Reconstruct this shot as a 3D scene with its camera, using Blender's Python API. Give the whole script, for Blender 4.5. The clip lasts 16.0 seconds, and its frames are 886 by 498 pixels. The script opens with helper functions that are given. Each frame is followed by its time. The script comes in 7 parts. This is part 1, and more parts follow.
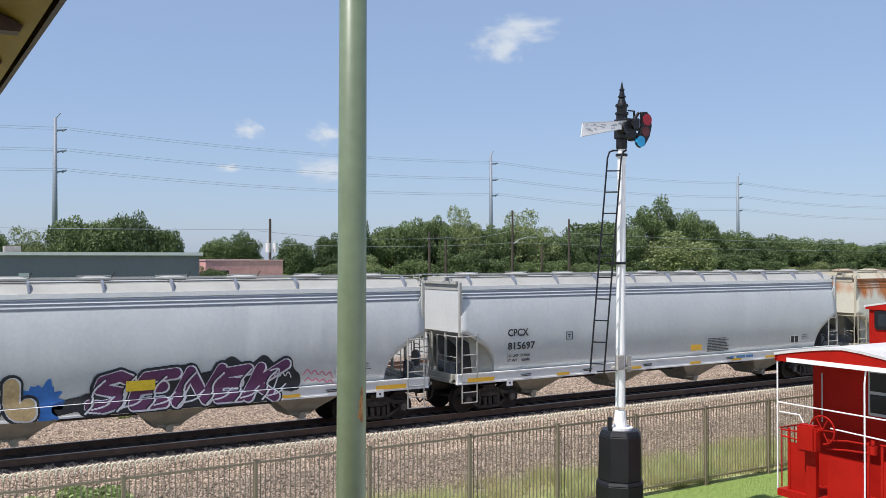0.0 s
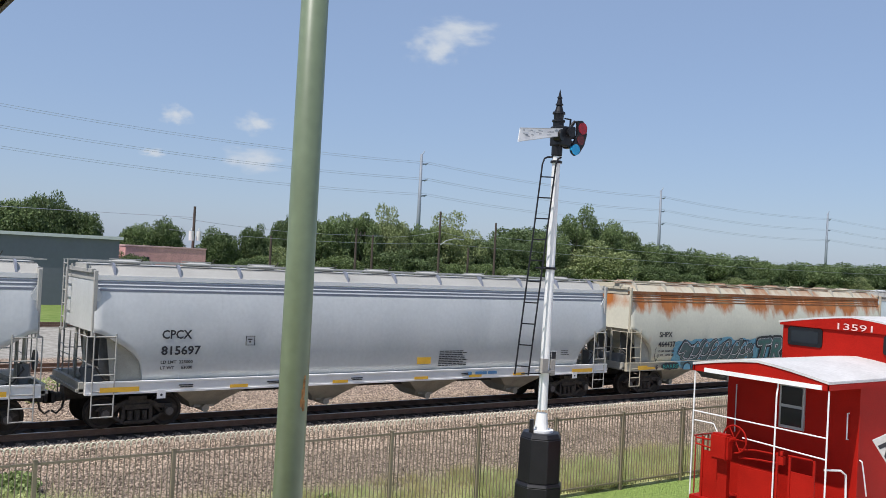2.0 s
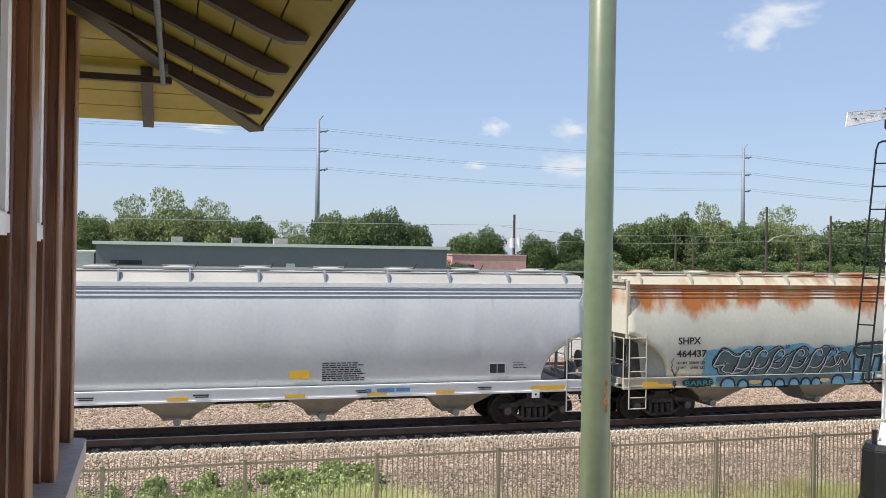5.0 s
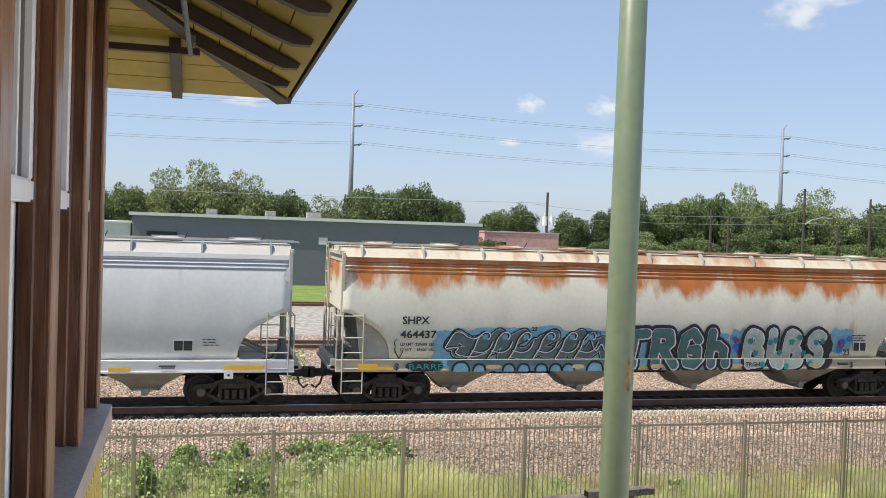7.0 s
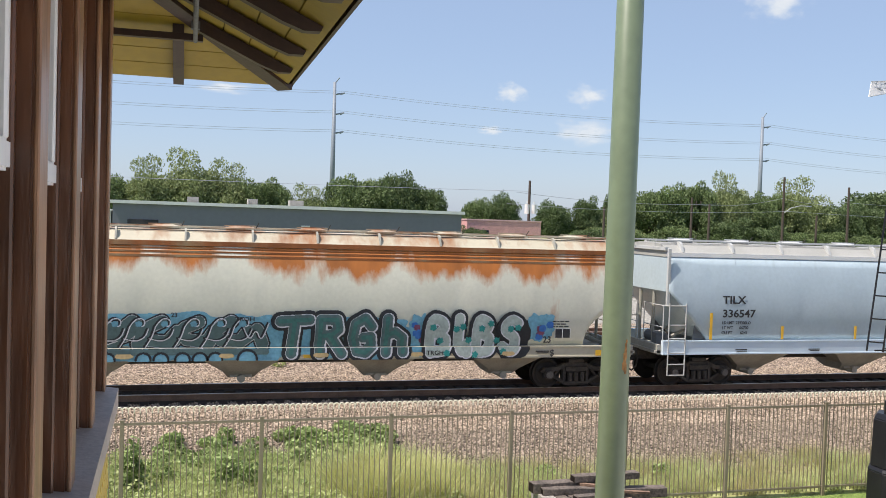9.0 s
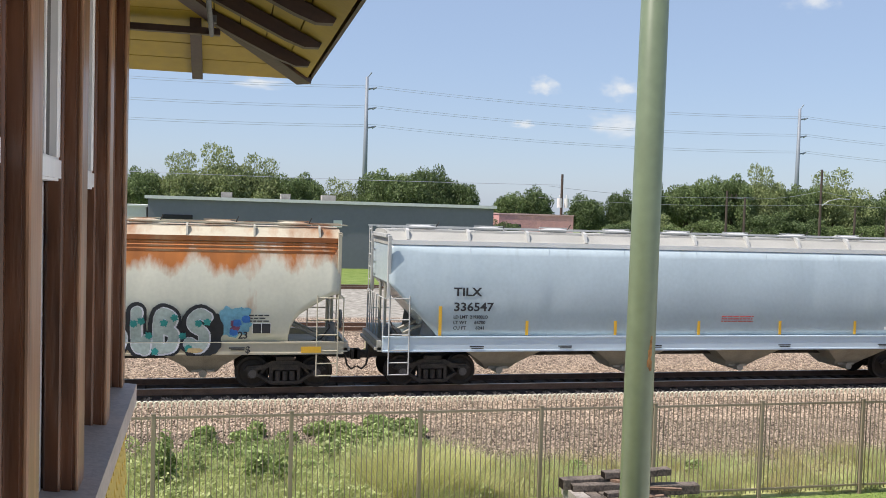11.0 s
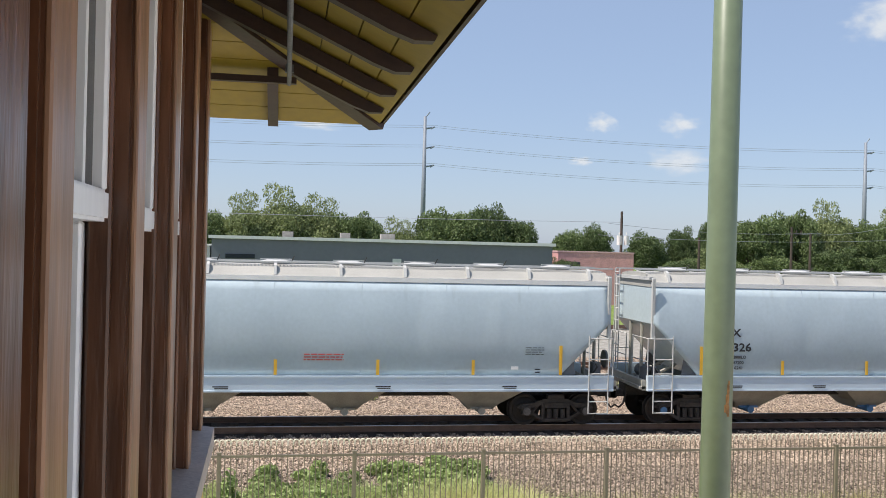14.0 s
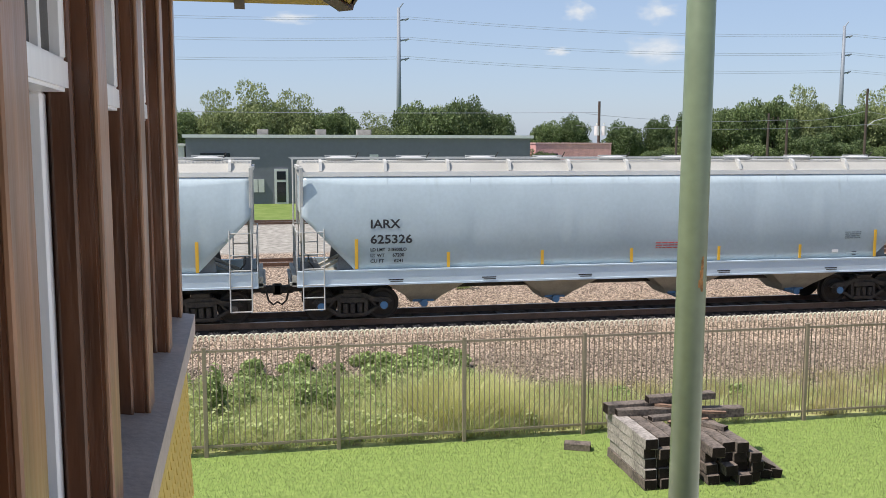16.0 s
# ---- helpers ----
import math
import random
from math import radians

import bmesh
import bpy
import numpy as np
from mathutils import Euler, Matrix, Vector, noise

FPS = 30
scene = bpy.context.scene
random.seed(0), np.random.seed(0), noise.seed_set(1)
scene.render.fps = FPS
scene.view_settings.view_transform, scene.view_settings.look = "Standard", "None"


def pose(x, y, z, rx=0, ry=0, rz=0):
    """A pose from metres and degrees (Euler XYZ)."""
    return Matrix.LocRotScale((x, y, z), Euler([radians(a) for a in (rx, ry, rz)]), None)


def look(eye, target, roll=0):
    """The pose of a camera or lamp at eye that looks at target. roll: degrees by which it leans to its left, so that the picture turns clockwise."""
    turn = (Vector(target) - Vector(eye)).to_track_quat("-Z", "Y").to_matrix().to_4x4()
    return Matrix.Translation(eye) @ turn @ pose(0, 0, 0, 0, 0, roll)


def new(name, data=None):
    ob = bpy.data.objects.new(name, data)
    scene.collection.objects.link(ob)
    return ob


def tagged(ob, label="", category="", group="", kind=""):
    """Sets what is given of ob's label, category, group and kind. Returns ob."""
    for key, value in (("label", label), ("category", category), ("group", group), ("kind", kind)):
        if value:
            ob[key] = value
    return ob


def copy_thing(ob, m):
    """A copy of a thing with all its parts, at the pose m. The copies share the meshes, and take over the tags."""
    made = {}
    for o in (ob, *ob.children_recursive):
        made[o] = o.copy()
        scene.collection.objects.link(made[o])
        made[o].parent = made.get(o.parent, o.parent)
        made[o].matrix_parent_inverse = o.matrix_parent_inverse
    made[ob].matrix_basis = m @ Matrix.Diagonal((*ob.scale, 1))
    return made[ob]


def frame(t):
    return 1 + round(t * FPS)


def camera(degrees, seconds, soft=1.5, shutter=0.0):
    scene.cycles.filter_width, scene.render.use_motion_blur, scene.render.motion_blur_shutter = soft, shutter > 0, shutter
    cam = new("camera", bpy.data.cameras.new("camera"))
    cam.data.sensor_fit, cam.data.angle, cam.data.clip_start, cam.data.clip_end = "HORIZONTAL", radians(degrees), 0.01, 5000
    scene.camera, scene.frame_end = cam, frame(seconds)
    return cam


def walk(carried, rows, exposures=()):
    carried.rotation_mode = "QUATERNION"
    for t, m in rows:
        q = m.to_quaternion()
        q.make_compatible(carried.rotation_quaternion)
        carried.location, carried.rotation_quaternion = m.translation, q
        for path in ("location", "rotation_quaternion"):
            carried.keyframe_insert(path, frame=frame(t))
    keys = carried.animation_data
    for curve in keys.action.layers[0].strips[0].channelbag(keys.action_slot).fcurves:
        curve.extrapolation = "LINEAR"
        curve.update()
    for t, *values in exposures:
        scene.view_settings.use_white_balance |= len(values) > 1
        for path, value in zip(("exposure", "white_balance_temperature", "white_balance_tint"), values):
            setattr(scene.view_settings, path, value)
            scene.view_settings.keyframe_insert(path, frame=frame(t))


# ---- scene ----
cam = camera(51.6, 16.0, soft=0.8)
PATH = [
    (0, (0.343, -0.373, 5.911), (1.382, 1.335, 5.931), 0.0),
    (0.5, (0.281, -0.397, 5.921), (1.528, 1.165, 5.988), 0.1),
    (1, (0.23, -0.358, 5.893), (1.536, 1.154, 5.976), 1.7),
    (1.5, (0.181, -0.352, 5.9), (1.434, 1.205, 5.965), 3.0),
    (2, (0.198, -0.332, 5.875), (1.373, 1.287, 5.898), 2.9),
    (2.5, (0.205, -0.332, 5.883), (1.296, 1.344, 5.888), 2.4),
    (3, (0.209, -0.328, 5.882), (1.175, 1.423, 5.885), 1.8),
    (3.5, (0.178, -0.362, 5.889), (0.977, 1.472, 5.9), 1.2),
    (4, (0.291, -0.456, 5.882), (0.908, 1.446, 5.911), 0.8),
    (6.5, (0.226, -0.489, 5.883), (0.746, 1.441, 5.848), 1.4),
    (7, (0.316, -0.491, 5.876), (0.807, 1.447, 5.831), 1.9),
    (7.5, (0.318, -0.519, 5.867), (0.814, 1.418, 5.81), 2.1),
    (8, (0.235, -0.511, 5.866), (0.764, 1.417, 5.801), 2.0),
    (8.5, (0.183, -0.534, 5.855), (0.722, 1.391, 5.788), 1.9),
    (11, (0.279, -0.474, 5.859), (0.741, 1.47, 5.775), 1.7),
    (11.5, (0.294, -0.463, 5.857), (0.793, 1.472, 5.789), 1.6),
    (12, (0.312, -0.475, 5.862), (0.831, 1.456, 5.812), 1.4),
    (12.5, (0.331, -0.476, 5.86), (0.852, 1.454, 5.828), 1.5),
    (13, (0.227, -0.48, 5.863), (0.724, 1.457, 5.848), 1.4),
    (13.5, (0.151, -0.466, 5.89), (0.619, 1.478, 5.891), 1.2),
    (14, (0.196, -0.464, 5.889), (0.533, 1.508, 5.884), 1.4),
    (14.5, (0.238, -0.527, 5.86), (0.321, 1.47, 5.784), 1.3),
    (15, (0.171, -0.504, 5.851), (0.199, 1.492, 5.725), 0.5),
    (15.5, (0.141, -0.505, 5.838), (0.271, 1.485, 5.684), 0.2),
    (16, (0.212, -0.46, 5.819), (0.595, 1.489, 5.587), 0.1),
]
walk(cam, [(t, look(eye, target, roll)) for t, eye, target, roll in PATH],
     [(0.0, 0.38, 6350, 14), (0.5, 0.25, 6300, 14), (1.0, 0.12, 6300, 14), (1.5, 0.2, 6300, 14), (2.0, 0.24, 6350, 14), (3.5, 0.46, 6500, 14), (7.0, 0.62, 6750, 14), (11.0, 0.56, 6750, 14), (13.0, 0.52, 6750, 14), (14.0, 0.50, 6750, 14), (14.7, 0.72, 6750, 14), (15.5, 0.70, 6750, 14), (16.0, 0.52, 6700, 14)])

# ---- world, sun, exposure ----
SUN_TO = Vector((-0.50, -0.085, 0.85)).normalized()
sky_world = bpy.data.worlds.new("sky")
scene.world = sky_world
sky_world.use_nodes = True
wn = sky_world.node_tree
sky_tex = wn.nodes.new("ShaderNodeTexSky")
sky_tex.sky_type = "NISHITA"
sky_tex.sun_disc = False
sky_tex.sun_elevation = math.asin(SUN_TO.z)
sky_tex.sun_rotation = math.atan2(SUN_TO.x, SUN_TO.y)
sky_tex.air_density = 1.0
sky_tex.dust_density = 0.7
sky_tex.ozone_density = 4.0
haze = wn.nodes.new("ShaderNodeMix")
haze.data_type = "RGBA"
haze.inputs["Factor"].default_value = 0.56
haze.inputs["B"].default_value = (2.68, 3.58, 5.1, 1)
wn.links.new(sky_tex.outputs[0], haze.inputs["A"])
wn.links.new(haze.outputs["Result"], wn.nodes["Background"].inputs[0])
wn.nodes["Background"].inputs[1].default_value = 0.105
sun = new("sun", bpy.data.lights.new("sun", "SUN"))
sun.data.energy = 4.2
sun.data.angle = radians(0.5)
sun.data.color = (1.0, 0.955, 0.88)
sun.matrix_world = look(SUN_TO * 100, (0, 0, 0))


# ---- materials ----
def mat(name, color, rough=0.6, metal=0.0, var=0.15, scale=3.0, fine=40.0, bump=0.15, bump_scale=None, tint=None, island=0.0, spec=0.5):
    """Paint, wood, stone: two scales of colour variation and fine relief."""
    m = bpy.data.materials.new(name)
    m.use_nodes = True
    nt = m.node_tree
    b = nt.nodes["Principled BSDF"]
    tc = nt.nodes.new("ShaderNodeTexCoord")
    n1 = nt.nodes.new("ShaderNodeTexNoise")
    n1.inputs["Scale"].default_value = scale
    n1.inputs["Detail"].default_value = 5
    n2 = nt.nodes.new("ShaderNodeTexNoise")
    n2.inputs["Scale"].default_value = fine
    n2.inputs["Detail"].default_value = 3
    for n in (n1, n2):
        nt.links.new(tc.outputs["Object"], n.inputs["Vector"])
    add = nt.nodes.new("ShaderNodeMath")
    add.operation = "ADD"
    nt.links.new(n1.outputs["Fac"], add.inputs[0])
    nt.links.new(n2.outputs["Fac"], add.inputs[1])
    fac = add.outputs[0]
    if island:
        geo = nt.nodes.new("ShaderNodeNewGeometry")
        a2 = nt.nodes.new("ShaderNodeMath")
        a2.operation = "MULTIPLY_ADD"
        nt.links.new(geo.outputs["Random Per Island"], a2.inputs[0])
        a2.inputs[1].default_value = island
        nt.links.new(fac, a2.inputs[2])
        fac = a2.outputs[0]
    ramp = nt.nodes.new("ShaderNodeMapRange")
    ramp.inputs["From Min"].default_value = 0.7
    ramp.inputs["From Max"].default_value = 1.3 + island
    nt.links.new(fac, ramp.inputs["Value"])
    mix = nt.nodes.new("ShaderNodeMix")
    mix.data_type = "RGBA"
    lo = [c * (1 - var) for c in color]
    hi = [min(c * (1 + var), 0.95) for c in color] if tint is None else list(tint)
    mix.inputs["A"].default_value = (*lo, 1)
    mix.inputs["B"].default_value = (*hi, 1)
    nt.links.new(ramp.outputs[0], mix.inputs["Factor"])
    nt.links.new(mix.outputs["Result"], b.inputs["Base Color"])
    b.inputs["Roughness"].default_value = rough
    b.inputs["Metallic"].default_value = metal
    b.inputs["Specular IOR Level"].default_value = spec
    if bump:
        bp = nt.nodes.new("ShaderNodeBump")
        bp.inputs["Strength"].default_value = bump
        bp.inputs["Distance"].default_value = 0.01
        n3 = nt.nodes.new("ShaderNodeTexNoise")
        n3.inputs["Scale"].default_value = bump_scale or fine
        n3.inputs["Detail"].default_value = 4
        nt.links.new(tc.outputs["Object"], n3.inputs["Vector"])
        nt.links.new(n3.outputs["Fac"], bp.inputs["Height"])
        nt.links.new(bp.outputs["Normal"], b.inputs["Normal"])
    return m


def streaked(name, color, stain, low, high, amount, sx=2.2, rough=0.45, edge=0.35, spec=0.5, weight=0.55):
    """Car paint with rust or dirt that runs down from the roof between two heights."""
    m = mat(name, color, rough, var=0.06, scale=0.8, fine=9, bump=0.05, bump_scale=2.0, spec=spec)
    nt = m.node_tree
    b = nt.nodes["Principled BSDF"]
    base = b.inputs["Base Color"].links[0].from_socket
    tc = nt.nodes.new("ShaderNodeTexCoord")
    sep = nt.nodes.new("ShaderNodeSeparateXYZ")
    nt.links.new(tc.outputs["Object"], sep.inputs[0])
    mp = nt.nodes.new("ShaderNodeMapping")
    mp.inputs["Scale"].default_value = (sx, 0.4, 0.30)
    nt.links.new(tc.outputs["Object"], mp.inputs[0])
    nz = nt.nodes.new("ShaderNodeTexNoise")
    nz.inputs["Scale"].default_value = 1.0
    nz.inputs["Detail"].default_value = 6
    nz.inputs["Roughness"].default_value = 0.62
    nt.links.new(mp.outputs[0], nz.inputs["Vector"])
    h = nt.nodes.new("ShaderNodeMapRange")
    h.inputs["From Min"].default_value = low
    h.inputs["From Max"].default_value = high
    nt.links.new(sep.outputs["Z"], h.inputs["Value"])
    add = nt.nodes.new("ShaderNodeMath")
    add.operation = "MULTIPLY_ADD"
    nt.links.new(h.outputs[0], add.inputs[0])
    add.inputs[1].default_value = weight
    nt.links.new(nz.outputs["Fac"], add.inputs[2])
    thr = nt.nodes.new("ShaderNodeMapRange")
    thr.inputs["From Min"].default_value = 1.0 - amount
    thr.inputs["From Max"].default_value = 1.0 - amount + edge
    nt.links.new(add.outputs[0], thr.inputs["Value"])
    n4 = nt.nodes.new("ShaderNodeTexNoise")
    n4.inputs["Scale"].default_value = 3.0
    n4.inputs["Detail"].default_value = 6
    nt.links.new(mp.outputs[0], n4.inputs["Vector"])
    rust = nt.nodes.new("ShaderNodeMix")
    rust.data_type = "RGBA"
    rust.inputs["A"].default_value = (*[c * 0.45 for c in stain], 1)
    rust.inputs["B"].default_value = (*[min(1, c * 1.35) for c in stain], 1)
    nt.links.new(n4.outputs["Fac"], rust.inputs["Factor"])
    mix = nt.nodes.new("ShaderNodeMix")
    mix.data_type = "RGBA"
    nt.links.new(thr.outputs[0], mix.inputs["Factor"])
    nt.links.new(base, mix.inputs["A"])
    nt.links.new(rust.outputs["Result"], mix.inputs["B"])
    nt.links.new(mix.outputs["Result"], b.inputs["Base Color"])
    # the plate is not flat: shallow upright dents
    mw = nt.nodes.new("ShaderNodeMapping")
    mw.inputs["Scale"].default_value = (0.75, 0.6, 0.20)
    nt.links.new(tc.outputs["Object"], mw.inputs[0])
    nw = nt.nodes.new("ShaderNodeTexNoise")
    nw.inputs["Scale"].default_value = 1.0
    nw.inputs["Detail"].default_value = 2
    nt.links.new(mw.outputs[0], nw.inputs["Vector"])
    old = b.inputs["Normal"].links[0].from_socket
    bw = nt.nodes.new("ShaderNodeBump")
    bw.inputs["Strength"].default_value = 0.55
    bw.inputs["Distance"].default_value = 0.12
    nt.links.new(nw.outputs["Fac"], bw.inputs["Height"])
    nt.links.new(old, bw.inputs["Normal"])
    nt.links.new(bw.outputs["Normal"], b.inputs["Normal"])
    return m


M = {}
M["car_grey"] = streaked("grey_car_paint", (0.55, 0.57, 0.57), (0.36, 0.38, 0.38), 1.0, 6.5, 0.14, rough=0.27)
M["car_blue"] = streaked("pale_blue_grey_car_paint", (0.425, 0.51, 0.555), (0.33, 0.38, 0.40), 1.0, 6.5, 0.14, rough=0.27)
M["car_cream"] = streaked("rusty_cream_car_paint", (0.61, 0.60, 0.50), (0.46, 0.15, 0.028), 3.0, 3.85, 0.375, sx=0.75, rough=0.55, edge=0.15, weight=0.32)
M["roof_cream"] = streaked("rusty_cream_roof_paint", (0.46, 0.42, 0.32), (0.30, 0.115, 0.035), 2.0, 4.4, 0.02, sx=0.9, rough=0.65, edge=0.2)
M["rust_band"] = streaked("heavily_rusted_band", (0.30, 0.25, 0.15), (0.30, 0.095, 0.022), 2.0, 4.2, 0.30, sx=0.9, rough=0.65, edge=0.3)
M["roof_white"] = mat("white_roof_paint", (0.37, 0.365, 0.335), 0.55, var=0.14, scale=1.2)
M["white"] = mat("white_paint", (0.78, 0.78, 0.76), 0.45, var=0.06)
M["pale"] = mat("dulled_white_paint", (0.47, 0.475, 0.46), 0.5, var=0.1, scale=1.0)
M["stripe"] = mat("grey_stripe_paint", (0.20, 0.22, 0.27), 0.45, var=0.1)
M["sill_blue"] = mat("pale_sill_paint", (0.57, 0.68, 0.76), 0.4, var=0.06, scale=1.0)
M["truck"] = mat("grimy_black_steel", (0.022, 0.020, 0.018), 0.75, var=0.4, scale=6, bump=0.4, tint=(0.085, 0.072, 0.06))
M["cap"] = mat("greasy_grey_cap", (0.12, 0.115, 0.11), 0.5, metal=0.3, var=0.3, scale=20)
M["wheel"] = mat("dark_wheel_steel", (0.03, 0.025, 0.021), 0.6, metal=0.3, var=0.3, scale=8)
M["blue_hub"] = mat("blue_bearing_cap", (0.08, 0.22, 0.42), 0.5)
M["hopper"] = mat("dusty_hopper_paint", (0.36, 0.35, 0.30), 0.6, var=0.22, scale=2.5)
# steel darkened so that its colour holds the shade of the end bays
M["web"] = mat("grey_steel_darkened_for_shade", (0.13, 0.135, 0.14), 0.7, var=0.25, scale=3)
M["placard"] = mat("dull_yellow_notice_paint", (0.62, 0.44, 0.02), 0.5, var=0.2, scale=12)
M["letter"] = mat("black_lettering", (0.025, 0.025, 0.03), 0.6, var=0.1, bump=0)
M["letter_red"] = mat("red_lettering", (0.55, 0.09, 0.07), 0.6, var=0.1, bump=0)
M["yellow"] = mat("yellow_marker", (0.80, 0.46, 0.04), 0.5, var=0.1)
M["rail"] = mat("brown_rail_steel", (0.20, 0.12, 0.08), 0.6, metal=0.2, var=0.25)
M["rail_head"] = mat("polished_rail_head", (0.45, 0.42, 0.40), 0.3, metal=0.9, var=0.1)
M["tie"] = mat("oily_wooden_tie", (0.055, 0.042, 0.034), 0.85, var=0.3, scale=4, bump=0.5)
M["fence"] = mat("bronze_fence_steel", (0.25, 0.205, 0.145), 0.5, var=0.1)
# cream lighter than the bronze: sun on the hoop bends put into colour
M["hoop"] = mat("cream_hoop_paint_sunlit", (0.74, 0.68, 0.56), 0.5, var=0.1)
M["galv"] = mat("galvanised_steel", (0.42, 0.44, 0.45), 0.5, metal=0.4, var=0.08, scale=0.5)
M["mast_steel"] = mat("weathered_grey_mast_steel", (0.20, 0.23, 0.27), 0.55, var=0.08, scale=0.5)
M["wire"] = mat("weathered_cable", (0.38, 0.40, 0.43), 0.5, var=0.05, bump=0)
M["wood_pole"] = mat("creosoted_pole", (0.07, 0.052, 0.042), 0.85, var=0.25)
M["bld"] = mat("slate_grey_metal_wall", (0.155, 0.165, 0.19), 0.6, var=0.06, scale=0.4, fine=3)
M["bld_trim"] = mat("pale_grey_trim", (0.62, 0.64, 0.61), 0.6, var=0.08)
M["bld_white"] = mat("white_metal_wall", (0.60, 0.60, 0.57), 0.6, var=0.08)
M["pink"] = mat("faded_pink_brick", (0.66, 0.35, 0.33), 0.85, var=0.2, scale=1.5, fine=8)
M["glass"] = mat("dark_window_glass", (0.02, 0.025, 0.03), 0.08, var=0.1, bump=0)
M["sash_glass"] = mat("old_window_glass", (0.010, 0.012, 0.012), 0.10, var=0.3, scale=2.0, bump=0.05, bump_scale=1.5, spec=0.14)
M["pink_roof"] = mat("pink_coping_paint", (0.62, 0.40, 0.38), 0.7, var=0.1)
M["cab_roof"] = mat("chalky_white_roof_paint", (0.56, 0.55, 0.53), 0.6, var=0.12, scale=1.2, fine=12, bump=0.25)
M["cab_number"] = mat("faded_pinkish_white_lettering", (0.72, 0.50, 0.46), 0.6, var=0.08, bump=0)
M["ivy"] = mat("dark_green_ivy_leaves", (0.16, 0.25, 0.06), 0.55, var=0.55, scale=0.7, fine=3, bump=0, island=0.9, tint=(0.50, 0.62, 0.24))
M["bark"] = mat("grey_brown_bark", (0.10, 0.08, 0.06), 0.9, var=0.3, bump=0.6)
M["leaf_a"] = mat("mid_green_leaves", (0.075, 0.125, 0.038), 0.65, var=0.5, scale=0.35, fine=2, bump=0, island=0.7, tint=(0.23, 0.31, 0.115))
M["leaf_b"] = mat("dark_green_leaves", (0.052, 0.092, 0.028), 0.65, var=0.5, scale=0.35, fine=2, bump=0, island=0.7, tint=(0.17, 0.24, 0.088))
M["leaf_c"] = mat("yellow_green_leaves", (0.16, 0.21, 0.075), 0.65, var=0.4, scale=0.35, fine=2, bump=0, island=0.7, tint=(0.36, 0.42, 0.18))
M["grass"] = mat("lawn_blades", (0.20, 0.28, 0.085), 0.6, var=0.35, scale=0.6, fine=3, bump=0, island=0.8, tint=(0.40, 0.46, 0.20))
M["weed"] = mat("weed_leaves", (0.42, 0.51, 0.17), 0.6, var=0.45, scale=0.7, fine=3, bump=0, island=0.8, tint=(0.72, 0.78, 0.38))
M["blond"] = mat("yellow_straw_blades", (0.54, 0.55, 0.17), 0.6, var=0.3, scale=0.7, fine=3, bump=0, island=0.8, tint=(0.80, 0.79, 0.40))
M["dry"] = mat("dry_grass_stems", (0.42, 0.38, 0.16), 0.7, var=0.3, scale=0.7, fine=3, bump=0, island=0.8, tint=(0.58, 0.53, 0.26))
M["stone"] = mat("ballast_stones", (0.13, 0.092, 0.068), 0.85, var=0.5, scale=1.0, fine=9, bump=0, island=1.8, tint=(0.72, 0.57, 0.44))
M["stone_dirty"] = mat("dirty_ballast_stones", (0.085, 0.062, 0.047), 0.85, var=0.5, scale=1.0, fine=9, bump=0, island=1.8, tint=(0.53, 0.42, 0.325))
M["brown"] = mat("brown_trim_paint", (0.125, 0.051, 0.024), 0.30, var=0.55, scale=3.0, fine=28, bump=0.6)
# sky sheen on the brown boards' outer faces, put into a lighter tan
M["tan"] = mat("tan_brown_edge_sky_sheen", (0.285, 0.152, 0.084), 0.36, var=0.45, scale=4.0, fine=30, bump=0.35)
M["sash"] = mat("white_sash_paint", (0.88, 0.88, 0.88), 0.4, var=0.06, scale=4, bump=0.12)
M["sill_w"] = mat("weathered_sill_paint", (0.44, 0.36, 0.32), 0.55, var=0.15, scale=5, bump=0.3)
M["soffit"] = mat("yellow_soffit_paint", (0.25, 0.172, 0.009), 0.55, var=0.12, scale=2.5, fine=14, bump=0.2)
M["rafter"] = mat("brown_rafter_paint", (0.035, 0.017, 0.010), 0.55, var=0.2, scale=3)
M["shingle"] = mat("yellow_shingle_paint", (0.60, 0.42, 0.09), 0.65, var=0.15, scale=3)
M["pole"] = mat("sage_green_pole_paint", (0.155, 0.20, 0.12), 0.4, var=0.10, scale=1.5, fine=12, bump=0.05)
M["rust"] = mat("rust_spot", (0.33, 0.16, 0.05), 0.8, var=0.4, scale=20)
M["red"] = mat("caboose_red_paint", (0.335, 0.011, 0.006), 0.55, var=0.16, scale=1.5, spec=0.1)
M["dark_red"] = mat("dark_red_paint", (0.28, 0.022, 0.015), 0.4, var=0.15, scale=1.5)
M["sign_white"] = mat("dulled_sign_paint", (0.50, 0.49, 0.47), 0.5, var=0.12, scale=4)
M["black"] = mat("black_paint", (0.012, 0.012, 0.014), 0.38, var=0.2, spec=0.3)
M["lens_red"] = mat("red_spectacle_lens", (0.30, 0.012, 0.02), 0.12, var=0.1, bump=0)
M["lens_dark"] = mat("dark_brown_red_lens", (0.09, 0.015, 0.012), 0.15, var=0.1, bump=0)
M["lens_blue"] = mat("blue_green_spectacle_lens", (0.03, 0.33, 0.60), 0.12, var=0.1, bump=0)
M["timber"] = mat("weathered_black_timber", (0.06, 0.05, 0.042), 0.85, var=0.4, scale=3, fine=20, bump=0.6, tint=(0.21, 0.17, 0.14))
M["timber_end"] = mat("dark_timber_end", (0.016, 0.012, 0.010), 0.9, var=0.4, scale=8, bump=0.5, spec=0.1)
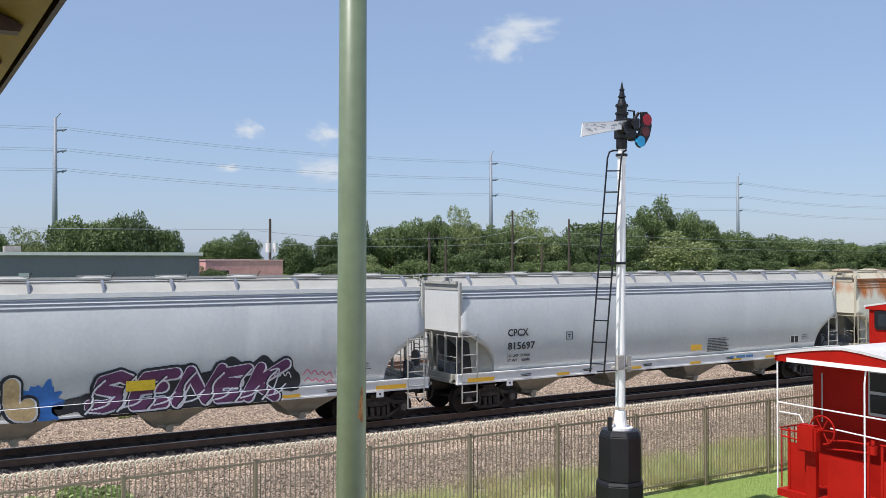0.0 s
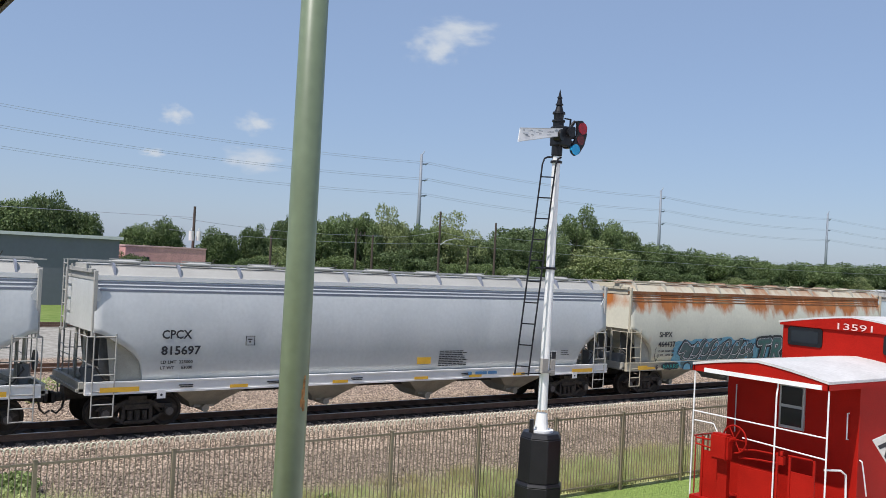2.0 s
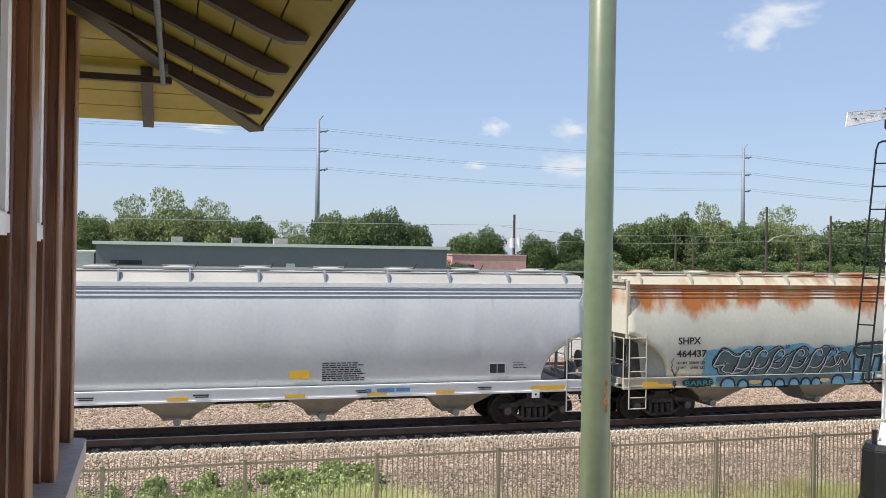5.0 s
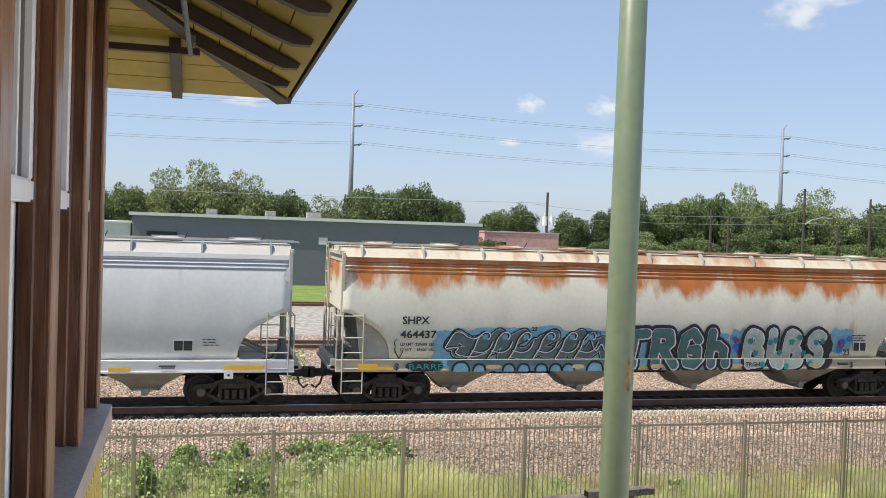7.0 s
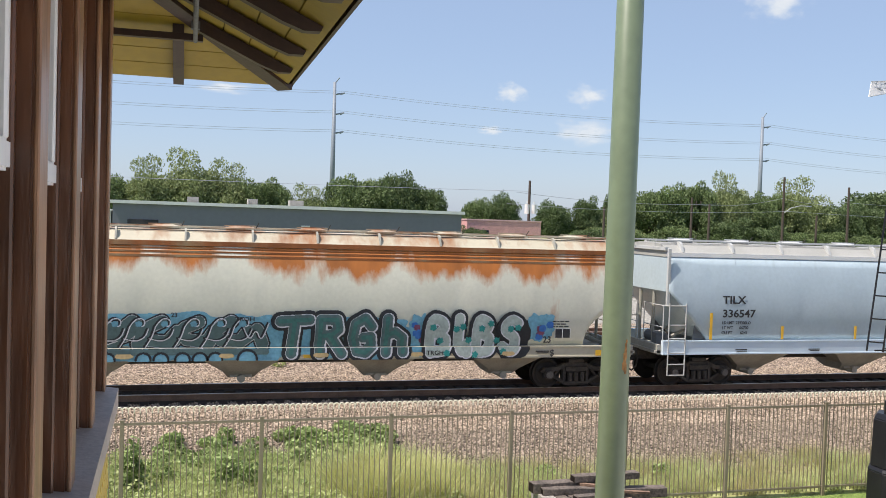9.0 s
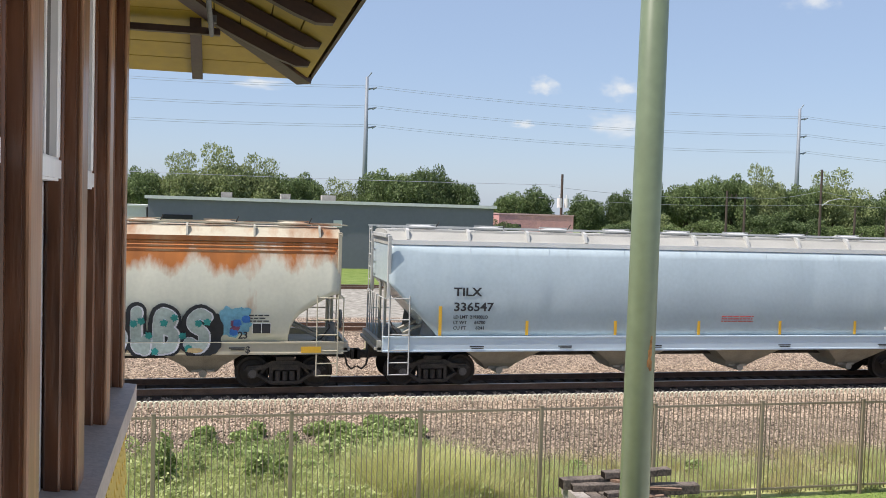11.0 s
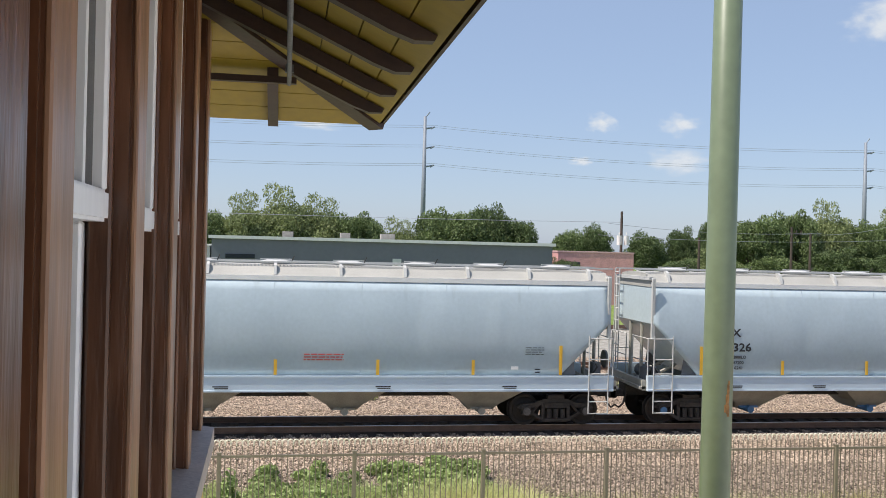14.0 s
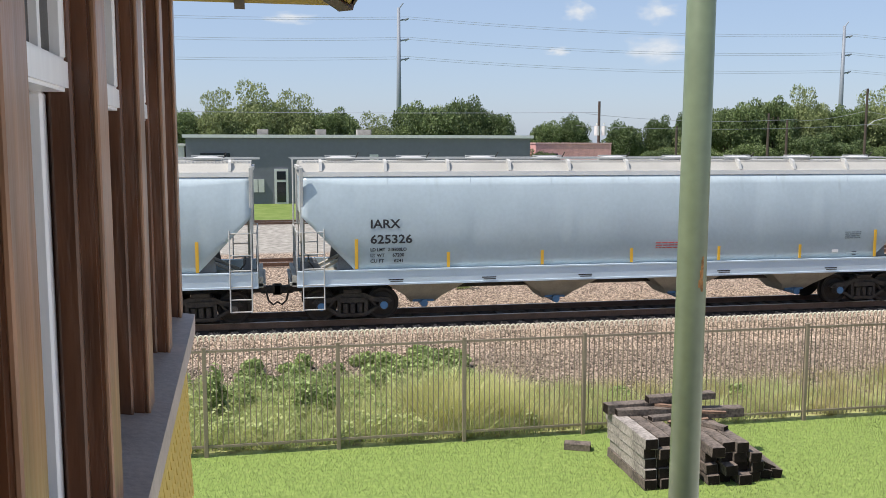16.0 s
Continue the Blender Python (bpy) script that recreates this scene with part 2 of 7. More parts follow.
M["splinter"] = mat("split_red_brown_wood", (0.22, 0.14, 0.095), 0.8, var=0.4, scale=5, fine=30, bump=0.4)
M["timber_pale"] = mat("pale_grey_timber", (0.24, 0.215, 0.19), 0.85, var=0.45, scale=3, fine=20, bump=0.6, tint=(0.42, 0.38, 0.34))
M["gravel_dark"] = mat("concrete", (0.35, 0.33, 0.30), 0.8, var=0.15)


# upright wood grain
for key in ("brown", "tan", "sash"):
    nt = M[key].node_tree
    tc = next(n for n in nt.nodes if n.type == "TEX_COORD")
    mp = nt.nodes.new("ShaderNodeMapping")
    mp.inputs["Scale"].default_value = (0.8, 0.8, 0.10)
    nt.links.new(tc.outputs["Object"], mp.inputs[0])
    for n in nt.nodes:
        if n.type == "TEX_NOISE":
            nt.links.new(mp.outputs[0], n.inputs["Vector"])


# thin leaves let some light through
for key in ("leaf_a", "leaf_b", "leaf_c", "grass", "weed", "dry", "blond", "ivy"):
    nt = M[key].node_tree
    base = nt.nodes["Principled BSDF"].inputs["Base Color"].links[0].from_socket
    thin = nt.nodes.new("ShaderNodeBsdfTranslucent")
    nt.links.new(base, thin.inputs[0])
    both = nt.nodes.new("ShaderNodeMixShader")
    both.inputs[0].default_value = 0.42 if key in ("grass", "weed", "dry", "blond") else 0.25
    nt.links.new(nt.nodes["Principled BSDF"].outputs[0], both.inputs[1])
    nt.links.new(thin.outputs[0], both.inputs[2])
    nt.links.new(both.outputs[0], nt.nodes["Material Output"].inputs[0])


# ---- mesh helpers ----
def quad_box(bm, c, s, rot=None):
    """A box with centre c and size s."""
    g = bmesh.ops.create_cube(bm, size=1.0)
    m = Matrix.Translation(c) @ (rot.to_4x4() if rot else Matrix.Identity(4)) @ Matrix.Diagonal((*s, 1))
    bmesh.ops.transform(bm, matrix=m, verts=g["verts"])
    return g["verts"]


def rod(bm, a, b, r, seg=8, r2=None):
    a, b = Vector(a), Vector(b)
    d = b - a
    g = bmesh.ops.create_cone(bm, cap_ends=True, segments=seg, radius1=r, radius2=r if r2 is None else r2, depth=d.length)
    m = Matrix.Translation((a + b) / 2) @ d.to_track_quat("Z", "Y").to_matrix().to_4x4()
    bmesh.ops.transform(bm, matrix=m, verts=g["verts"])
    return g["verts"]


def polyrod(bm, pts, r, seg=6):
    """One continuous tube along a line of points."""
    pts = [Vector(p) for p in pts]
    rings, last = [], None
    for i, p in enumerate(pts):
        d = (pts[min(i + 1, len(pts) - 1)] - pts[max(i - 1, 0)]).normalized()
        u = d.orthogonal().normalized() if last is None else (last - d * last.dot(d)).normalized()
        last = u
        w = d.cross(u)
        rings.append([bm.verts.new(p + (u * math.cos(a) + w * math.sin(a)) * r) for a in [2 * math.pi * k / seg for k in range(seg)]])
    for a, b in zip(rings, rings[1:]):
        for k in range(seg):
            bm.faces.new((a[k], a[(k + 1) % seg], b[(k + 1) % seg], b[k]))
    bm.faces.new(rings[0][::-1])
    bm.faces.new(rings[-1])


def lathe(bm, prof, seg=28):
    """A turned body about the y axis: pairs of y and radius."""
    rings = [[bm.verts.new((r * math.cos(a), y, r * math.sin(a))) for a in [2 * math.pi * k / seg for k in range(seg)]] for y, r in prof]
    for a, b in zip(rings, rings[1:]):
        for k in range(seg):
            bm.faces.new((a[k], a[(k + 1) % seg], b[(k + 1) % seg], b[k]))
    bm.faces.new(rings[0][::-1])
    bm.faces.new(rings[-1])


def slab(bm, outline, axis, lo, hi):
    """A flat outline (pairs) given thickness along axis 0, 1 or 2."""
    def place(p, v):
        q = list(p)
        q.insert(axis, v)
        return q
    a = [bm.verts.new(place(p, lo)) for p in outline]
    b = [bm.verts.new(place(p, hi)) for p in outline]
    n = len(outline)
    bm.faces.new(a)
    bm.faces.new(b[::-1])
    for i in range(n):
        bm.faces.new((a[i], b[i], b[(i + 1) % n], a[(i + 1) % n]))


def soften(bm, width=0.01, seg=1):
    bmesh.ops.bevel(bm, geom=list(bm.edges), offset=width, segments=seg, affect="EDGES", clamp_overlap=True)


def mesh_of(name, bm, material, smooth=False):
    bmesh.ops.recalc_face_normals(bm, faces=bm.faces)
    me = bpy.data.meshes.new(name)
    bm.to_mesh(me)
    bm.free()
    me.materials.append(material)
    if smooth:
        for p in me.polygons:
            p.use_smooth = True
    return me


def part(name, bm, material, parent, label="", smooth=False, at=None):
    ob = new(name, mesh_of(name, bm, material, smooth))
    ob.parent = parent
    if at is not None:
        ob.matrix_basis = at
    if label:
        tagged(ob, label)
    return ob


def shared(name, me, parent, at):
    ob = new(name, me)
    ob.parent = parent
    ob.matrix_basis = at
    return ob


def thing(name, at, label, category, group="", kind=""):
    ob = new(name)
    ob.matrix_basis = at
    ob.empty_display_size = 0.2
    return tagged(ob, label, category, group, kind)


def solid(name, bm, material, label, category, kind="", at=None, smooth=False, group=""):
    ob = new(name, mesh_of(name, bm, material, smooth))
    if at is not None:
        ob.matrix_basis = at
    return tagged(ob, label, category, group, kind)


def words(text, size, material, parent, at, name="lettering", depth=0.002, align="LEFT", label="", width=None):
    cu = bpy.data.curves.new("words", "FONT")
    cu.body, cu.size, cu.extrude, cu.align_x = text, size, depth, align
    cu.resolution_u = 2
    cu.offset = size * 0.022 if material == M["letter"] else 0.0
    tmp = bpy.data.objects.new("words", cu)
    me = bpy.data.meshes.new_from_object(tmp)
    bpy.data.objects.remove(tmp)
    bpy.data.curves.remove(cu)
    if width:
        xs = [v.co.x for v in me.vertices]
        k = width / (max(xs) - min(xs))
        for v in me.vertices:
            v.co.x *= k
    me.materials.clear()
    me.materials.append(material)
    ob = new(name, me)
    ob.parent = parent
    ob.matrix_basis = at
    if label:
        tagged(ob, label)
    return ob


def quads_mesh(name, P, A, B, material):
    """Many small leaves: centres P, half axes A and B (n x 3)."""
    n = len(P)
    v = np.stack([P - A, P - B * 0.6, P + A, P + B], 1).reshape(-1, 3)
    me = bpy.data.meshes.new(name)
    me.vertices.add(4 * n)
    me.vertices.foreach_set("co", v.ravel())
    me.loops.add(4 * n)
    me.loops.foreach_set("vertex_index", np.arange(4 * n))
    me.polygons.add(n)
    me.polygons.foreach_set("loop_start", np.arange(0, 4 * n, 4))
    me.polygons.foreach_set("loop_total", np.full(n, 4))
    me.update(calc_edges=True)
    me.materials.append(material)
    return me


def unit(rng, n):
    v = rng.normal(size=(n, 3))
    return v / np.linalg.norm(v, axis=1)[:, None]


# ---- the ground: one sheet, lawn, weedy strip, ballast banks, far grass ----
RAIL_Z, TRACK_Y = 0.72, 26.43


def ground_height(x, y):
    pts = ((-400, 0.0), (16.2, 0.0), (17.5, 0.02), (19.0, 0.08), (22.8, 0.34), (23.9, 0.50), (29.2, 0.50), (31.0, 0.30), (36.5, 0.30), (38.2, 0.44), (44.0, 0.44), (48.0, 0.36), (58.5, 0.44), (62, 0.44), (66.0, 0.5), (78.0, 0.62), (2000, 0.62))
    for (a, za), (b, zb) in zip(pts, pts[1:]):
        if y <= b:
            return za + (zb - za) * (y - a) / (b - a)
    return 0.62


def ground_material():
    m = bpy.data.materials.new("lawn_weeds_and_ballast")
    m.use_nodes = True
    nt = m.node_tree
    b = nt.nodes["Principled BSDF"]
    b.inputs["Roughness"].default_value = 0.9
    b.inputs["Specular IOR Level"].default_value = 0.2
    tc = nt.nodes.new("ShaderNodeTexCoord")
    sep = nt.nodes.new("ShaderNodeSeparateXYZ")
    nt.links.new(tc.outputs["Object"], sep.inputs[0])

    def noise_node(scale, detail=4.0):
        n = nt.nodes.new("ShaderNodeTexNoise")
        n.inputs["Scale"].default_value = scale
        n.inputs["Detail"].default_value = detail
        nt.links.new(tc.outputs["Object"], n.inputs["Vector"])
        return n.outputs["Fac"]

    def ramp(fac, stops):
        r = nt.nodes.new("ShaderNodeValToRGB")
        e = r.color_ramp.elements
        e[0].position, e[0].color = stops[0][0], (*stops[0][1], 1)
        e[1].position, e[1].color = stops[-1][0], (*stops[-1][1], 1)
        for p, c in stops[1:-1]:
            q = e.new(p)
            q.color = (*c, 1)
        nt.links.new(fac, r.inputs[0])
        return r.outputs[0]

    def mixed(fac, a, c):
        x = nt.nodes.new("ShaderNodeMix")
        x.data_type = "RGBA"
        nt.links.new(fac, x.inputs["Factor"])
        nt.links.new(a, x.inputs["A"])
        nt.links.new(c, x.inputs["B"])
        return x.outputs["Result"]

    def step_y(y, width, wobble=0.8):
        w = nt.nodes.new("ShaderNodeMath")
        w.operation = "MULTIPLY_ADD"
        nt.links.new(noise_node(0.7), w.inputs[0])
        w.inputs[1].default_value = wobble
        nt.links.new(sep.outputs["Y"], w.inputs[2])
        r = nt.nodes.new("ShaderNodeMapRange")
        r.inputs["From Min"].default_value = y + wobble * 0.5 - width
        r.inputs["From Max"].default_value = y + wobble * 0.5 + width
        nt.links.new(w.outputs[0], r.inputs["Value"])
        return r.outputs[0]

    lawn = ramp(noise_node(9.0, 6), [(0.3, (0.15, 0.22, 0.055)), (0.55, (0.20, 0.28, 0.07)), (0.75, (0.26, 0.33, 0.10))])
    weeds = ramp(noise_node(4.0, 6), [(0.3, (0.18, 0.15, 0.08)), (0.5, (0.36, 0.37, 0.15)), (0.7, (0.52, 0.52, 0.24))])
    vor = nt.nodes.new("ShaderNodeTexVoronoi")
    vor.inputs["Scale"].default_value = 19.0
    nt.links.new(tc.outputs["Object"], vor.inputs["Vector"])
    hue = nt.nodes.new("ShaderNodeSeparateColor")
    nt.links.new(vor.outputs["Color"], hue.inputs[0])
    stones = ramp(hue.outputs[0], [(0.0, (0.035, 0.025, 0.02)), (0.35, (0.17, 0.125, 0.093)), (0.7, (0.37, 0.285, 0.215)), (1.0, (0.64, 0.51, 0.39))])
    dirty = ramp(hue.outputs[0], [(0.0, (0.025, 0.018, 0.014)), (0.35, (0.10, 0.076, 0.058)), (0.7, (0.25, 0.195, 0.15)), (1.0, (0.52, 0.42, 0.33))])
    oily = ramp(noise_node(6.0), [(0.3, (0.055, 0.042, 0.032)), (0.7, (0.15, 0.115, 0.085))])
    yard = ramp(noise_node(2.5, 6), [(0.3, (0.20, 0.19, 0.165)), (0.7, (0.44, 0.415, 0.37))])
    # unseen pale ground below y 11.4, added to bounce light onto the tower
    bounce_ground = ramp(noise_node(3.0, 6), [(0.3, (0.54, 0.51, 0.46)), (0.7, (0.68, 0.64, 0.58))])
    col = mixed(step_y(11.4, 0.05, 0.1), bounce_ground, lawn)
    col = mixed(step_y(16.55, 0.1, 0.2), col, weeds)
    col = mixed(step_y(18.6, 0.9, 2.2), col, dirty)
    col = mixed(step_y(22.3, 0.5, 1.2), col, stones)
    col = mixed(step_y(25.3, 0.25, 0.5), col, oily)
    col = mixed(step_y(27.9, 0.35, 0.5), col, stones)
    col = mixed(step_y(44.5, 0.6, 1.0), col, yard)
    far_grass = ramp(noise_node(1.2, 6), [(0.3, (0.12, 0.19, 0.04)), (0.7, (0.21, 0.27, 0.08))])
    col = mixed(step_y(63.0, 0.4, 0.6), col, far_grass)
    nt.links.new(col, b.inputs["Base Color"])
    bp = nt.nodes.new("ShaderNodeBump")
    rough_part = nt.nodes.new("ShaderNodeMath")
    rough_part.operation = "MULTIPLY"
    rough_part.inputs[1].default_value = 0.9
    nt.links.new(step_y(17.6, 0.8, 1.0), rough_part.inputs[0])
    nt.links.new(rough_part.outputs[0], bp.inputs["Strength"])
    bp.inputs["Distance"].default_value = 0.04
    nt.links.new(vor.outputs["Distance"], bp.inputs["Height"])
    nt.links.new(bp.outputs["Normal"], b.inputs["Normal"])
    return m


def build_ground():
    xs = [-2500, -800, -200, -60, *range(-20, 61, 4), 120, 300, 800, 2500]
    ys = [-600, -100, -20, 0, 8, 12, 14, 15.5, 16.2, 16.8, 17.5, 18.2, 19, 20, 21, 22, 22.8, 23.4, 23.9, 25, 27, 29.2, 30, 31, 34, 36.5, 38.2, 41, 44, 48, 54, 58.5, 62, 66, 72, 78, 100, 200, 600, 2500]
    bm = bmesh.new()
    grid = [[bm.verts.new((x, y, ground_height(x, y))) for x in xs] for y in ys]
    for j in range(len(ys) - 1):
        for i in range(len(xs) - 1):
            bm.faces.new((grid[j][i], grid[j][i + 1], grid[j + 1][i + 1], grid[j + 1][i]))
    return solid("ground", bm, ground_material(), "green lawn, weedy strip, pinkish-grey railway ballast, unseen pale ground bouncing light", "ground", "structure")


build_ground()


# ---- tracks ----
def build_track(y, z, x0, x1, label, ties=True, dark=True):
    tr = thing("railway_track", pose(0, y, z), label, "track", kind="structure")
    for s in (-1, 1):
        bm = bmesh.new()
        quad_box(bm, ((x0 + x1) / 2, s * 0.755, -0.16), (x1 - x0, 0.14, 0.02))
        quad_box(bm, ((x0 + x1) / 2, s * 0.755, -0.10), (x1 - x0, 0.018, 0.12))
        quad_box(bm, ((x0 + x1) / 2, s * 0.755, -0.025), (x1 - x0, 0.07, 0.035))
        part("rail", bm, M["rail"], tr)
        bm = bmesh.new()
        quad_box(bm, ((x0 + x1) / 2, s * 0.755, -0.003), (x1 - x0, 0.05, 0.012))
        part("rail_head", bm, M["rail_head"], tr, "rail head worn bright by wheels")
    if ties:
        bm = bmesh.new()
        quad_box(bm, (0, 0, 0), (0.23, 2.6, 0.17))
        soften(bm, 0.012)
        me = mesh_of("tie", bm, M["tie"])
        n, rng = 0, random.Random(3)
        x = x0 + 0.3
        while x < x1 and n < 300:
            shared("tie", me, tr, pose(x, rng.uniform(-0.04, 0.04), -0.255, 0, 0, rng.uniform(-1, 1)))
            x += 0.52
            n += 1
    return tr


build_track(TRACK_Y, RAIL_Z, -60, 95, "main line track on dark oily ties and ballast")
build_track(40.0, 0.66, -70, 120, "second track beyond the main line", ties=False)
build_track(60.5, 0.66, -70, 120, "far siding track beside the grass", ties=False)


# ---- hopper cars ----
def side_y(z):
    """Half width of a car's curved side at a height."""
    return 1.57 - 0.095 * (z - 2.55) ** 2 if z > 2.55 else 1.57 - 0.11 * (z - 2.55) ** 2


def hopper_car(label, L, style, marks):
    """A covered hopper wagon: x from its corner post, y across, z from the rail head."""
    car = thing("hopper_wagon", pose(0, TRACK_Y, RAIL_Z), label, "railway wagon", "hopper wagons of the train")
    paint, roofm = {"grey": ("car_grey", "roof_white"), "cream": ("car_cream", "roof_cream"), "blue": ("car_blue", "roof_white")}[style]
    blue = style == "blue"
    s0, s1 = (1.10, 1.54) if blue else (1.06, 1.40)
    hmat = M["pale"] if blue else M["roof_white"] if style == "grey" else M["roof_cream"]
    cut = 1.45 if blue else 1.39

    def low_edge(d):
        if d >= cut:
            return s1 - 0.02
        if blue:
            return s1 + (3.05 - s1) * (1 - d / cut)
        return float(np.interp(d, (0.0, 0.25, 0.55, 0.85, 1.08, 1.23, 1.32, 1.37, 1.39), (2.74, 2.68, 2.50, 2.33, 2.16, 1.98, 1.80, 1.60, 1.38)))

    # tank: curved sides, slope sheets at the ends
    bm = bmesh.new()
    ds = [0.0, 0.2, 0.4, 0.6, 0.8, 1.0, 1.2, 1.33, 1.45] if blue else [0.0, 0.25, 0.55, 0.85, 1.08, 1.23, 1.32, 1.37, 1.39]
    xs = ds + [L / 2] + [L - d for d in reversed(ds)]
    rows = []
    top = 4.13
    for x in xs:
        d = min(x, L - x)
        z0 = low_edge(d)
        ring = []
        for k in range(11):
            z = z0 + (top - z0) * k / 10
            ring.append((x, -side_y(z), z))
        for k in range(10, -1, -1):
            z = z0 + (top - z0) * k / 10
            ring.append((x, side_y(z), z))
        rows.append([bm.verts.new(p) for p in ring])
    n = len(rows[0])
    for a, b in zip(rows, rows[1:]):
        for i in range(n):
            bm.faces.new((a[i], a[(i + 1) % n], b[(i + 1) % n], b[i]))
    bm.faces.new(rows[0])
    bm.faces.new(rows[-1][::-1])
    tank = part("tank", bm, M[paint], car, smooth=False)
    for p in tank.data.polygons:
        p.use_smooth = abs(p.normal.x) < 0.05
    # weld ribs that show as faint vertical joints
    for k in range(1, 8):
        x = L * k / 8
        bm = bmesh.new()
        zs = [s1 + (top - s1) * i / 8 for i in range(9)]
        for z, zz in zip(zs, zs[1:]):
            v = [bm.verts.new((x + dx, -side_y(q) - 0.0015, q)) for dx, q in ((-0.012, z), (0.012, z), (0.012, zz), (-0.012, zz))]
            bm.faces.new(v)
        part("seam", bm, M[paint], car)
    # roof
    bm = bmesh.new()
    prof = [(-1.28, 4.13), (-1.332, 4.14), (-1.325, 4.27), (-1.27, 4.31), (-1.05, 4.50), (-0.5, 4.56), (0.5, 4.56), (1.05, 4.50), (1.27, 4.31), (1.325, 4.27), (1.332, 4.14), (1.28, 4.13)]
    slab(bm, prof, 0, -0.02, L + 0.02)
    part("roof", bm, M[roofm], car)
    bm = bmesh.new()
    for s in (-1, 1):
        quad_box(bm, (L / 2, s * 1.336, 4.205), (L + 0.04, 0.024, 0.13))
    part("roof_rail", bm, M["rust_band"] if style == "cream" else M["white"], car, "pale edge rail of the roof")
    if style != "blue":
        for z, h in ((4.08, 0.035), (3.985, 0.05), (3.87, 0.06)):
            bm = bmesh.new()
            quad_box(bm, (L / 2, -side_y(z) - 0.004, z), (L - 0.1, 0.022, h))
            part("stripe", bm, M["stripe"] if style == "grey" else M["rust_band"], car)
    # running boards with brackets
    for s in (-1, 1):
        bm = bmesh.new()
        quad_box(bm, (L / 2, s * 0.98, 4.63), (L + 0.5, 0.05, 0.035))
        quad_box(bm, (L / 2, s * 0.60, 4.63), (L + 0.5, 0.04, 0.035))
        if not blue:
            quad_box(bm, (L / 2, s * 0.72, 4.625), (L + 0.4, 0.26, 0.02))
        for k in range(int(L / 0.10) if blue else 0):
            quad_box(bm, (k * 0.10 + 0.05, s * 0.79, 4.63), (0.035, 0.36, 0.02))
        part("running_board", bm, hmat, car, "walkway grating along the roof")
    half, bmat = (0.04, hmat) if blue else (0.025, M["stripe"] if style == "grey" else M["hopper"])
    for k in range(11):
        x = 0.55 + (L - 1.1) * k / 10
        bm = bmesh.new()
        slab(bm, [(-1.32, 4.29), (-1.24, 4.32), (-1.08, 4.48), (-0.94, 4.61), (-1.10, 4.61), (-1.20, 4.55)], 0, x - half, x + half)
        part("bracket", bm, bmat, car)
        bm = bmesh.new()
        slab(bm, [(1.32, 4.29), (1.24, 4.32), (1.08, 4.48), (0.94, 4.61), (1.10, 4.61), (1.20, 4.55)], 0, x - half, x + half)
        part("bracket", bm, bmat, car)
    for k in range(9):
        x = 1.2 + (L - 2.4) * k / 8
        bm = bmesh.new()
        rod(bm, (x, 0, 4.50), (x, 0, 4.61), 0.40, 20)
        rod(bm, (x, 0, 4.61), (x, 0, 4.645), 0.47, 20, 0.45)
        rod(bm, (x, 0, 4.645), (x, 0, 4.685), 0.42, 20, 0.24)
        quad_box(bm, (x, 0, 4.695), (0.9, 0.07, 0.03))
        hatch = part("hatch", bm, hmat, car, "round loading hatch")
        bm = bmesh.new()
        rod(bm, (x + 0.45, -0.05, 4.64), (x + 0.52, -0.12, 4.80), 0.014, 5)
        part("latch", bm, M["truck"], hatch)
    # sills
    for s in (-1, 1):
        bm = bmesh.new()
        slab(bm, [(s * 1.43, s0), (s * 1.585, s0), (s * 1.585, s0 + 0.05), (s * 1.57, s0 + 0.055), (s * 1.57, s1 - 0.045), (s * 1.59, s1 - 0.04), (s * 1.59, s1), (s * 1.43, s1)], 0, -0.15, L + 0.15)
        part("side_sill", bm, M["sill_blue"] if blue else M["white"] if style == "grey" else M["roof_cream"], car, "pale side sill")
    # slope sheet underside frame, centre sill and end platforms
    bm = bmesh.new()
    quad_box(bm, (L / 2, 0, 0.95), (L + 0.7, 0.5, 0.35))
    part("centre_sill", bm, M["truck"], car)
    for e in (0, 1):
        def X(d):
            return d if e == 0 else L - d
        bm = bmesh.new()
        quad_box(bm, (X(0.45), 0, 1.18), (1.6, 2.9, 0.08))
        quad_box(bm, (X(-0.22), 0, 1.25), (0.12, 2.9, 0.3))
        part("end_platform", bm, M["hopper"], car)
        for y in (-1.47, 1.47):
            bm = bmesh.new()
            quad_box(bm, (X(0.0), y, 3.50), (0.10, 0.09, 1.8))
            soften(bm, 0.01)
            part("corner_post", bm, hmat, car)
        bm = bmesh.new()
        quad_box(bm, (X(-0.03), 0, 4.38), (0.12, 2.7, 0.10))
        part("end_beam", bm, hmat, car)
        # web plates; their dark grey stands in for the overhanging body's shade
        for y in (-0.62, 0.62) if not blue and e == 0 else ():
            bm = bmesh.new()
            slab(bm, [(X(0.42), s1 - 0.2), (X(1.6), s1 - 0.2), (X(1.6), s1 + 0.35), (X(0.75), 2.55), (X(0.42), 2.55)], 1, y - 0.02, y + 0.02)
            part("web_plate", bm, M["web"], car, "web plate below the slope sheet, shade put into its colour")
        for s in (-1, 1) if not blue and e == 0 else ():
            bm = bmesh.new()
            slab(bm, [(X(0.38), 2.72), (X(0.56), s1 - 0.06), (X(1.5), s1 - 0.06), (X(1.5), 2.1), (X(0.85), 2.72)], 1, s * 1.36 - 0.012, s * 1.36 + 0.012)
            part("bay_plate", bm, M["hopper"], car, "beige-grey plate in the end bay")
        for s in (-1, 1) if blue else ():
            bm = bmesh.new()
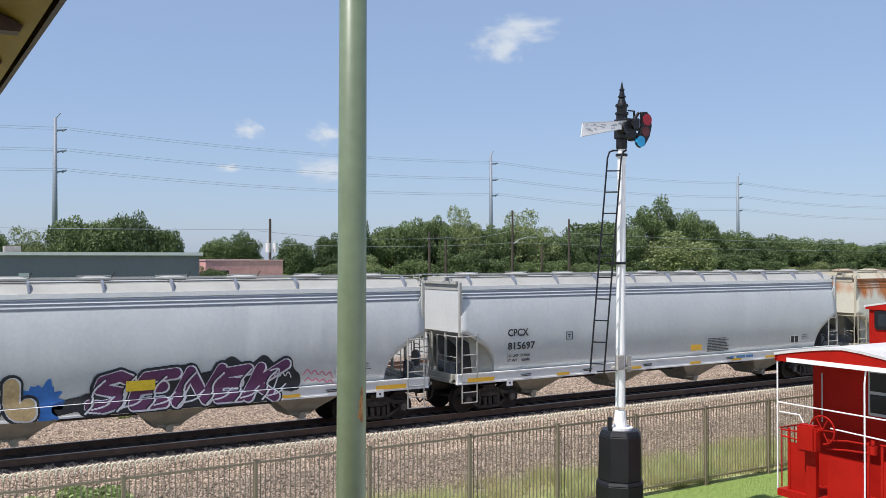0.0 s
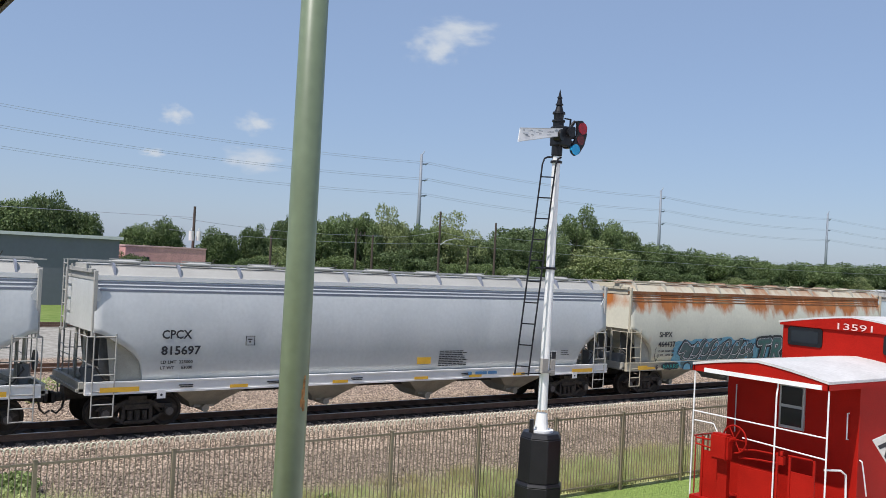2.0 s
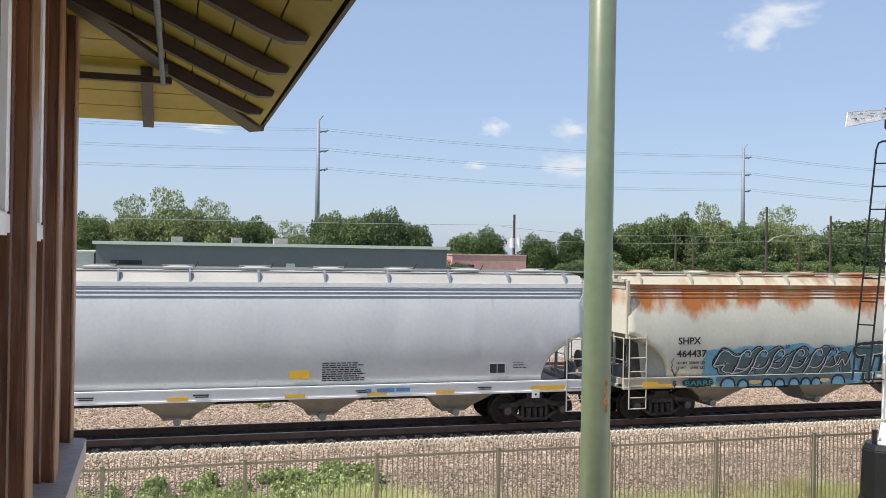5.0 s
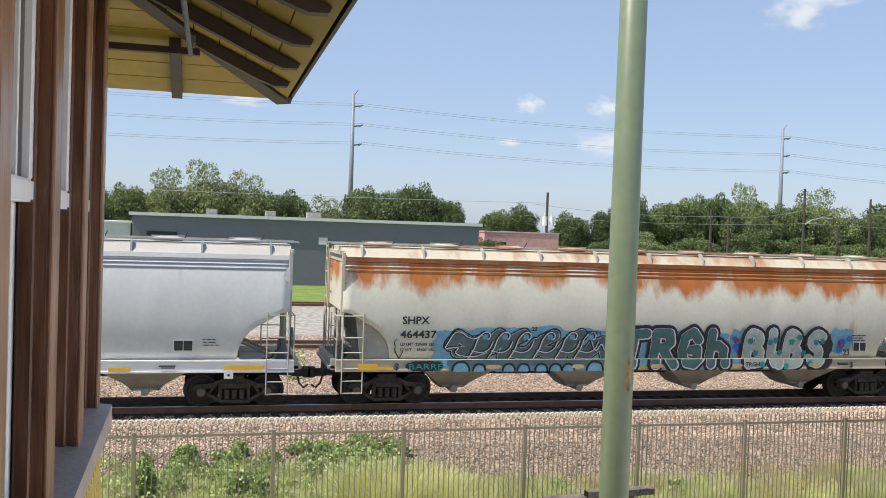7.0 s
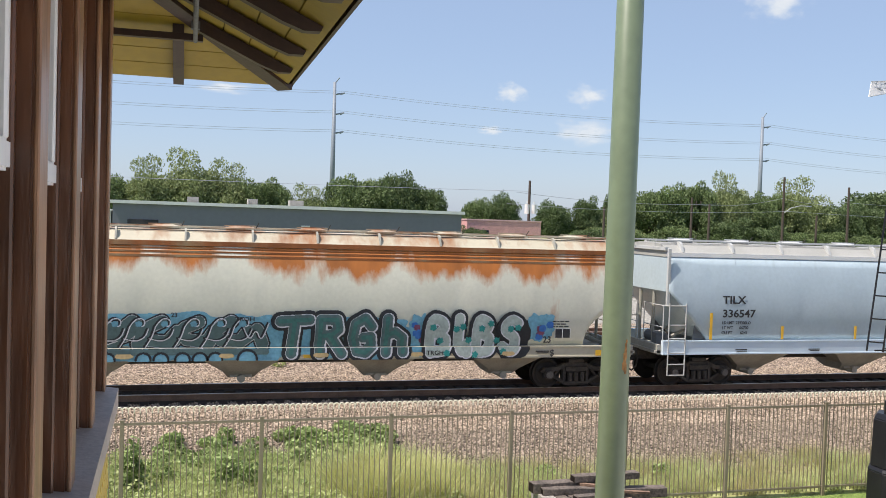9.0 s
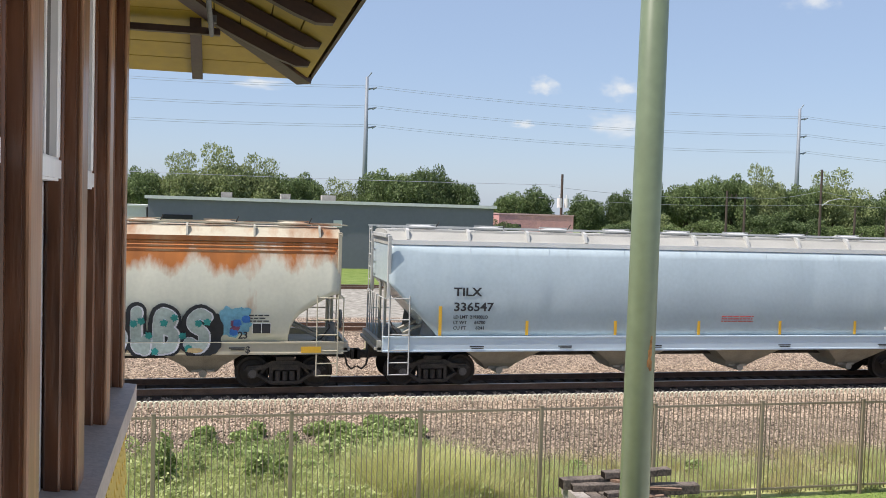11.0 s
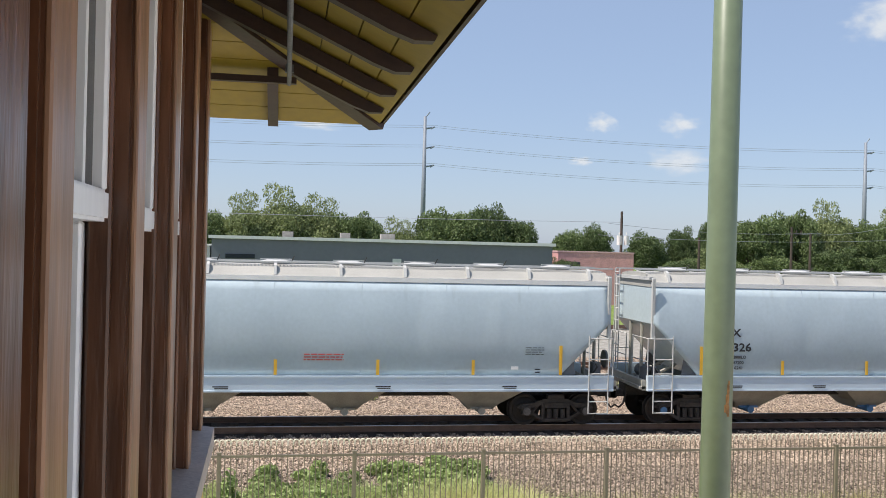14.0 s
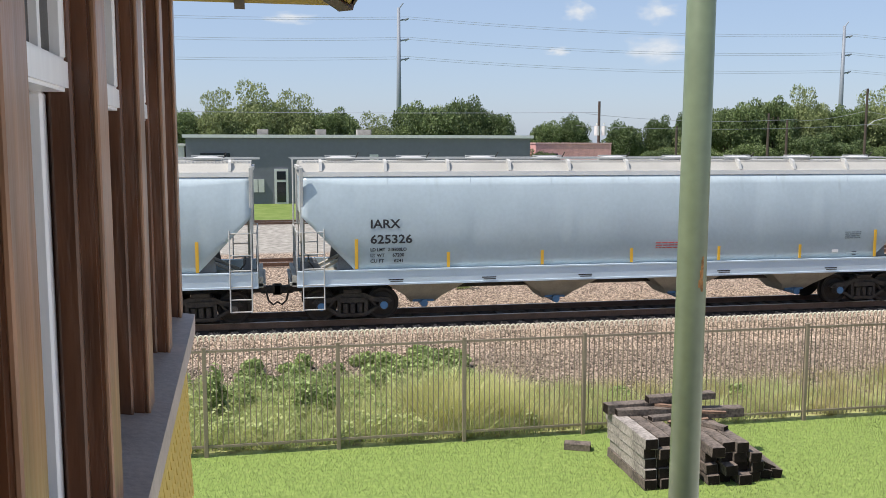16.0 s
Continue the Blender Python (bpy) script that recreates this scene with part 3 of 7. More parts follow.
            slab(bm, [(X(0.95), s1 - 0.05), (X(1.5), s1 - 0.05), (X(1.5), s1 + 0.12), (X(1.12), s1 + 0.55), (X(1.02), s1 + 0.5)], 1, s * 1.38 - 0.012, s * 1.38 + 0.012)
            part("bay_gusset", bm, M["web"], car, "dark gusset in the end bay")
        if not blue:
            bm = bmesh.new()
            slab(bm, [(X(0.04), 4.0), (X(0.20), 3.72), (X(0.04), 3.42)], 1, -1.47, -1.44)
            part("gusset", bm, M[paint], car)
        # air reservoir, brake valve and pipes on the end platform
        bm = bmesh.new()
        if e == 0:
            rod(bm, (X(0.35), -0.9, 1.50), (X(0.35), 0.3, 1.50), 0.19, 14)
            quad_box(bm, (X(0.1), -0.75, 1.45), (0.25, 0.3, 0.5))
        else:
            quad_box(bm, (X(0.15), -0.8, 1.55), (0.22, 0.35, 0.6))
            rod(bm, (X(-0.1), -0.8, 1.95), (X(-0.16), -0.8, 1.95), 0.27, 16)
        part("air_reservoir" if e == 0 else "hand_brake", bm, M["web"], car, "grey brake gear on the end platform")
        bm = bmesh.new()
        polyrod(bm, [(X(0.9), -1.1, 1.3), (X(0.45), -1.15, 1.42), (X(0.2), -1.15, 1.75), (X(0.2), -0.7, 1.9)], 0.025)
        part("brake_pipe", bm, M["truck"], car)
        # braces of the slope sheet
        for y in (-0.45, 0.45):
            bm = bmesh.new()
            rod(bm, (X(0.08), y, 1.2), (X(0.08), y, 3.1), 0.05, 6)
            rod(bm, (X(0.15), y, 1.25), (X(1.2), y, 1.75), 0.05, 6)
            part("brace", bm, M["hopper"], car)
        # side ladder with rungs and stirrup
        for s in (-1, 1):
            bm = bmesh.new()
            for dx in (0.02, 0.60):
                rod(bm, (X(dx), s * 1.58, 0.45), (X(dx), s * 1.58, 2.70), 0.02, 6)
            for z in (0.46, 0.80, 1.15, 1.60, 2.02, 2.62):
                rod(bm, (X(0.02), s * 1.58, z), (X(0.60), s * 1.58, z), 0.018, 6)
            part("side_ladder", bm, hmat, car, "white steel ladder")
            bm = bmesh.new()
            polyrod(bm, [(X(0.02), s * 1.56, 2.62), (X(-0.14), s * 1.5, 2.62), (X(-0.14), s * 0.25, 2.62), (X(-0.14), s * 0.25, 1.2)], 0.018)
            rod(bm, (X(-0.14), s * 1.5, 1.2), (X(-0.14), s * 1.5, 2.62), 0.018, 6)
            rod(bm, (X(-0.14), s * 1.5, 1.95), (X(-0.14), s * 0.25, 1.95), 0.016, 6)
            part("end_handrail", bm, hmat, car, "handrail across the end platform")
            if e == 1 or s == -1:
                continue
            bm = bmesh.new()
            for y in (0.95, 1.35):
                rod(bm, (X(-0.14), s * y, 0.6), (X(-0.14), s * y, 4.62), 0.02, 6)
            for k in range(11):
                rod(bm, (X(-0.14), s * 0.95, 0.65 + k * 0.385), (X(-0.14), s * 1.35, 0.65 + k * 0.385), 0.018, 6)
            part("end_ladder", bm, hmat, car, "white steel ladder")
        bm = bmesh.new()
        quad_box(bm, (X(-0.45), 0, 0.82), (0.5, 0.22, 0.22))
        quad_box(bm, (X(-0.66), 0.02, 0.82), (0.24, 0.34, 0.30))
        soften(bm, 0.03)
        pts = [(X(-0.35), -0.35, 0.85), (X(-0.42), -0.35, 0.55), (X(-0.55), -0.33, 0.42), (X(-0.68), -0.3, 0.5)]
        polyrod(bm, pts, 0.03)
        part("coupler", bm, M["truck"], car, "black coupler with air hose")
    # hoppers
    hx = (3.55, 7.6, 11.6, 15.6) if L > 19 else (3.5, 7.5, 11.4, 15.3)
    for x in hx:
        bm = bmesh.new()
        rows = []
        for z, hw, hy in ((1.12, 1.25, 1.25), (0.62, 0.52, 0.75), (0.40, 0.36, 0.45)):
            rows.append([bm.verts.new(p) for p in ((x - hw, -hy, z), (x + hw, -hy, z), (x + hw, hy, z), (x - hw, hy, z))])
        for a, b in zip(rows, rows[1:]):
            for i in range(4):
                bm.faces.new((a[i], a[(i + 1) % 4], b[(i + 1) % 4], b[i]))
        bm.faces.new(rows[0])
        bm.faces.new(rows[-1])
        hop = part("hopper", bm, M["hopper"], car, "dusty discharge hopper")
        bm = bmesh.new()
        rod(bm, (x, -0.75, 0.40), (x, 0.75, 0.40), 0.11, 10)
        quad_box(bm, (x, 0, 0.46), (0.62, 1.2, 0.06))
        part("outlet_gate", bm, M["blue_hub"] if marks.get("blue") else M["hopper"], hop)
    # trucks
    for cx in (1.42, L - 1.42):
        truck = part("truck", truck_bm(cx), M["truck"], car, "black cast truck frame")
        for dx in (-0.89, 0.89):
            ws = shared("wheelset", WHEEL, truck, pose(cx + dx, 0, 0.46))
            WHEELSETS.append((ws, cx + dx))
            bm = bmesh.new()
            rod(bm, (cx + dx, -1.13, 0.46), (cx + dx, -1.20, 0.46), 0.11, 12)
            part("bearing_cap", bm, M["blue_hub"] if marks.get("blue") else M["cap"], truck, "greasy grey bearing cap" if not marks.get("blue") else "blue bearing cap")
    # lettering and markers, on the near side
    def on_side(x, z):
        return Matrix.Translation((x, -max(side_y(z), side_y(z + 0.18), side_y(z + 0.36)) - 0.010, z)) @ pose(0, 0, 0, 90)
    for text, x, z, size, width in marks.get("text", ()):
        words(text, size, M["letter"], car, on_side(x, z), "lettering", width=width)
    for x, z, w, h, m in marks.get("bars", ()):
        bm = bmesh.new()
        quad_box(bm, (x + w / 2, -max(side_y(z), side_y(z + h / 2), side_y(z + h)) - (0.016 if m == "white" else 0.008), z + h / 2), (w, 0.012, h))
        part("marker" if m == "yellow" else "lettering_bar", bm, M[m], car)
    return car


WHEELSETS = []


def truck_bm(cx):
    bm = bmesh.new()
    for s in (-1, 1):
        arch = [(-1.15, 0.55), (-1.02, 0.66), (-0.6, 0.69), (-0.35, 0.80), (0.35, 0.80), (0.6, 0.69), (1.02, 0.66), (1.15, 0.55), (1.05, 0.50), (0.6, 0.56), (0.35, 0.66), (-0.35, 0.66), (-0.6, 0.56), (-1.05, 0.50)]
        tie = [(-1.0, 0.41), (-0.72, 0.44), (-0.36, 0.23), (0.36, 0.23), (0.72, 0.44), (1.0, 0.41), (1.0, 0.33), (0.72, 0.35), (0.36, 0.13), (-0.36, 0.13), (-0.72, 0.35), (-1.0, 0.33)]
        slab(bm, [(cx + x, z) for x, z in arch], 1, s * 1.00 - 0.08, s * 1.00 + 0.08)
        slab(bm, [(cx + x, z) for x, z in tie], 1, s * 1.00 - 0.075, s * 1.00 + 0.075)
        for k in (-0.38, 0.38):
            quad_box(bm, (cx + k, s * 1.0, 0.45), (0.09, 0.17, 0.58))
        for k in (-0.2, 0.0, 0.2):
            rod(bm, (cx + k, s * 1.10, 0.26), (cx + k, s * 1.10, 0.52), 0.075, 8)
        quad_box(bm, (cx, s * 0.78, 0.42), (0.78, 0.04, 0.56))
        quad_box(bm, (cx, s * 1.06, 0.62), (0.7, 0.12, 0.14))
        quad_box(bm, (cx, s * 1.06, 0.21), (0.72, 0.14, 0.06))
        for k in (-0.89, 0.89):
            quad_box(bm, (cx + k, s * 1.03, 0.50), (0.26, 0.2, 0.24))
            rod(bm, (cx + k, s * 1.08, 0.46), (cx + k, s * 1.16, 0.46), 0.145, 14)
        for k in (-1, 1):
            rod(bm, (cx + k * 0.42, s * 1.0, 0.72), (cx + k * 0.70, s * 1.0, 0.40), 0.045, 6)
        quad_box(bm, (cx, s * 1.0, 0.86), (0.5, 0.2, 0.10))
    quad_box(bm, (cx, 0, 0.62), (0.45, 2.0, 0.3))
    return bm


def wheel_mesh():
    bm = bmesh.new()
    half = [(0.92, 0.085), (0.92, 0.14), (0.86, 0.15), (0.835, 0.34), (0.86, 0.38), (0.86, 0.45), (0.72, 0.46), (0.71, 0.487), (0.68, 0.487), (0.68, 0.20), (0.62, 0.085)]
    lathe(bm, [(1.0, 0.085)] + half + [(-y, r) for y, r in reversed(half)] + [(-1.0, 0.085)])
    return mesh_of("wheelset", bm, M["wheel"])


WHEEL = wheel_mesh()


def tiny_lines(x, z, w, n, h, gap, m="letter", seed=1):
    """Rows of small unreadable print as thin bars."""
    rng, out = random.Random(seed), []
    for i in range(n):
        xx = x
        end = x + w * rng.uniform(0.75, 1.0)
        while xx < end:
            ww = rng.uniform(0.06, 0.2)
            out.append((xx, z - i * gap, min(ww, end - xx + 0.02), h, m))
            xx += ww + 0.03
    return out


def data_box(x, z):
    """Black stencil panel with white rules."""
    out = [(x, z, 0.50, 0.28, "letter")]
    for dx, dz, w, h in ((0.0, 0.0, 0.50, 0.012), (0.0, 0.268, 0.50, 0.012), (0.0, 0.0, 0.012, 0.28), (0.24, 0.0, 0.012, 0.28), (0.488, 0.0, 0.012, 0.28), (0.04, 0.19, 0.14, 0.03), (0.28, 0.19, 0.16, 0.03), (0.04, 0.11, 0.15, 0.03), (0.28, 0.06, 0.12, 0.03)):
        out.append((x + dx, z + dz, w, h, "white"))
    return out


def grey_marks():
    bars = [(10.55, 1.62, 0.55, 0.22, "yellow")] + tiny_lines(11.45, 2.02, 1.25, 9, 0.028, 0.062)
    bars += data_box(16.35, 1.66) + [(4.35, 2.34, 0.28, 0.015, "letter"), (4.35, 2.60, 0.28, 0.015, "letter"), (4.35, 2.34, 0.015, 0.27, "letter"), (4.62, 2.34, 0.015, 0.27, "letter"), (4.42, 2.50, 0.13, 0.03, "letter"), (4.46, 2.42, 0.05, 0.05, "letter")]
    bars += tiny_lines(17.1, 1.95, 0.42, 3, 0.02, 0.08, seed=4)
    return bars


CARS = {}
CARS["prev"] = (-4.15, hopper_car("grey covered hopper wagon with purple and blue graffiti", 19.4, "grey", {"bars": data_box(16.35, 1.66) + tiny_lines(17.1, 1.95, 0.42, 3, 0.02, 0.08, seed=4)}))
CARS["cp"] = (16.65, hopper_car("grey covered hopper wagon with black lettering CPCX 815697", 19.4, "grey", {"text": [("CPCX", 1.84, 2.56, 0.34, 0.86), ("815697", 1.84, 2.11, 0.34, 1.14), ("LD LMT  223000", 1.84, 1.86, 0.12, 0.92), ("LT WT     63000", 1.84, 1.70, 0.12, 0.92)], "bars": grey_marks()}))
CARS["sh"] = (37.50, hopper_car("rust-streaked cream covered hopper wagon with teal graffiti, SHPX 464437", 18.95, "cream", {"text": [("SHPX", 1.70, 2.42, 0.30, 0.80), ("464437", 1.66, 2.02, 0.30, 1.06), ("LD LMT  220600  LBS", 1.66, 1.80, 0.11, 1.0), ("LT WT     65400  LBS", 1.66, 1.64, 0.11, 1.0)], "bars": data_box(16.6, 1.64) + tiny_lines(16.2, 2.12, 0.95, 3, 0.03, 0.08, seed=9)}))
BLUE_BARS = [(1.45, 1.57, 0.09, 0.84, "yellow")] + [(x, 1.57, 0.085, 0.42, "yellow") for x in (4.07, 6.85, 9.6, 12.4, 15.1)] + [(17.65, 1.57, 0.09, 0.84, "yellow")] + [(16.25, 1.72, 0.21, 0.09, "white"), (16.95, 1.71, 0.16, 0.02, "letter"), (16.97, 1.62, 0.13, 0.02, "letter")]
for key, off, mark, number, wt, lim, blue_caps in (("ti", 57.85, "TILX", "336547", "LT WT      66700", "LD LMT  219300LO", False), ("ia", 78.35, "IARX", "625326", "LT WT      67200", "LD LMT  218800LO", True)):
    CARS[key] = (off, hopper_car(f"pale blue-grey covered hopper wagon lettered {mark} {number}", 19.15, "blue", {"blue": blue_caps, "text": [(mark, 1.88, 2.71, 0.34, 0.84), (number, 1.88, 2.28, 0.34, 1.18), (lim, 1.88, 2.06, 0.13, 1.02), (wt, 1.88, 1.90, 0.13, 0.95), ("CU FT       6241", 1.88, 1.74, 0.13, 0.92)], "bars": BLUE_BARS + tiny_lines(10.4, 2.12, 1.2, 3, 0.03, 0.075, "letter_red", 5) + tiny_lines(16.65, 2.34, 0.58, 4, 0.016, 0.062, seed=6)}))


# ---- hoop-top fence ----
FENCE_Y = 16.5


def build_fence():
    fence = thing("fence", pose(0, FENCE_Y, 0), "bronze steel picket fence with hooped tops, beside the track", "fence", kind="structure")
    pitch, x0 = 2.44, 3.97
    post = bmesh.new()
    quad_box(post, (0, 0, 1.02), (0.075, 0.075, 2.08))
    quad_box(post, (0, 0, 2.07), (0.09, 0.09, 0.025))
    soften(post, 0.006)
    post = mesh_of("post", post, M["fence"])
    rail = bmesh.new()
    quad_box(rail, (pitch / 2, 0, 0), (pitch - 0.07, 0.035, 0.045))
    rail = mesh_of("fence_rail", rail, M["fence"])
    step = pitch / 24
    w = step / 2
    picket = bmesh.new()
    quad_box(picket, (-w, 0, 1.19), (0.016, 0.016, 2.14))
    picket = mesh_of("picket", picket, M["fence"])
    # only the bend is a cream piece, standing in for its sunlit top
    hoop = bmesh.new()
    polyrod(hoop, [(-w, 0, 2.19), (-w, 0, 2.24)] + [(-w * math.cos(a), 0, 2.24 + 0.06 * math.sin(a)) for a in (0.6, 1.1, 1.57, 2.04, 2.54)] + [(w, 0, 2.24), (w, 0, 2.19)], 0.0125, 5)
    hoop = mesh_of("hoop", hoop, M["hoop"])
    n = 0
    far = bmesh.new()
    for k in range(-8, 14):
        x = x0 + k * pitch
        near = -3 <= k <= 8
        shared("post", post, fence, pose(x, 0, 0))
        for z in (2.0, 0.2):
            shared("fence_rail", rail, fence, pose(x, 0, z))
        for i in range(24):
            xx = x + (i + 0.5) * step
            if near:
                shared("picket", picket, fence, pose(xx, 0, 0))
                shared("hoop", hoop, fence, pose(xx, 0, 0))
            else:
                for s in (-w,):
                    quad_box(far, (xx + s, 0, 1.15), (0.016, 0.016, 2.06))
    tagged(part("far_pickets", far, M["fence"], fence), kind="stuff")
    return fence


build_fence()


# ---- tower: upper wall with sashes, sill, shingled skirt, eaves ----
def build_tower():
    wall = thing("wall_tower", Matrix.Translation((-0.2, 3.5, 0)) @ Matrix.Rotation(radians(1.4), 4, "Z") @ Matrix.Translation((0.2, -3.5, 0)), "brown-painted tower wall with white sash windows and yellow shingles", "wall", kind="structure")
    bm = bmesh.new()
    quad_box(bm, (-2.44, -0.8, 5.95), (4.0, 10.4, 2.3))
    part("wall_core", bm, M["brown"], wall)
    bm = bmesh.new()
    quad_box(bm, (-2.3, -0.8, 2.4), (4.2, 10.5, 4.8))
    part("lower_wall", bm, M["shingle"], wall)
    # sill
    bm = bmesh.new()
    slab(bm, [(-0.45, 4.82), (-0.13, 4.82), (-0.13, 4.915), (-0.45, 4.96)], 1, -6.1, 4.46)
    part("window_sill", bm, M["sill_w"], wall, "weathered grey-brown sill board")
    fins = [(4.32, 0.13), (3.52, 0.15), (2.62, 0.16), (1.73, 0.16), (0.86, 0.17), (0.60, 0.14), (-0.15, 0.16), (-0.95, 0.16), (-1.75, 0.16)]
    for y, w in fins:
        bm = bmesh.new()
        quad_box(bm, (-0.29, y + w / 2, 5.97), (0.18, w, 2.2))
        soften(bm, 0.008, 2)
        m = part("mullion", bm, M["brown"], wall, "glossy brown mullion board")
        # added thin overlay; where tan, its colour carries the outer face's sky light
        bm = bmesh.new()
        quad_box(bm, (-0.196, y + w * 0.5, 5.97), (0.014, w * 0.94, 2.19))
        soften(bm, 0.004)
        part("edge_board", bm, M["brown"] if y == 0.60 else M["tan"], m, "" if y == 0.60 else "outer edge with sky light put into its tan colour")
        bm = bmesh.new()
        quad_box(bm, (-0.265, y - 0.012, 5.97), (0.05, 0.03, 2.19))
        soften(bm, 0.006)
        part("stop_bead", bm, M["brown"], m)
    for (far, _), (prev, w) in zip(fins, fins[1:]):
        near = prev + w
        if far - near < 0.3:
            continue
        zb = 5.95 - 0.0135 * far
        mid = (far + near) / 2
        for y in (far - 0.03, near + 0.03):
            bm = bmesh.new()
            quad_box(bm, (-0.29, y, zb + 0.62), (0.08, 0.055, 1.1))
            soften(bm, 0.006)
            part("sash_stile", bm, M["sash"], wall, "white-painted sash stile")
        bm = bmesh.new()
        quad_box(bm, (-0.288, mid, zb + 0.036), (0.084, far - near - 0.01, 0.072))
        soften(bm, 0.008, 2)
        part("sash_rail", bm, M["sash"], wall, "white-painted bottom rail")
        bm = bmesh.new()
        quad_box(bm, (-0.272, far - 0.24, zb + 0.62), (0.022, 0.028, 1.1))
        part("muntin", bm, M["sash"], wall)
        bm = bmesh.new()
        quad_box(bm, (-0.280, mid, zb + 0.6), (0.006, far - near - 0.06, 1.1))
        part("pane", bm, M["glass"] if far < 1.0 else M["sash_glass"], wall)
        for y in (far - 0.028, near + 0.028):
            bm = bmesh.new()
            quad_box(bm, (-0.318, y, (4.9 + zb) / 2), (0.04, 0.05, zb - 4.9))
            soften(bm, 0.006)
            part("lower_stile", bm, M["sash"], wall, "white-painted lower sash stile")
        bm = bmesh.new()
        quad_box(bm, (-0.333, mid, 5.42), (0.006, far - near - 0.1, 1.0))
        part("pane", bm, M["sash_glass"], wall)
    bm = bmesh.new()
    quad_box(bm, (-0.32, 0.80, 5.97), (0.14, 0.2, 2.2))
    part("pier_board", bm, M["brown"], wall)
    # fish-scale shingles on the skirt
    bm = bmesh.new()
    slab(bm, [(-0.05, 0.0), (0.05, 0.0), (0.05, 0.06), (0.025, 0.10), (-0.025, 0.10), (-0.05, 0.06)], 0, 0, 0.014)
    for v in bm.verts:
        v.co.z *= -1.5
    sh = mesh_of("shingle", bm, M["shingle"])
    n = 0
    for r in range(14):
        for c in range(21):
            if n < 300:
                shared("shingle", sh, wall, Matrix.Translation((-0.2 + 0.002 * r, 4.38 - 0.105 * c - (0.05 if r % 2 else 0), 4.80 - 0.115 * r)) @ pose(0, 0, 0, 0, -6))
                n += 1
    return wall


def build_eaves():
    roof = thing("roof_eaves", pose(0, 0, 0), "overhanging hip roof eaves with yellow boards and brown rafters", "roof", kind="structure")
    ex, ey, ez, rise = 0.755, 5.17, 6.615, 0.47
    wx, wy = -0.24, 4.2

    def z_side(x):
        return ez + (ex - x) * rise

    def z_end(y):
        return ez + (ey - y) * rise
    # roof deck above, a hip
    bm = bmesh.new()
    inner = 4.5
    a = [bm.verts.new(p) for p in ((ex, -7, ez + 0.06), (ex, ey, ez + 0.06), (-5, ey, ez + 0.06), (ex - inner, ey - inner, z_side(ex - inner) + 0.06), (ex - inner, -7, z_side(ex - inner) + 0.06), (-5, ey - inner, z_end(ey - inner) + 0.06))]
    bm.faces.new((a[0], a[1], a[3], a[4]))
    bm.faces.new((a[1], a[2], a[5], a[3]))
    g = bmesh.ops.extrude_face_region(bm, geom=list(bm.faces))
    bmesh.ops.translate(bm, verts=[v for v in g["geom"] if isinstance(v, bmesh.types.BMVert)], vec=(0, 0, 0.08))
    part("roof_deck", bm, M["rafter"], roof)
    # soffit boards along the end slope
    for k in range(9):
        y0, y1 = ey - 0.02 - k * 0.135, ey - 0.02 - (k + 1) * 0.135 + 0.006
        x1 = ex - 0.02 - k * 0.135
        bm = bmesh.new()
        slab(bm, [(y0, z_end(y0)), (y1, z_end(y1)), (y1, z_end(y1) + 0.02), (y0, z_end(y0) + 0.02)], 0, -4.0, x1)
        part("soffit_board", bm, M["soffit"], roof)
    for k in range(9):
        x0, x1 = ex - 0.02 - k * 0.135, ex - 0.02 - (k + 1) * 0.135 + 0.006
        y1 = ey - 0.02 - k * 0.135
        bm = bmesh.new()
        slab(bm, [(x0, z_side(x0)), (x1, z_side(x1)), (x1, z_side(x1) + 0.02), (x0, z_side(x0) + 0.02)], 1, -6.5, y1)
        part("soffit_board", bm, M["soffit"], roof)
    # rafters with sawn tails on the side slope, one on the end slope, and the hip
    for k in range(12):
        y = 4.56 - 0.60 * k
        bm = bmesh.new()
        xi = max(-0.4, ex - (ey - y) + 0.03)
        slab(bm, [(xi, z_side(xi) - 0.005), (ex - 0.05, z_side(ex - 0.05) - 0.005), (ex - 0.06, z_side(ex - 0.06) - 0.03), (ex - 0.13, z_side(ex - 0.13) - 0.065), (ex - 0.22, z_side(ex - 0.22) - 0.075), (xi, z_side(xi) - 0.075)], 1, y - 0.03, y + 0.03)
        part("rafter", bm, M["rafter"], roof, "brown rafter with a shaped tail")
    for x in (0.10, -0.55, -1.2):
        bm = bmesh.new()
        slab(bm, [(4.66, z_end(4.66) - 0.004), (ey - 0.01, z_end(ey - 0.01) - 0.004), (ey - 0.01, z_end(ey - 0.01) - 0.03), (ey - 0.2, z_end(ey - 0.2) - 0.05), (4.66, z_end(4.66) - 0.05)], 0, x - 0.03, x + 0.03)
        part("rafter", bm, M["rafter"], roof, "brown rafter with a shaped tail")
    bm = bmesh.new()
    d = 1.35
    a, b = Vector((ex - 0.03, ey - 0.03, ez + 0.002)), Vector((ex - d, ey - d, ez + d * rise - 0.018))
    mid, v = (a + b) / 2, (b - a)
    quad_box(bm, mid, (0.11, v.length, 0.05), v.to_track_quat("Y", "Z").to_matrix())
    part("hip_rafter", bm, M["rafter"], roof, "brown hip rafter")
    # fascia drip edge
    bm = bmesh.new()
    quad_box(bm, (ex + 0.008, (ey - 6.5) / 2, ez + 0.045), (0.016, ey + 6.5, 0.06))
    quad_box(bm, ((ex - 4.5) / 2, ey + 0.008, ez + 0.045), (ex + 4.5, 0.016, 0.05))
    part("drip_edge", bm, M["rafter"], roof)
    # conduit and pipe below the eaves
    bm = bmesh.new()
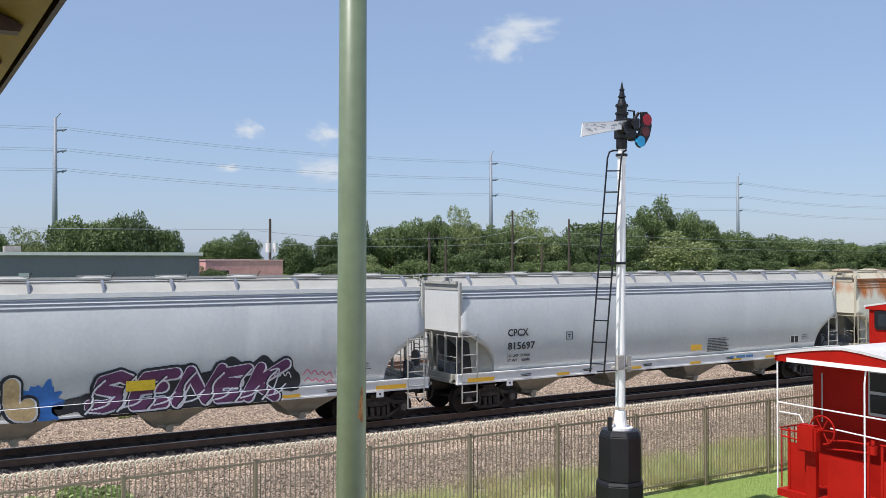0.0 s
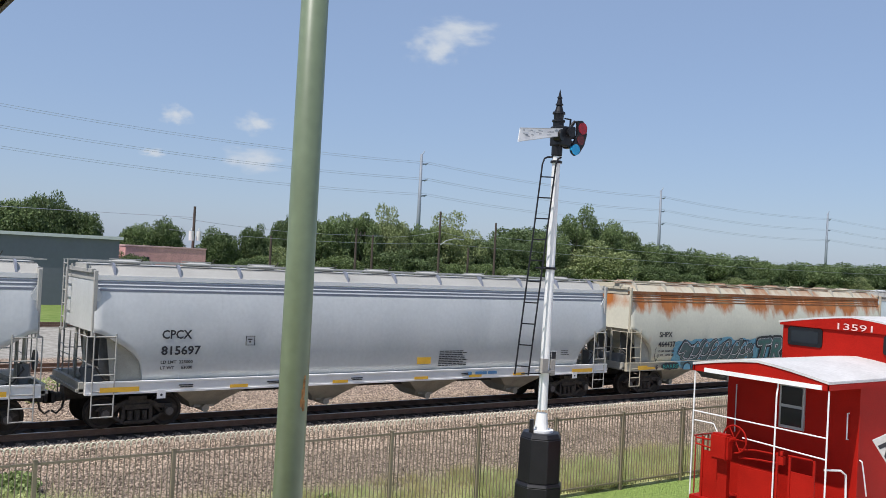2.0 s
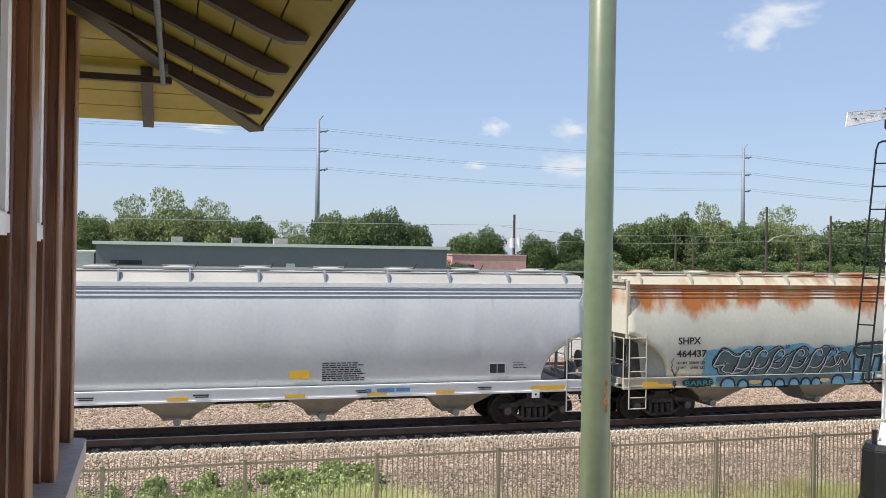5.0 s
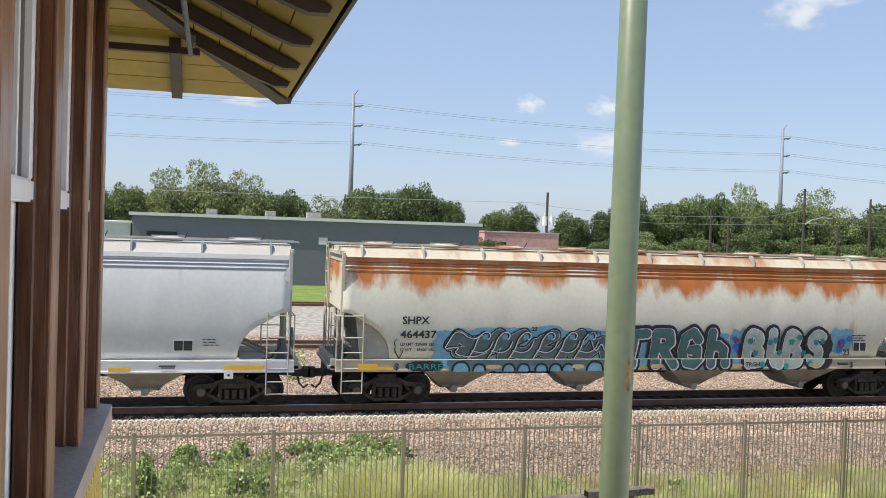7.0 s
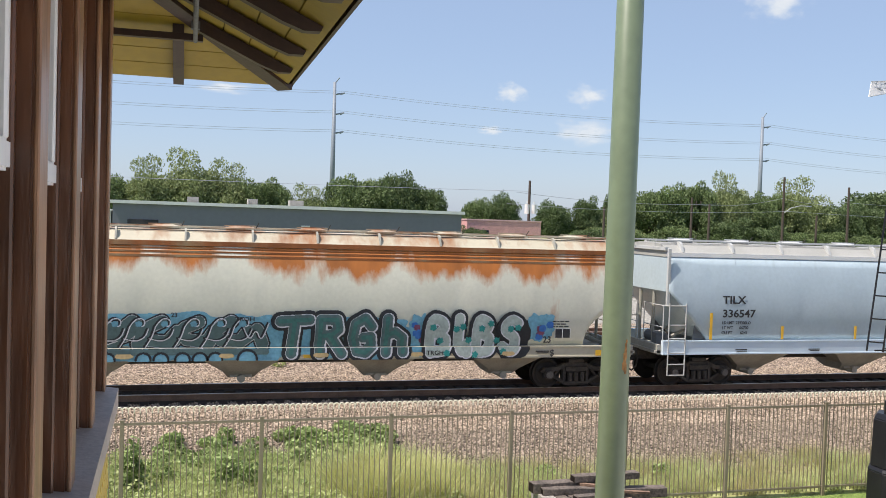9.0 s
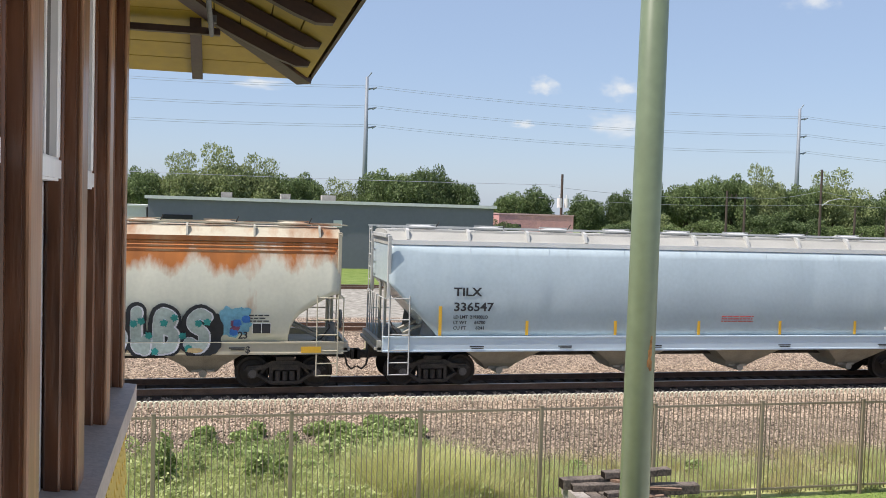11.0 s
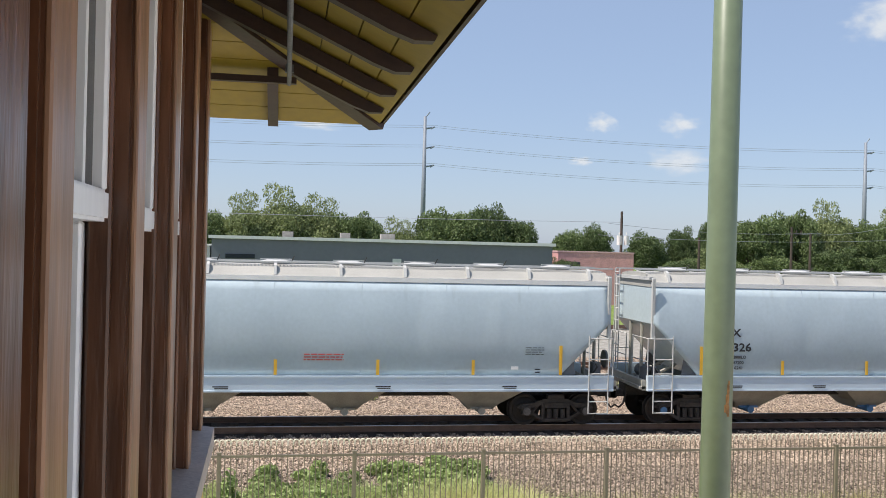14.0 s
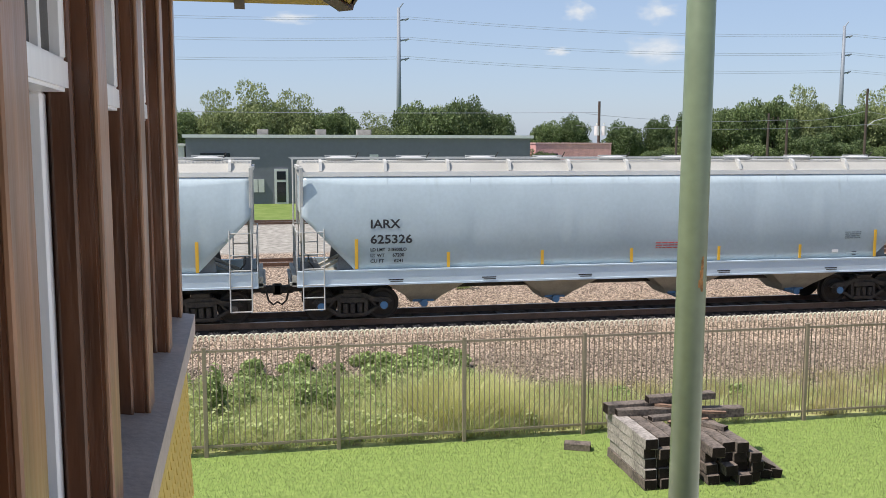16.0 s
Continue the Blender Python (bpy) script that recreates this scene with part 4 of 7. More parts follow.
    polyrod(bm, [(0.19, 4.42, 6.80), (0.19, 4.40, 6.72), (0.19, 4.2, 6.715), (0.19, 0.4, 6.72)], 0.012, 8)
    quad_box(bm, (0.19, 4.43, 6.805), (0.045, 0.035, 0.04))
    part("conduit", bm, M["web"], roof, "grey conduit under the eaves")
    bm = bmesh.new()
    quad_box(bm, (-0.05, 4.68, 6.785), (0.56, 0.05, 0.035))
    part("lookout", bm, M["rafter"], roof)
    return roof


build_tower()
build_eaves()


# ---- green steel pole beside the tower ----
def build_pole():
    p = thing("lamp_post", pose(2.72, 4.58, 0), "sage green painted steel pole with a rust spot", "pole")
    bm = bmesh.new()
    rod(bm, (-0.037, -0.037, 0), (0.035, 0.035, 11), 0.098, 40, 0.074)
    part("shaft", bm, M["pole"], p, smooth=True)
    bm = bmesh.new()
    quad_box(bm, (-0.03, -0.03, 0.02), (0.36, 0.36, 0.04))
    part("base_plate", bm, M["pole"], p)
    bm = bmesh.new()
    for k in range(14):
        rr = random.Random(k)
        z = 5.02 + rr.uniform(-0.09, 0.13)
        a = radians(-78 + rr.uniform(-8, 9))
        rad = 0.0876 - 0.002 * (z - 5) + 0.001
        quad_box(bm, (rad * math.cos(a) - 0.004, rad * math.sin(a) - 0.004, z), (0.016 * rr.uniform(0.5, 1.1), 0.003, 0.05 * rr.uniform(0.4, 1.3)), Matrix.Rotation(a + math.pi / 2, 3, "Z"))
    part("rust_patch", bm, M["rust"], p, "orange rust spot")
    return p


build_pole()


# ---- far buildings ----
def build_buildings():
    b = thing("warehouse", pose(0, 78, 0.55), "long slate-grey metal warehouse with pale roof trim", "building")
    bm = bmesh.new()
    quad_box(bm, (8.75, 10, 2.8), (29.4, 20, 5.6))
    part("wall", bm, M["bld"], b)
    bm = bmesh.new()
    quad_box(bm, (8.75, 10, 5.72), (29.9, 20.5, 0.26))
    part("roof", bm, M["bld_trim"], b, "pale grey roof edge")
    for x in (-3.6,):
        bm = bmesh.new()
        quad_box(bm, (x, -0.03, 4.15), (2.4, 0.1, 0.35))
        part("window", bm, M["glass"], b, "narrow dark window")
    bm = bmesh.new()
    quad_box(bm, (9.6, -0.04, 3.9), (0.75, 0.08, 0.6))
    part("vent", bm, M["bld_trim"], b, "pale square wall vent")
    bm = bmesh.new()
    quad_box(bm, (1.75, -0.06, 1.5), (1.15, 0.12, 3.0))
    d = part("door", bm, M["bld_white"], b, "white-framed glass door")
    for z, h in ((1.05, 1.7), (2.45, 0.7)):
        bm = bmesh.new()
        quad_box(bm, (1.75, -0.125, z), (0.75, 0.02, h))
        part("pane", bm, M["glass"], d)
    for k in range(3):
        bm = bmesh.new()
        quad_box(bm, (-1.0 + k * 0.55, -0.06, 1.6), (0.48, 0.12, 1.1))
        part("meter_box", bm, M["bld_white"], b)
    for x, w in ((0.3, 1.0), (5.6, 0.9), (9.6, 1.3)):
        bm = bmesh.new()
        quad_box(bm, (x, 8, 6.1), (w, 1.2, 0.6))
        for k in range(5):
            quad_box(bm, (x - w * 0.4 + k * w * 0.2, 7.38, 6.1), (0.04, 0.05, 0.45))
        part("roof_unit", bm, M["gravel_dark"], b, "rooftop air conditioner")
    b2 = thing("white_shed", pose(0, 78.5, 0.55), "white metal shed joined to the warehouse", "building")
    bm = bmesh.new()
    quad_box(bm, (-16.1, 6, 2.45), (20, 12, 4.9))
    part("wall", bm, M["bld_white"], b2)
    bm = bmesh.new()
    quad_box(bm, (-16.1, 6, 4.98), (20.2, 12.2, 0.16))
    part("roof", bm, M["bld_trim"], b2)
    b3 = thing("brick_building", pose(0, 84, 0.55), "low faded pink brick building", "building")
    bm = bmesh.new()
    quad_box(bm, (29.6, 5, 2.55), (7.6, 10, 5.1))
    part("wall", bm, M["pink"], b3)
    bm = bmesh.new()
    quad_box(bm, (29.6, 5, 5.16), (7.7, 10.1, 0.12))
    part("roof", bm, M["pink_roof"], b3)
    for x in (27.6,):
        bm = bmesh.new()
        quad_box(bm, (x, -0.03, 3.9), (0.8, 0.08, 0.6))
        part("window", bm, M["glass"], b3)


build_buildings()


# ---- power line masts and wires ----
MASTS = [(-75, 180, 32.4), (26.8, 180, 31.7), (123.4, 180, 30.7), (209.0, 180, 29.4), (306.0, 186, 29.5), (418.0, 192, 29.5)]


def build_masts():
    arms = (0.9, 4.8, 8.5)
    for x, y, top in MASTS:
        m = thing("power_mast", pose(x, y, 0.6), "tall grey steel transmission mast with three arms", "mast", "power masts")
        bm = bmesh.new()
        rod(bm, (0, 0, 0), (0, 0, top - 0.6), 0.62, 12, 0.30)
        part("shaft", bm, M["mast_steel"], m, smooth=True)
        bm = bmesh.new()
        rod(bm, (0, 0, top - 0.9), (0.9, 0, top + 0.3), 0.11, 6)
        part("peak_arm", bm, M["mast_steel"], m)
        for d in arms:
            bm = bmesh.new()
            z = top - 0.6 - d - 1.6
            rod(bm, (0, 0, z), (2.0, 0, z + 0.5), 0.14, 6)
            rod(bm, (1.9, 0, z + 0.5), (1.2, 0, z + 0.1), 0.16, 6)
            part("arm", bm, M["mast_steel"], m)
    line = thing("power_lines", pose(0, 0, 0), "thin sagging overhead transmission wires", "power line")
    for (xa, ya, ta), (xb, yb, tb) in zip(MASTS, MASTS[1:]):
        for d in arms:
            for off in (0.0, 0.7):
                za, zb = ta - d - 1.2 + off * 0.6, tb - d - 1.2 + off * 0.6
                bm = bmesh.new()
                pts = []
                for k in range(17):
                    u = k / 16
                    pts.append((xa + 2.0 + (xb - xa) * u, ya + (yb - ya) * u, za + (zb - za) * u - 4 * u * (1 - u) * 1.25))
                polyrod(bm, pts, 0.034, 4)
                part("wire", bm, M["wire"], line)


build_masts()


def utility_pole(x, y, top, label, cross=True, cans=False):
    p = thing("utility_pole", pose(x, y, 0.5), label, "utility pole", "wooden utility poles")
    bm = bmesh.new()
    rod(bm, (0, 0, 0), (0, 0, top - 0.5), 0.19, 8, 0.13)
    part("shaft", bm, M["wood_pole"], p)
    if cross:
        bm = bmesh.new()
        quad_box(bm, (0.5, 0, top - 1.3), (1.7, 0.12, 0.12))
        rod(bm, (0.1, 0, top - 1.9), (0.9, 0, top - 1.3), 0.04, 5)
        rod(bm, (0.6, 0, top - 1.2), (0.6, 0, top - 0.9), 0.07, 6)
        rod(bm, (1.2, 0, top - 1.2), (1.2, 0, top - 0.9), 0.07, 6)
        part("cross_arm", bm, M["wood_pole"], p)
    if cans:
        for s in (-0.38, 0.38):
            bm = bmesh.new()
            rod(bm, (s, -0.45, top - 3.9), (s, -0.45, top - 2.95), 0.25, 14)
            rod(bm, (s, -0.45, top - 2.85), (s, -0.45, top - 2.65), 0.07, 6)
            part("transformer", bm, M["bld_trim"], p, "pale grey transformer can")
    return p


utility_pole(33.6, 88, 9.9, "dark wooden utility pole with two grey transformers", False, True)
utility_pole(45.8, 96, 7.6, "slim wooden utility pole", False)
utility_pole(80.4, 98, 11.3, "dark bare wooden utility pole among trees", False)
utility_pole(58.2, 98, 9.2, "wooden utility pole with a crossarm")
utility_pole(60.6, 98, 8.5, "slim wooden utility pole", False)
utility_pole(75.8, 98, 7.6, "slim wooden utility pole", False)
lamp_pole = utility_pole(70.9, 98, 12.2, "weathered wooden utility pole with a street lamp arm", False)
bm = bmesh.new()
polyrod(bm, [(0.1, -0.1, 7.3), (0.9, -0.3, 7.9), (2.0, -0.5, 8.2), (2.9, -0.6, 8.2)], 0.06)
quad_box(bm, (3.2, -0.62, 8.18), (0.7, 0.25, 0.14))
part("lamp_arm", bm, M["galv"], lamp_pole, "grey street lamp on a curved arm")
lines = thing("service_wires", pose(0, 0, 0), "thin black service wires strung between wooden poles", "power line")
for xa, za, xb, zb, y in ((-60, 9.4, 33.6, 8.8, 88), (33.6, 8.8, 58.2, 8.4, 92), (58.2, 8.4, 70.9, 9.6, 98), (70.9, 9.6, 80.4, 9.4, 98), (80.4, 9.4, 190, 8.5, 99), (33.6, 7.6, 70.9, 8.0, 95), (70.9, 8.0, 190, 7.4, 99)):
    bm = bmesh.new()
    polyrod(bm, [(xa + (xb - xa) * k / 10, y, za + (zb - za) * k / 10 - 4 * 0.5 * (k / 10) * (1 - k / 10)) for k in range(11)], 0.025, 4)
    part("wire", bm, M["wire"], lines)


# ---- trees ----
def tree(seed, h, r, leaf, label, open_crown=False, leaves=24000):
    rng = np.random.default_rng(seed)
    t = thing("tree", pose(0, 0, 0), label, "tree", "trees behind the tracks")
    bm = bmesh.new()
    lean = rng.normal(size=2) * 0.03 * h
    fork = Vector((lean[0], lean[1], h * 0.32))
    rod(bm, (0, 0, -0.1), fork, 0.035 * h, 8, 0.024 * h)
    clumps = []
    n = 22 if not open_crown else 14
    for k in range(n):
        # limbs spread evenly over a rounded, uneven dome
        up = 1 - 1.45 * (k + 0.5) / n
        a = 2.4 * k + rng.uniform(-0.35, 0.35)
        ring = math.sqrt(max(0.0, 1 - up * up))
        reach = rng.uniform(0.58, 0.86) if not open_crown else rng.uniform(0.5, 0.95)
        tip = Vector((math.cos(a) * ring * r * reach, math.sin(a) * ring * r * reach, h * (0.56 + 0.36 * up * reach)))
        rod(bm, fork, tip, 0.011 * h, 5, 0.003 * h)
        clumps.append((tip, rng.uniform(0.26, 0.42) * r * (0.75 if open_crown else 1.0)))
        for j in range(2):
            q = tip + Vector(rng.normal(size=3)) * 0.22 * r
            clumps.append((q, rng.uniform(0.18, 0.32) * r))
    part("trunk", bm, M["bark"], t)
    C = np.array([c for c, _ in clumps])
    R = np.array([q for _, q in clumps])
    pick = rng.choice(len(C), size=leaves, p=R**2 / (R**2).sum())
    u = unit(rng, leaves)
    rad = (rng.uniform(0.35, 1.0, leaves) ** 0.5)[:, None]
    P = C[pick] + u * rad * R[pick][:, None] * np.array([1.15, 1.15, 0.8]) + rng.normal(size=(leaves, 3)) * 0.025 * r
    s = rng.uniform(0.6, 1.3, leaves)[:, None] * (0.026 * r + 0.034)
    A = unit(rng, leaves)
    B = np.cross(A, unit(rng, leaves))
    ob = new("crown", quads_mesh("crown", P, A * s, B * s, leaf))
    ob.parent = t
    return t


VARIANTS = [tree(11, 10, 4.4, M["leaf_a"], "broad green leafy tree"), tree(12, 10, 4.0, M["leaf_b"], "dark green dense-leaved tree"), tree(13, 10, 4.6, M["leaf_c"], "pale yellow-green leafy tree"), tree(14, 10, 3.4, M["leaf_a"], "slender green tree with open crown", True, 11000), tree(15, 10, 5.0, M["leaf_b"], "wide dark green tree crown")]


def plant(v, x, y, top, wide=1.0, turn=0):
    s = (top - 0.55) / 9.7
    m = Matrix.Translation((x, y, 0.55)) @ Matrix.Rotation(radians(turn), 4, "Z") @ Matrix.Diagonal((s * wide, s * wide, s, 1))
    return copy_thing(VARIANTS[v], m)


# x, top, kind, crown width
SKYLINE = [(-34, 10.0, 2, 7), (-27, 10.5, 2, 7), (-19, 9.6, 0, 7), (-13.5, 9.4, 1, 6), (-9.1, 10.0, 0, 5.6), (-4.5, 10.3, 2, 6.4), (-0.3, 11.2, 2, 6.8), (4.2, 10.2, 2, 6), (8.8, 10.0, 0, 6), (13.6, 8.1, 2, 5), (19.6, 10.8, 0, 7), (24.6, 11.1, 4, 5), (28.2, 10.0, 1, 5.0), (35.1, 8.6, 0, 4.8), (38.6, 9.3, 1, 4.2), (45.4, 8.5, 1, 5.2), (50.0, 9.3, 1, 3.6), (54.2, 10.8, 1, 3.8), (60.2, 11.1, 0, 7.2), (66, 12.0, 0, 6), (70.5, 11.6, 2, 5.5), (75.3, 11.0, 0, 6), (81.2, 11.4, 2, 7.6), (88.3, 9.9, 1, 7.3), (95, 9.8, 1, 6.5), (101, 11.0, 0, 6), (108, 16.3, 3, 7), (112.5, 13.6, 0, 7), (118.5, 14.4, 3, 6.5), (123, 11.2, 0, 7), (128, 10.6, 1, 8), (134, 9.9, 4, 8), (141, 10.2, 0, 9), (148, 9.5, 1, 9), (156, 9.6, 0, 9), (165, 8.9, 1, 10), (175, 9.2, 0, 11), (185, 9.6, 1, 11), (196, 9.4, 4, 12), (209, 10.4, 1, 13), (220, 9.4, 0, 13), (233, 9.4, 4, 14), (248, 9.0, 1, 15), (265, 9.4, 0, 17), (285, 9.6, 1, 20), (310, 9.8, 4, 22), (340, 10.0, 0, 24)]
rng = random.Random(5)
for i, (x, top, v, w) in enumerate(SKYLINE):
    tall = (top - 0.55) / 9.7
    plant(v, x, 110, top, 1.12 * w / ((9.4, 8.6, 9.8, 7.6, 10.6)[v] * tall), rng.uniform(0, 360))
    if x < 30 or x > 56:
        plant((v + 1) % 3, x + rng.uniform(-1, 2), 117 + rng.uniform(0, 6), top * rng.uniform(0.72, 0.86), rng.uniform(0.8, 1.0) if x < 60 else rng.uniform(1.0, 1.4), rng.uniform(0, 360))
    if x > 44:
        plant((v + i) % 3, x + rng.uniform(-2, 2), 103 + rng.uniform(0, 4), top * rng.uniform(0.45, 0.62), rng.uniform(1.2, 1.6), rng.uniform(0, 360))
plant(1, 26.0, 83.2, 5.2, 0.8)
for i, v in enumerate(VARIANTS):
    v.matrix_basis = Matrix.Translation((-45 - 9 * i, 112, 0.5))


# ---- semaphore signal ----
def build_signal():
    s = thing("semaphore_signal", pose(13.505, 14.15, 0, 0.27, 0.30, 0), "white semaphore mast with red and blue lenses on black base", "railway signal")
    bm = bmesh.new()
    def octagon(r, z0, z1, r2=None):
        g = bmesh.ops.create_cone(bm, cap_ends=True, segments=8, radius1=r, radius2=r2 or r, depth=z1 - z0)
        bmesh.ops.transform(bm, matrix=Matrix.Translation((0, 0, (z0 + z1) / 2)) @ Matrix.Rotation(radians(22.5), 4, "Z"), verts=g["verts"])
    octagon(0.52, -0.05, 1.22)
    octagon(0.53, 1.22, 1.30, 0.48)
    octagon(0.475, 1.30, 2.22, 0.46)
    octagon(0.46, 2.22, 2.33, 0.40)
    soften(bm, 0.015)
    part("pedestal", bm, M["black"], s, "black octagonal case base")
    bm = bmesh.new()
    rod(bm, (0, 0, 2.30), (0, 0, 2.38), 0.26, 16)
    rod(bm, (0, 0, 2.38), (0, 0, 2.72), 0.15, 16, 0.112)
    rod(bm, (0, 0, 2.80), (0, 0, 8.25), 0.105, 18, 0.085)
    part("mast", bm, M["white"], s, "white painted tubular mast", smooth=False)
    for z in (5.78, 8.05):
        bm = bmesh.new()
        rod(bm, (0, 0, z), (0, 0, z + 0.05), 0.125, 16)
        part("mast_clamp", bm, M["black"], s)
    bm = bmesh.new()
    rod(bm, (-0.28, 0, 2.33), (-0.28, 0, 2.60), 0.05, 8)
    part("cable_pipe", bm, M["black"], s)
    bm = bmesh.new()
    quad_box(bm, (-0.12, -0.10, 3.74), (0.16, 0.1, 0.30))
    quad_box(bm, (0.14, -0.06, 3.70), (0.12, 0.1, 0.34))
    quad_box(bm, (0.0, -0.02, 3.62), (0.34, 0.26, 0.05))
    part("bracket_box", bm, M["gravel_dark"], s, "pale steel bracket plates")
    # ladder: two rails that lean to the mast and hook over it
    b0, b1 = Vector((-0.64, 0.0, 3.55)), Vector((-0.20, 0.0, 8.0))
    side = Vector((0.10, -0.10, 0))
    for q in (-1, 1):
        bm = bmesh.new()
        polyrod(bm, [b0 + side * q, b1 + side * q, b1 + side * q + Vector((0.05, 0, 0.13)), b1 + side * q + Vector((0.14, 0, 0.17)), Vector((0.02, 0.04 * q, 8.18))], 0.02)
        part("ladder_rail", bm, M["black"], s, "black ladder rail hooked over the mast")
    for k in range(10):
        p = b0 + (b1 - b0) * ((k + 0.4) / 10)
        bm = bmesh.new()
        rod(bm, p - side, p + side, 0.014, 6)
        part("rung", bm, M["black"], s)
    for z in (3.57, 5.8):
        f = (z - 3.55) / 4.45
        p = b0 + (b1 - b0) * f
        bm = bmesh.new()
        rod(bm, p, (0, 0, z), 0.016, 6)
        part("stay", bm, M["black"], s)
    # mechanism
    bm = bmesh.new()
    rod(bm, (0, 0, 8.2), (0, 0, 8.95), 0.12, 14)
    quad_box(bm, (0.04, -0.06, 8.62), (0.34, 0.34, 0.42))
    quad_box(bm, (0.24, -0.10, 8.72), (0.16, 0.24, 0.26))
    quad_box(bm, (0.22, -0.10, 8.46), (0.14, 0.2, 0.16))
    soften(bm, 0.02)
    rod(bm, (0.25, -0.12, 8.85), (0.36, -0.12, 8.98), 0.035, 8)
    rod(bm, (0.20, 0.1, 8.85), (0.20, 0.1, 9.02), 0.03, 8)
    rod(bm, (-0.16, -0.1, 8.62), (-0.10, -0.26, 8.62), 0.13, 14)
    rod(bm, (0.14, -0.2, 8.55), (0.38, -0.24, 8.42), 0.03, 8)
    rod(bm, (0.12, -0.24, 8.70), (0.12, -0.30, 8.70), 0.10, 12)
    quad_box(bm, (0.30, -0.05, 8.90), (0.03, 0.03, 0.26))
    quad_box(bm, (0.22, -0.05, 9.02), (0.18, 0.03, 0.025))
    part("mechanism", bm, M["black"], s, "black cast signal mechanism")
    bm = bmesh.new()
    for z0, z1, r0, r1 in ((8.93, 8.97, 0.14, 0.14), (8.97, 9.10, 0.10, 0.115), (9.10, 9.145, 0.14, 0.13), (9.145, 9.29, 0.10, 0.055), (9.29, 9.32, 0.085, 0.08), (9.32, 9.44, 0.062, 0.042), (9.44, 9.46, 0.058, 0.055), (9.46, 9.63, 0.038, 0.004)):
        rod(bm, (0, 0, z0), (0, 0, z1), r0, 20, r1)
    part("finial", bm, M["black"], s, "black pointed finial")
    arm = part("blade", blade_bm(), M["white"], s, "white-faced semaphore blade")
    rs = random.Random(17)
    for k in range(16):
        u = rs.uniform(0.08, 0.95)
        bm = bmesh.new()
        quad_box(bm, (-0.12 - 1.12 * u, -0.258, 8.68 - 0.17 * u + rs.uniform(-0.05, 0.05) * (0.7 + u)), (rs.uniform(0.03, 0.13), 0.005, rs.uniform(0.012, 0.04)), Matrix.Rotation(radians(-7 + rs.uniform(-15, 15)), 3, "Y"))
        part("blade_stain", bm, M["galv"], arm, "bare grey patch where paint has peeled")
    for z0, z1 in ((8.752, 8.618), (8.606, 8.345)):
        bm = bmesh.new()
        polyrod(bm, [(-0.12, -0.26, z0), (-1.28, -0.26, z1)], 0.009, 5)
        part("blade_rim", bm, M["galv"], arm)
    # spectacle with three roundels
    bm = bmesh.new()
    slab(bm, [(0.30, 8.98), (0.48, 9.0), (0.60, 8.90), (0.62, 8.70), (0.56, 8.48), (0.42, 8.28), (0.28, 8.22), (0.18, 8.30), (0.22, 8.50), (0.34, 8.66), (0.34, 8.84)], 1, -0.26, -0.20)
    soften(bm, 0.015)
    sp = part("spectacle", bm, M["black"], s, "black cast spectacle frame")
    for x, z, r, m in ((0.475, 8.83, 0.125, "lens_red"), (0.43, 8.575, 0.105, "lens_dark"), (0.30, 8.36, 0.115, "lens_blue")):
        bm = bmesh.new()
        rod(bm, (x, -0.19, z), (x, -0.268, z), r, 24)
        part("roundel", bm, M[m], sp)
    return s


def blade_bm():
    bm = bmesh.new()
    slab(bm, [(-0.10, 8.60), (-0.10, 8.76), (-1.27, 8.62), (-1.31, 8.335)], 1, -0.255, -0.235)
    return bm


build_signal()


# ---- red caboose ----
def roof_profile(half, eave, crown, n=8):
    return [(10.475 + half * (2 * i / n - 1), eave + (crown - eave) * (1 - abs(2 * i / n - 1) ** 1.35)) for i in range(n + 1)]


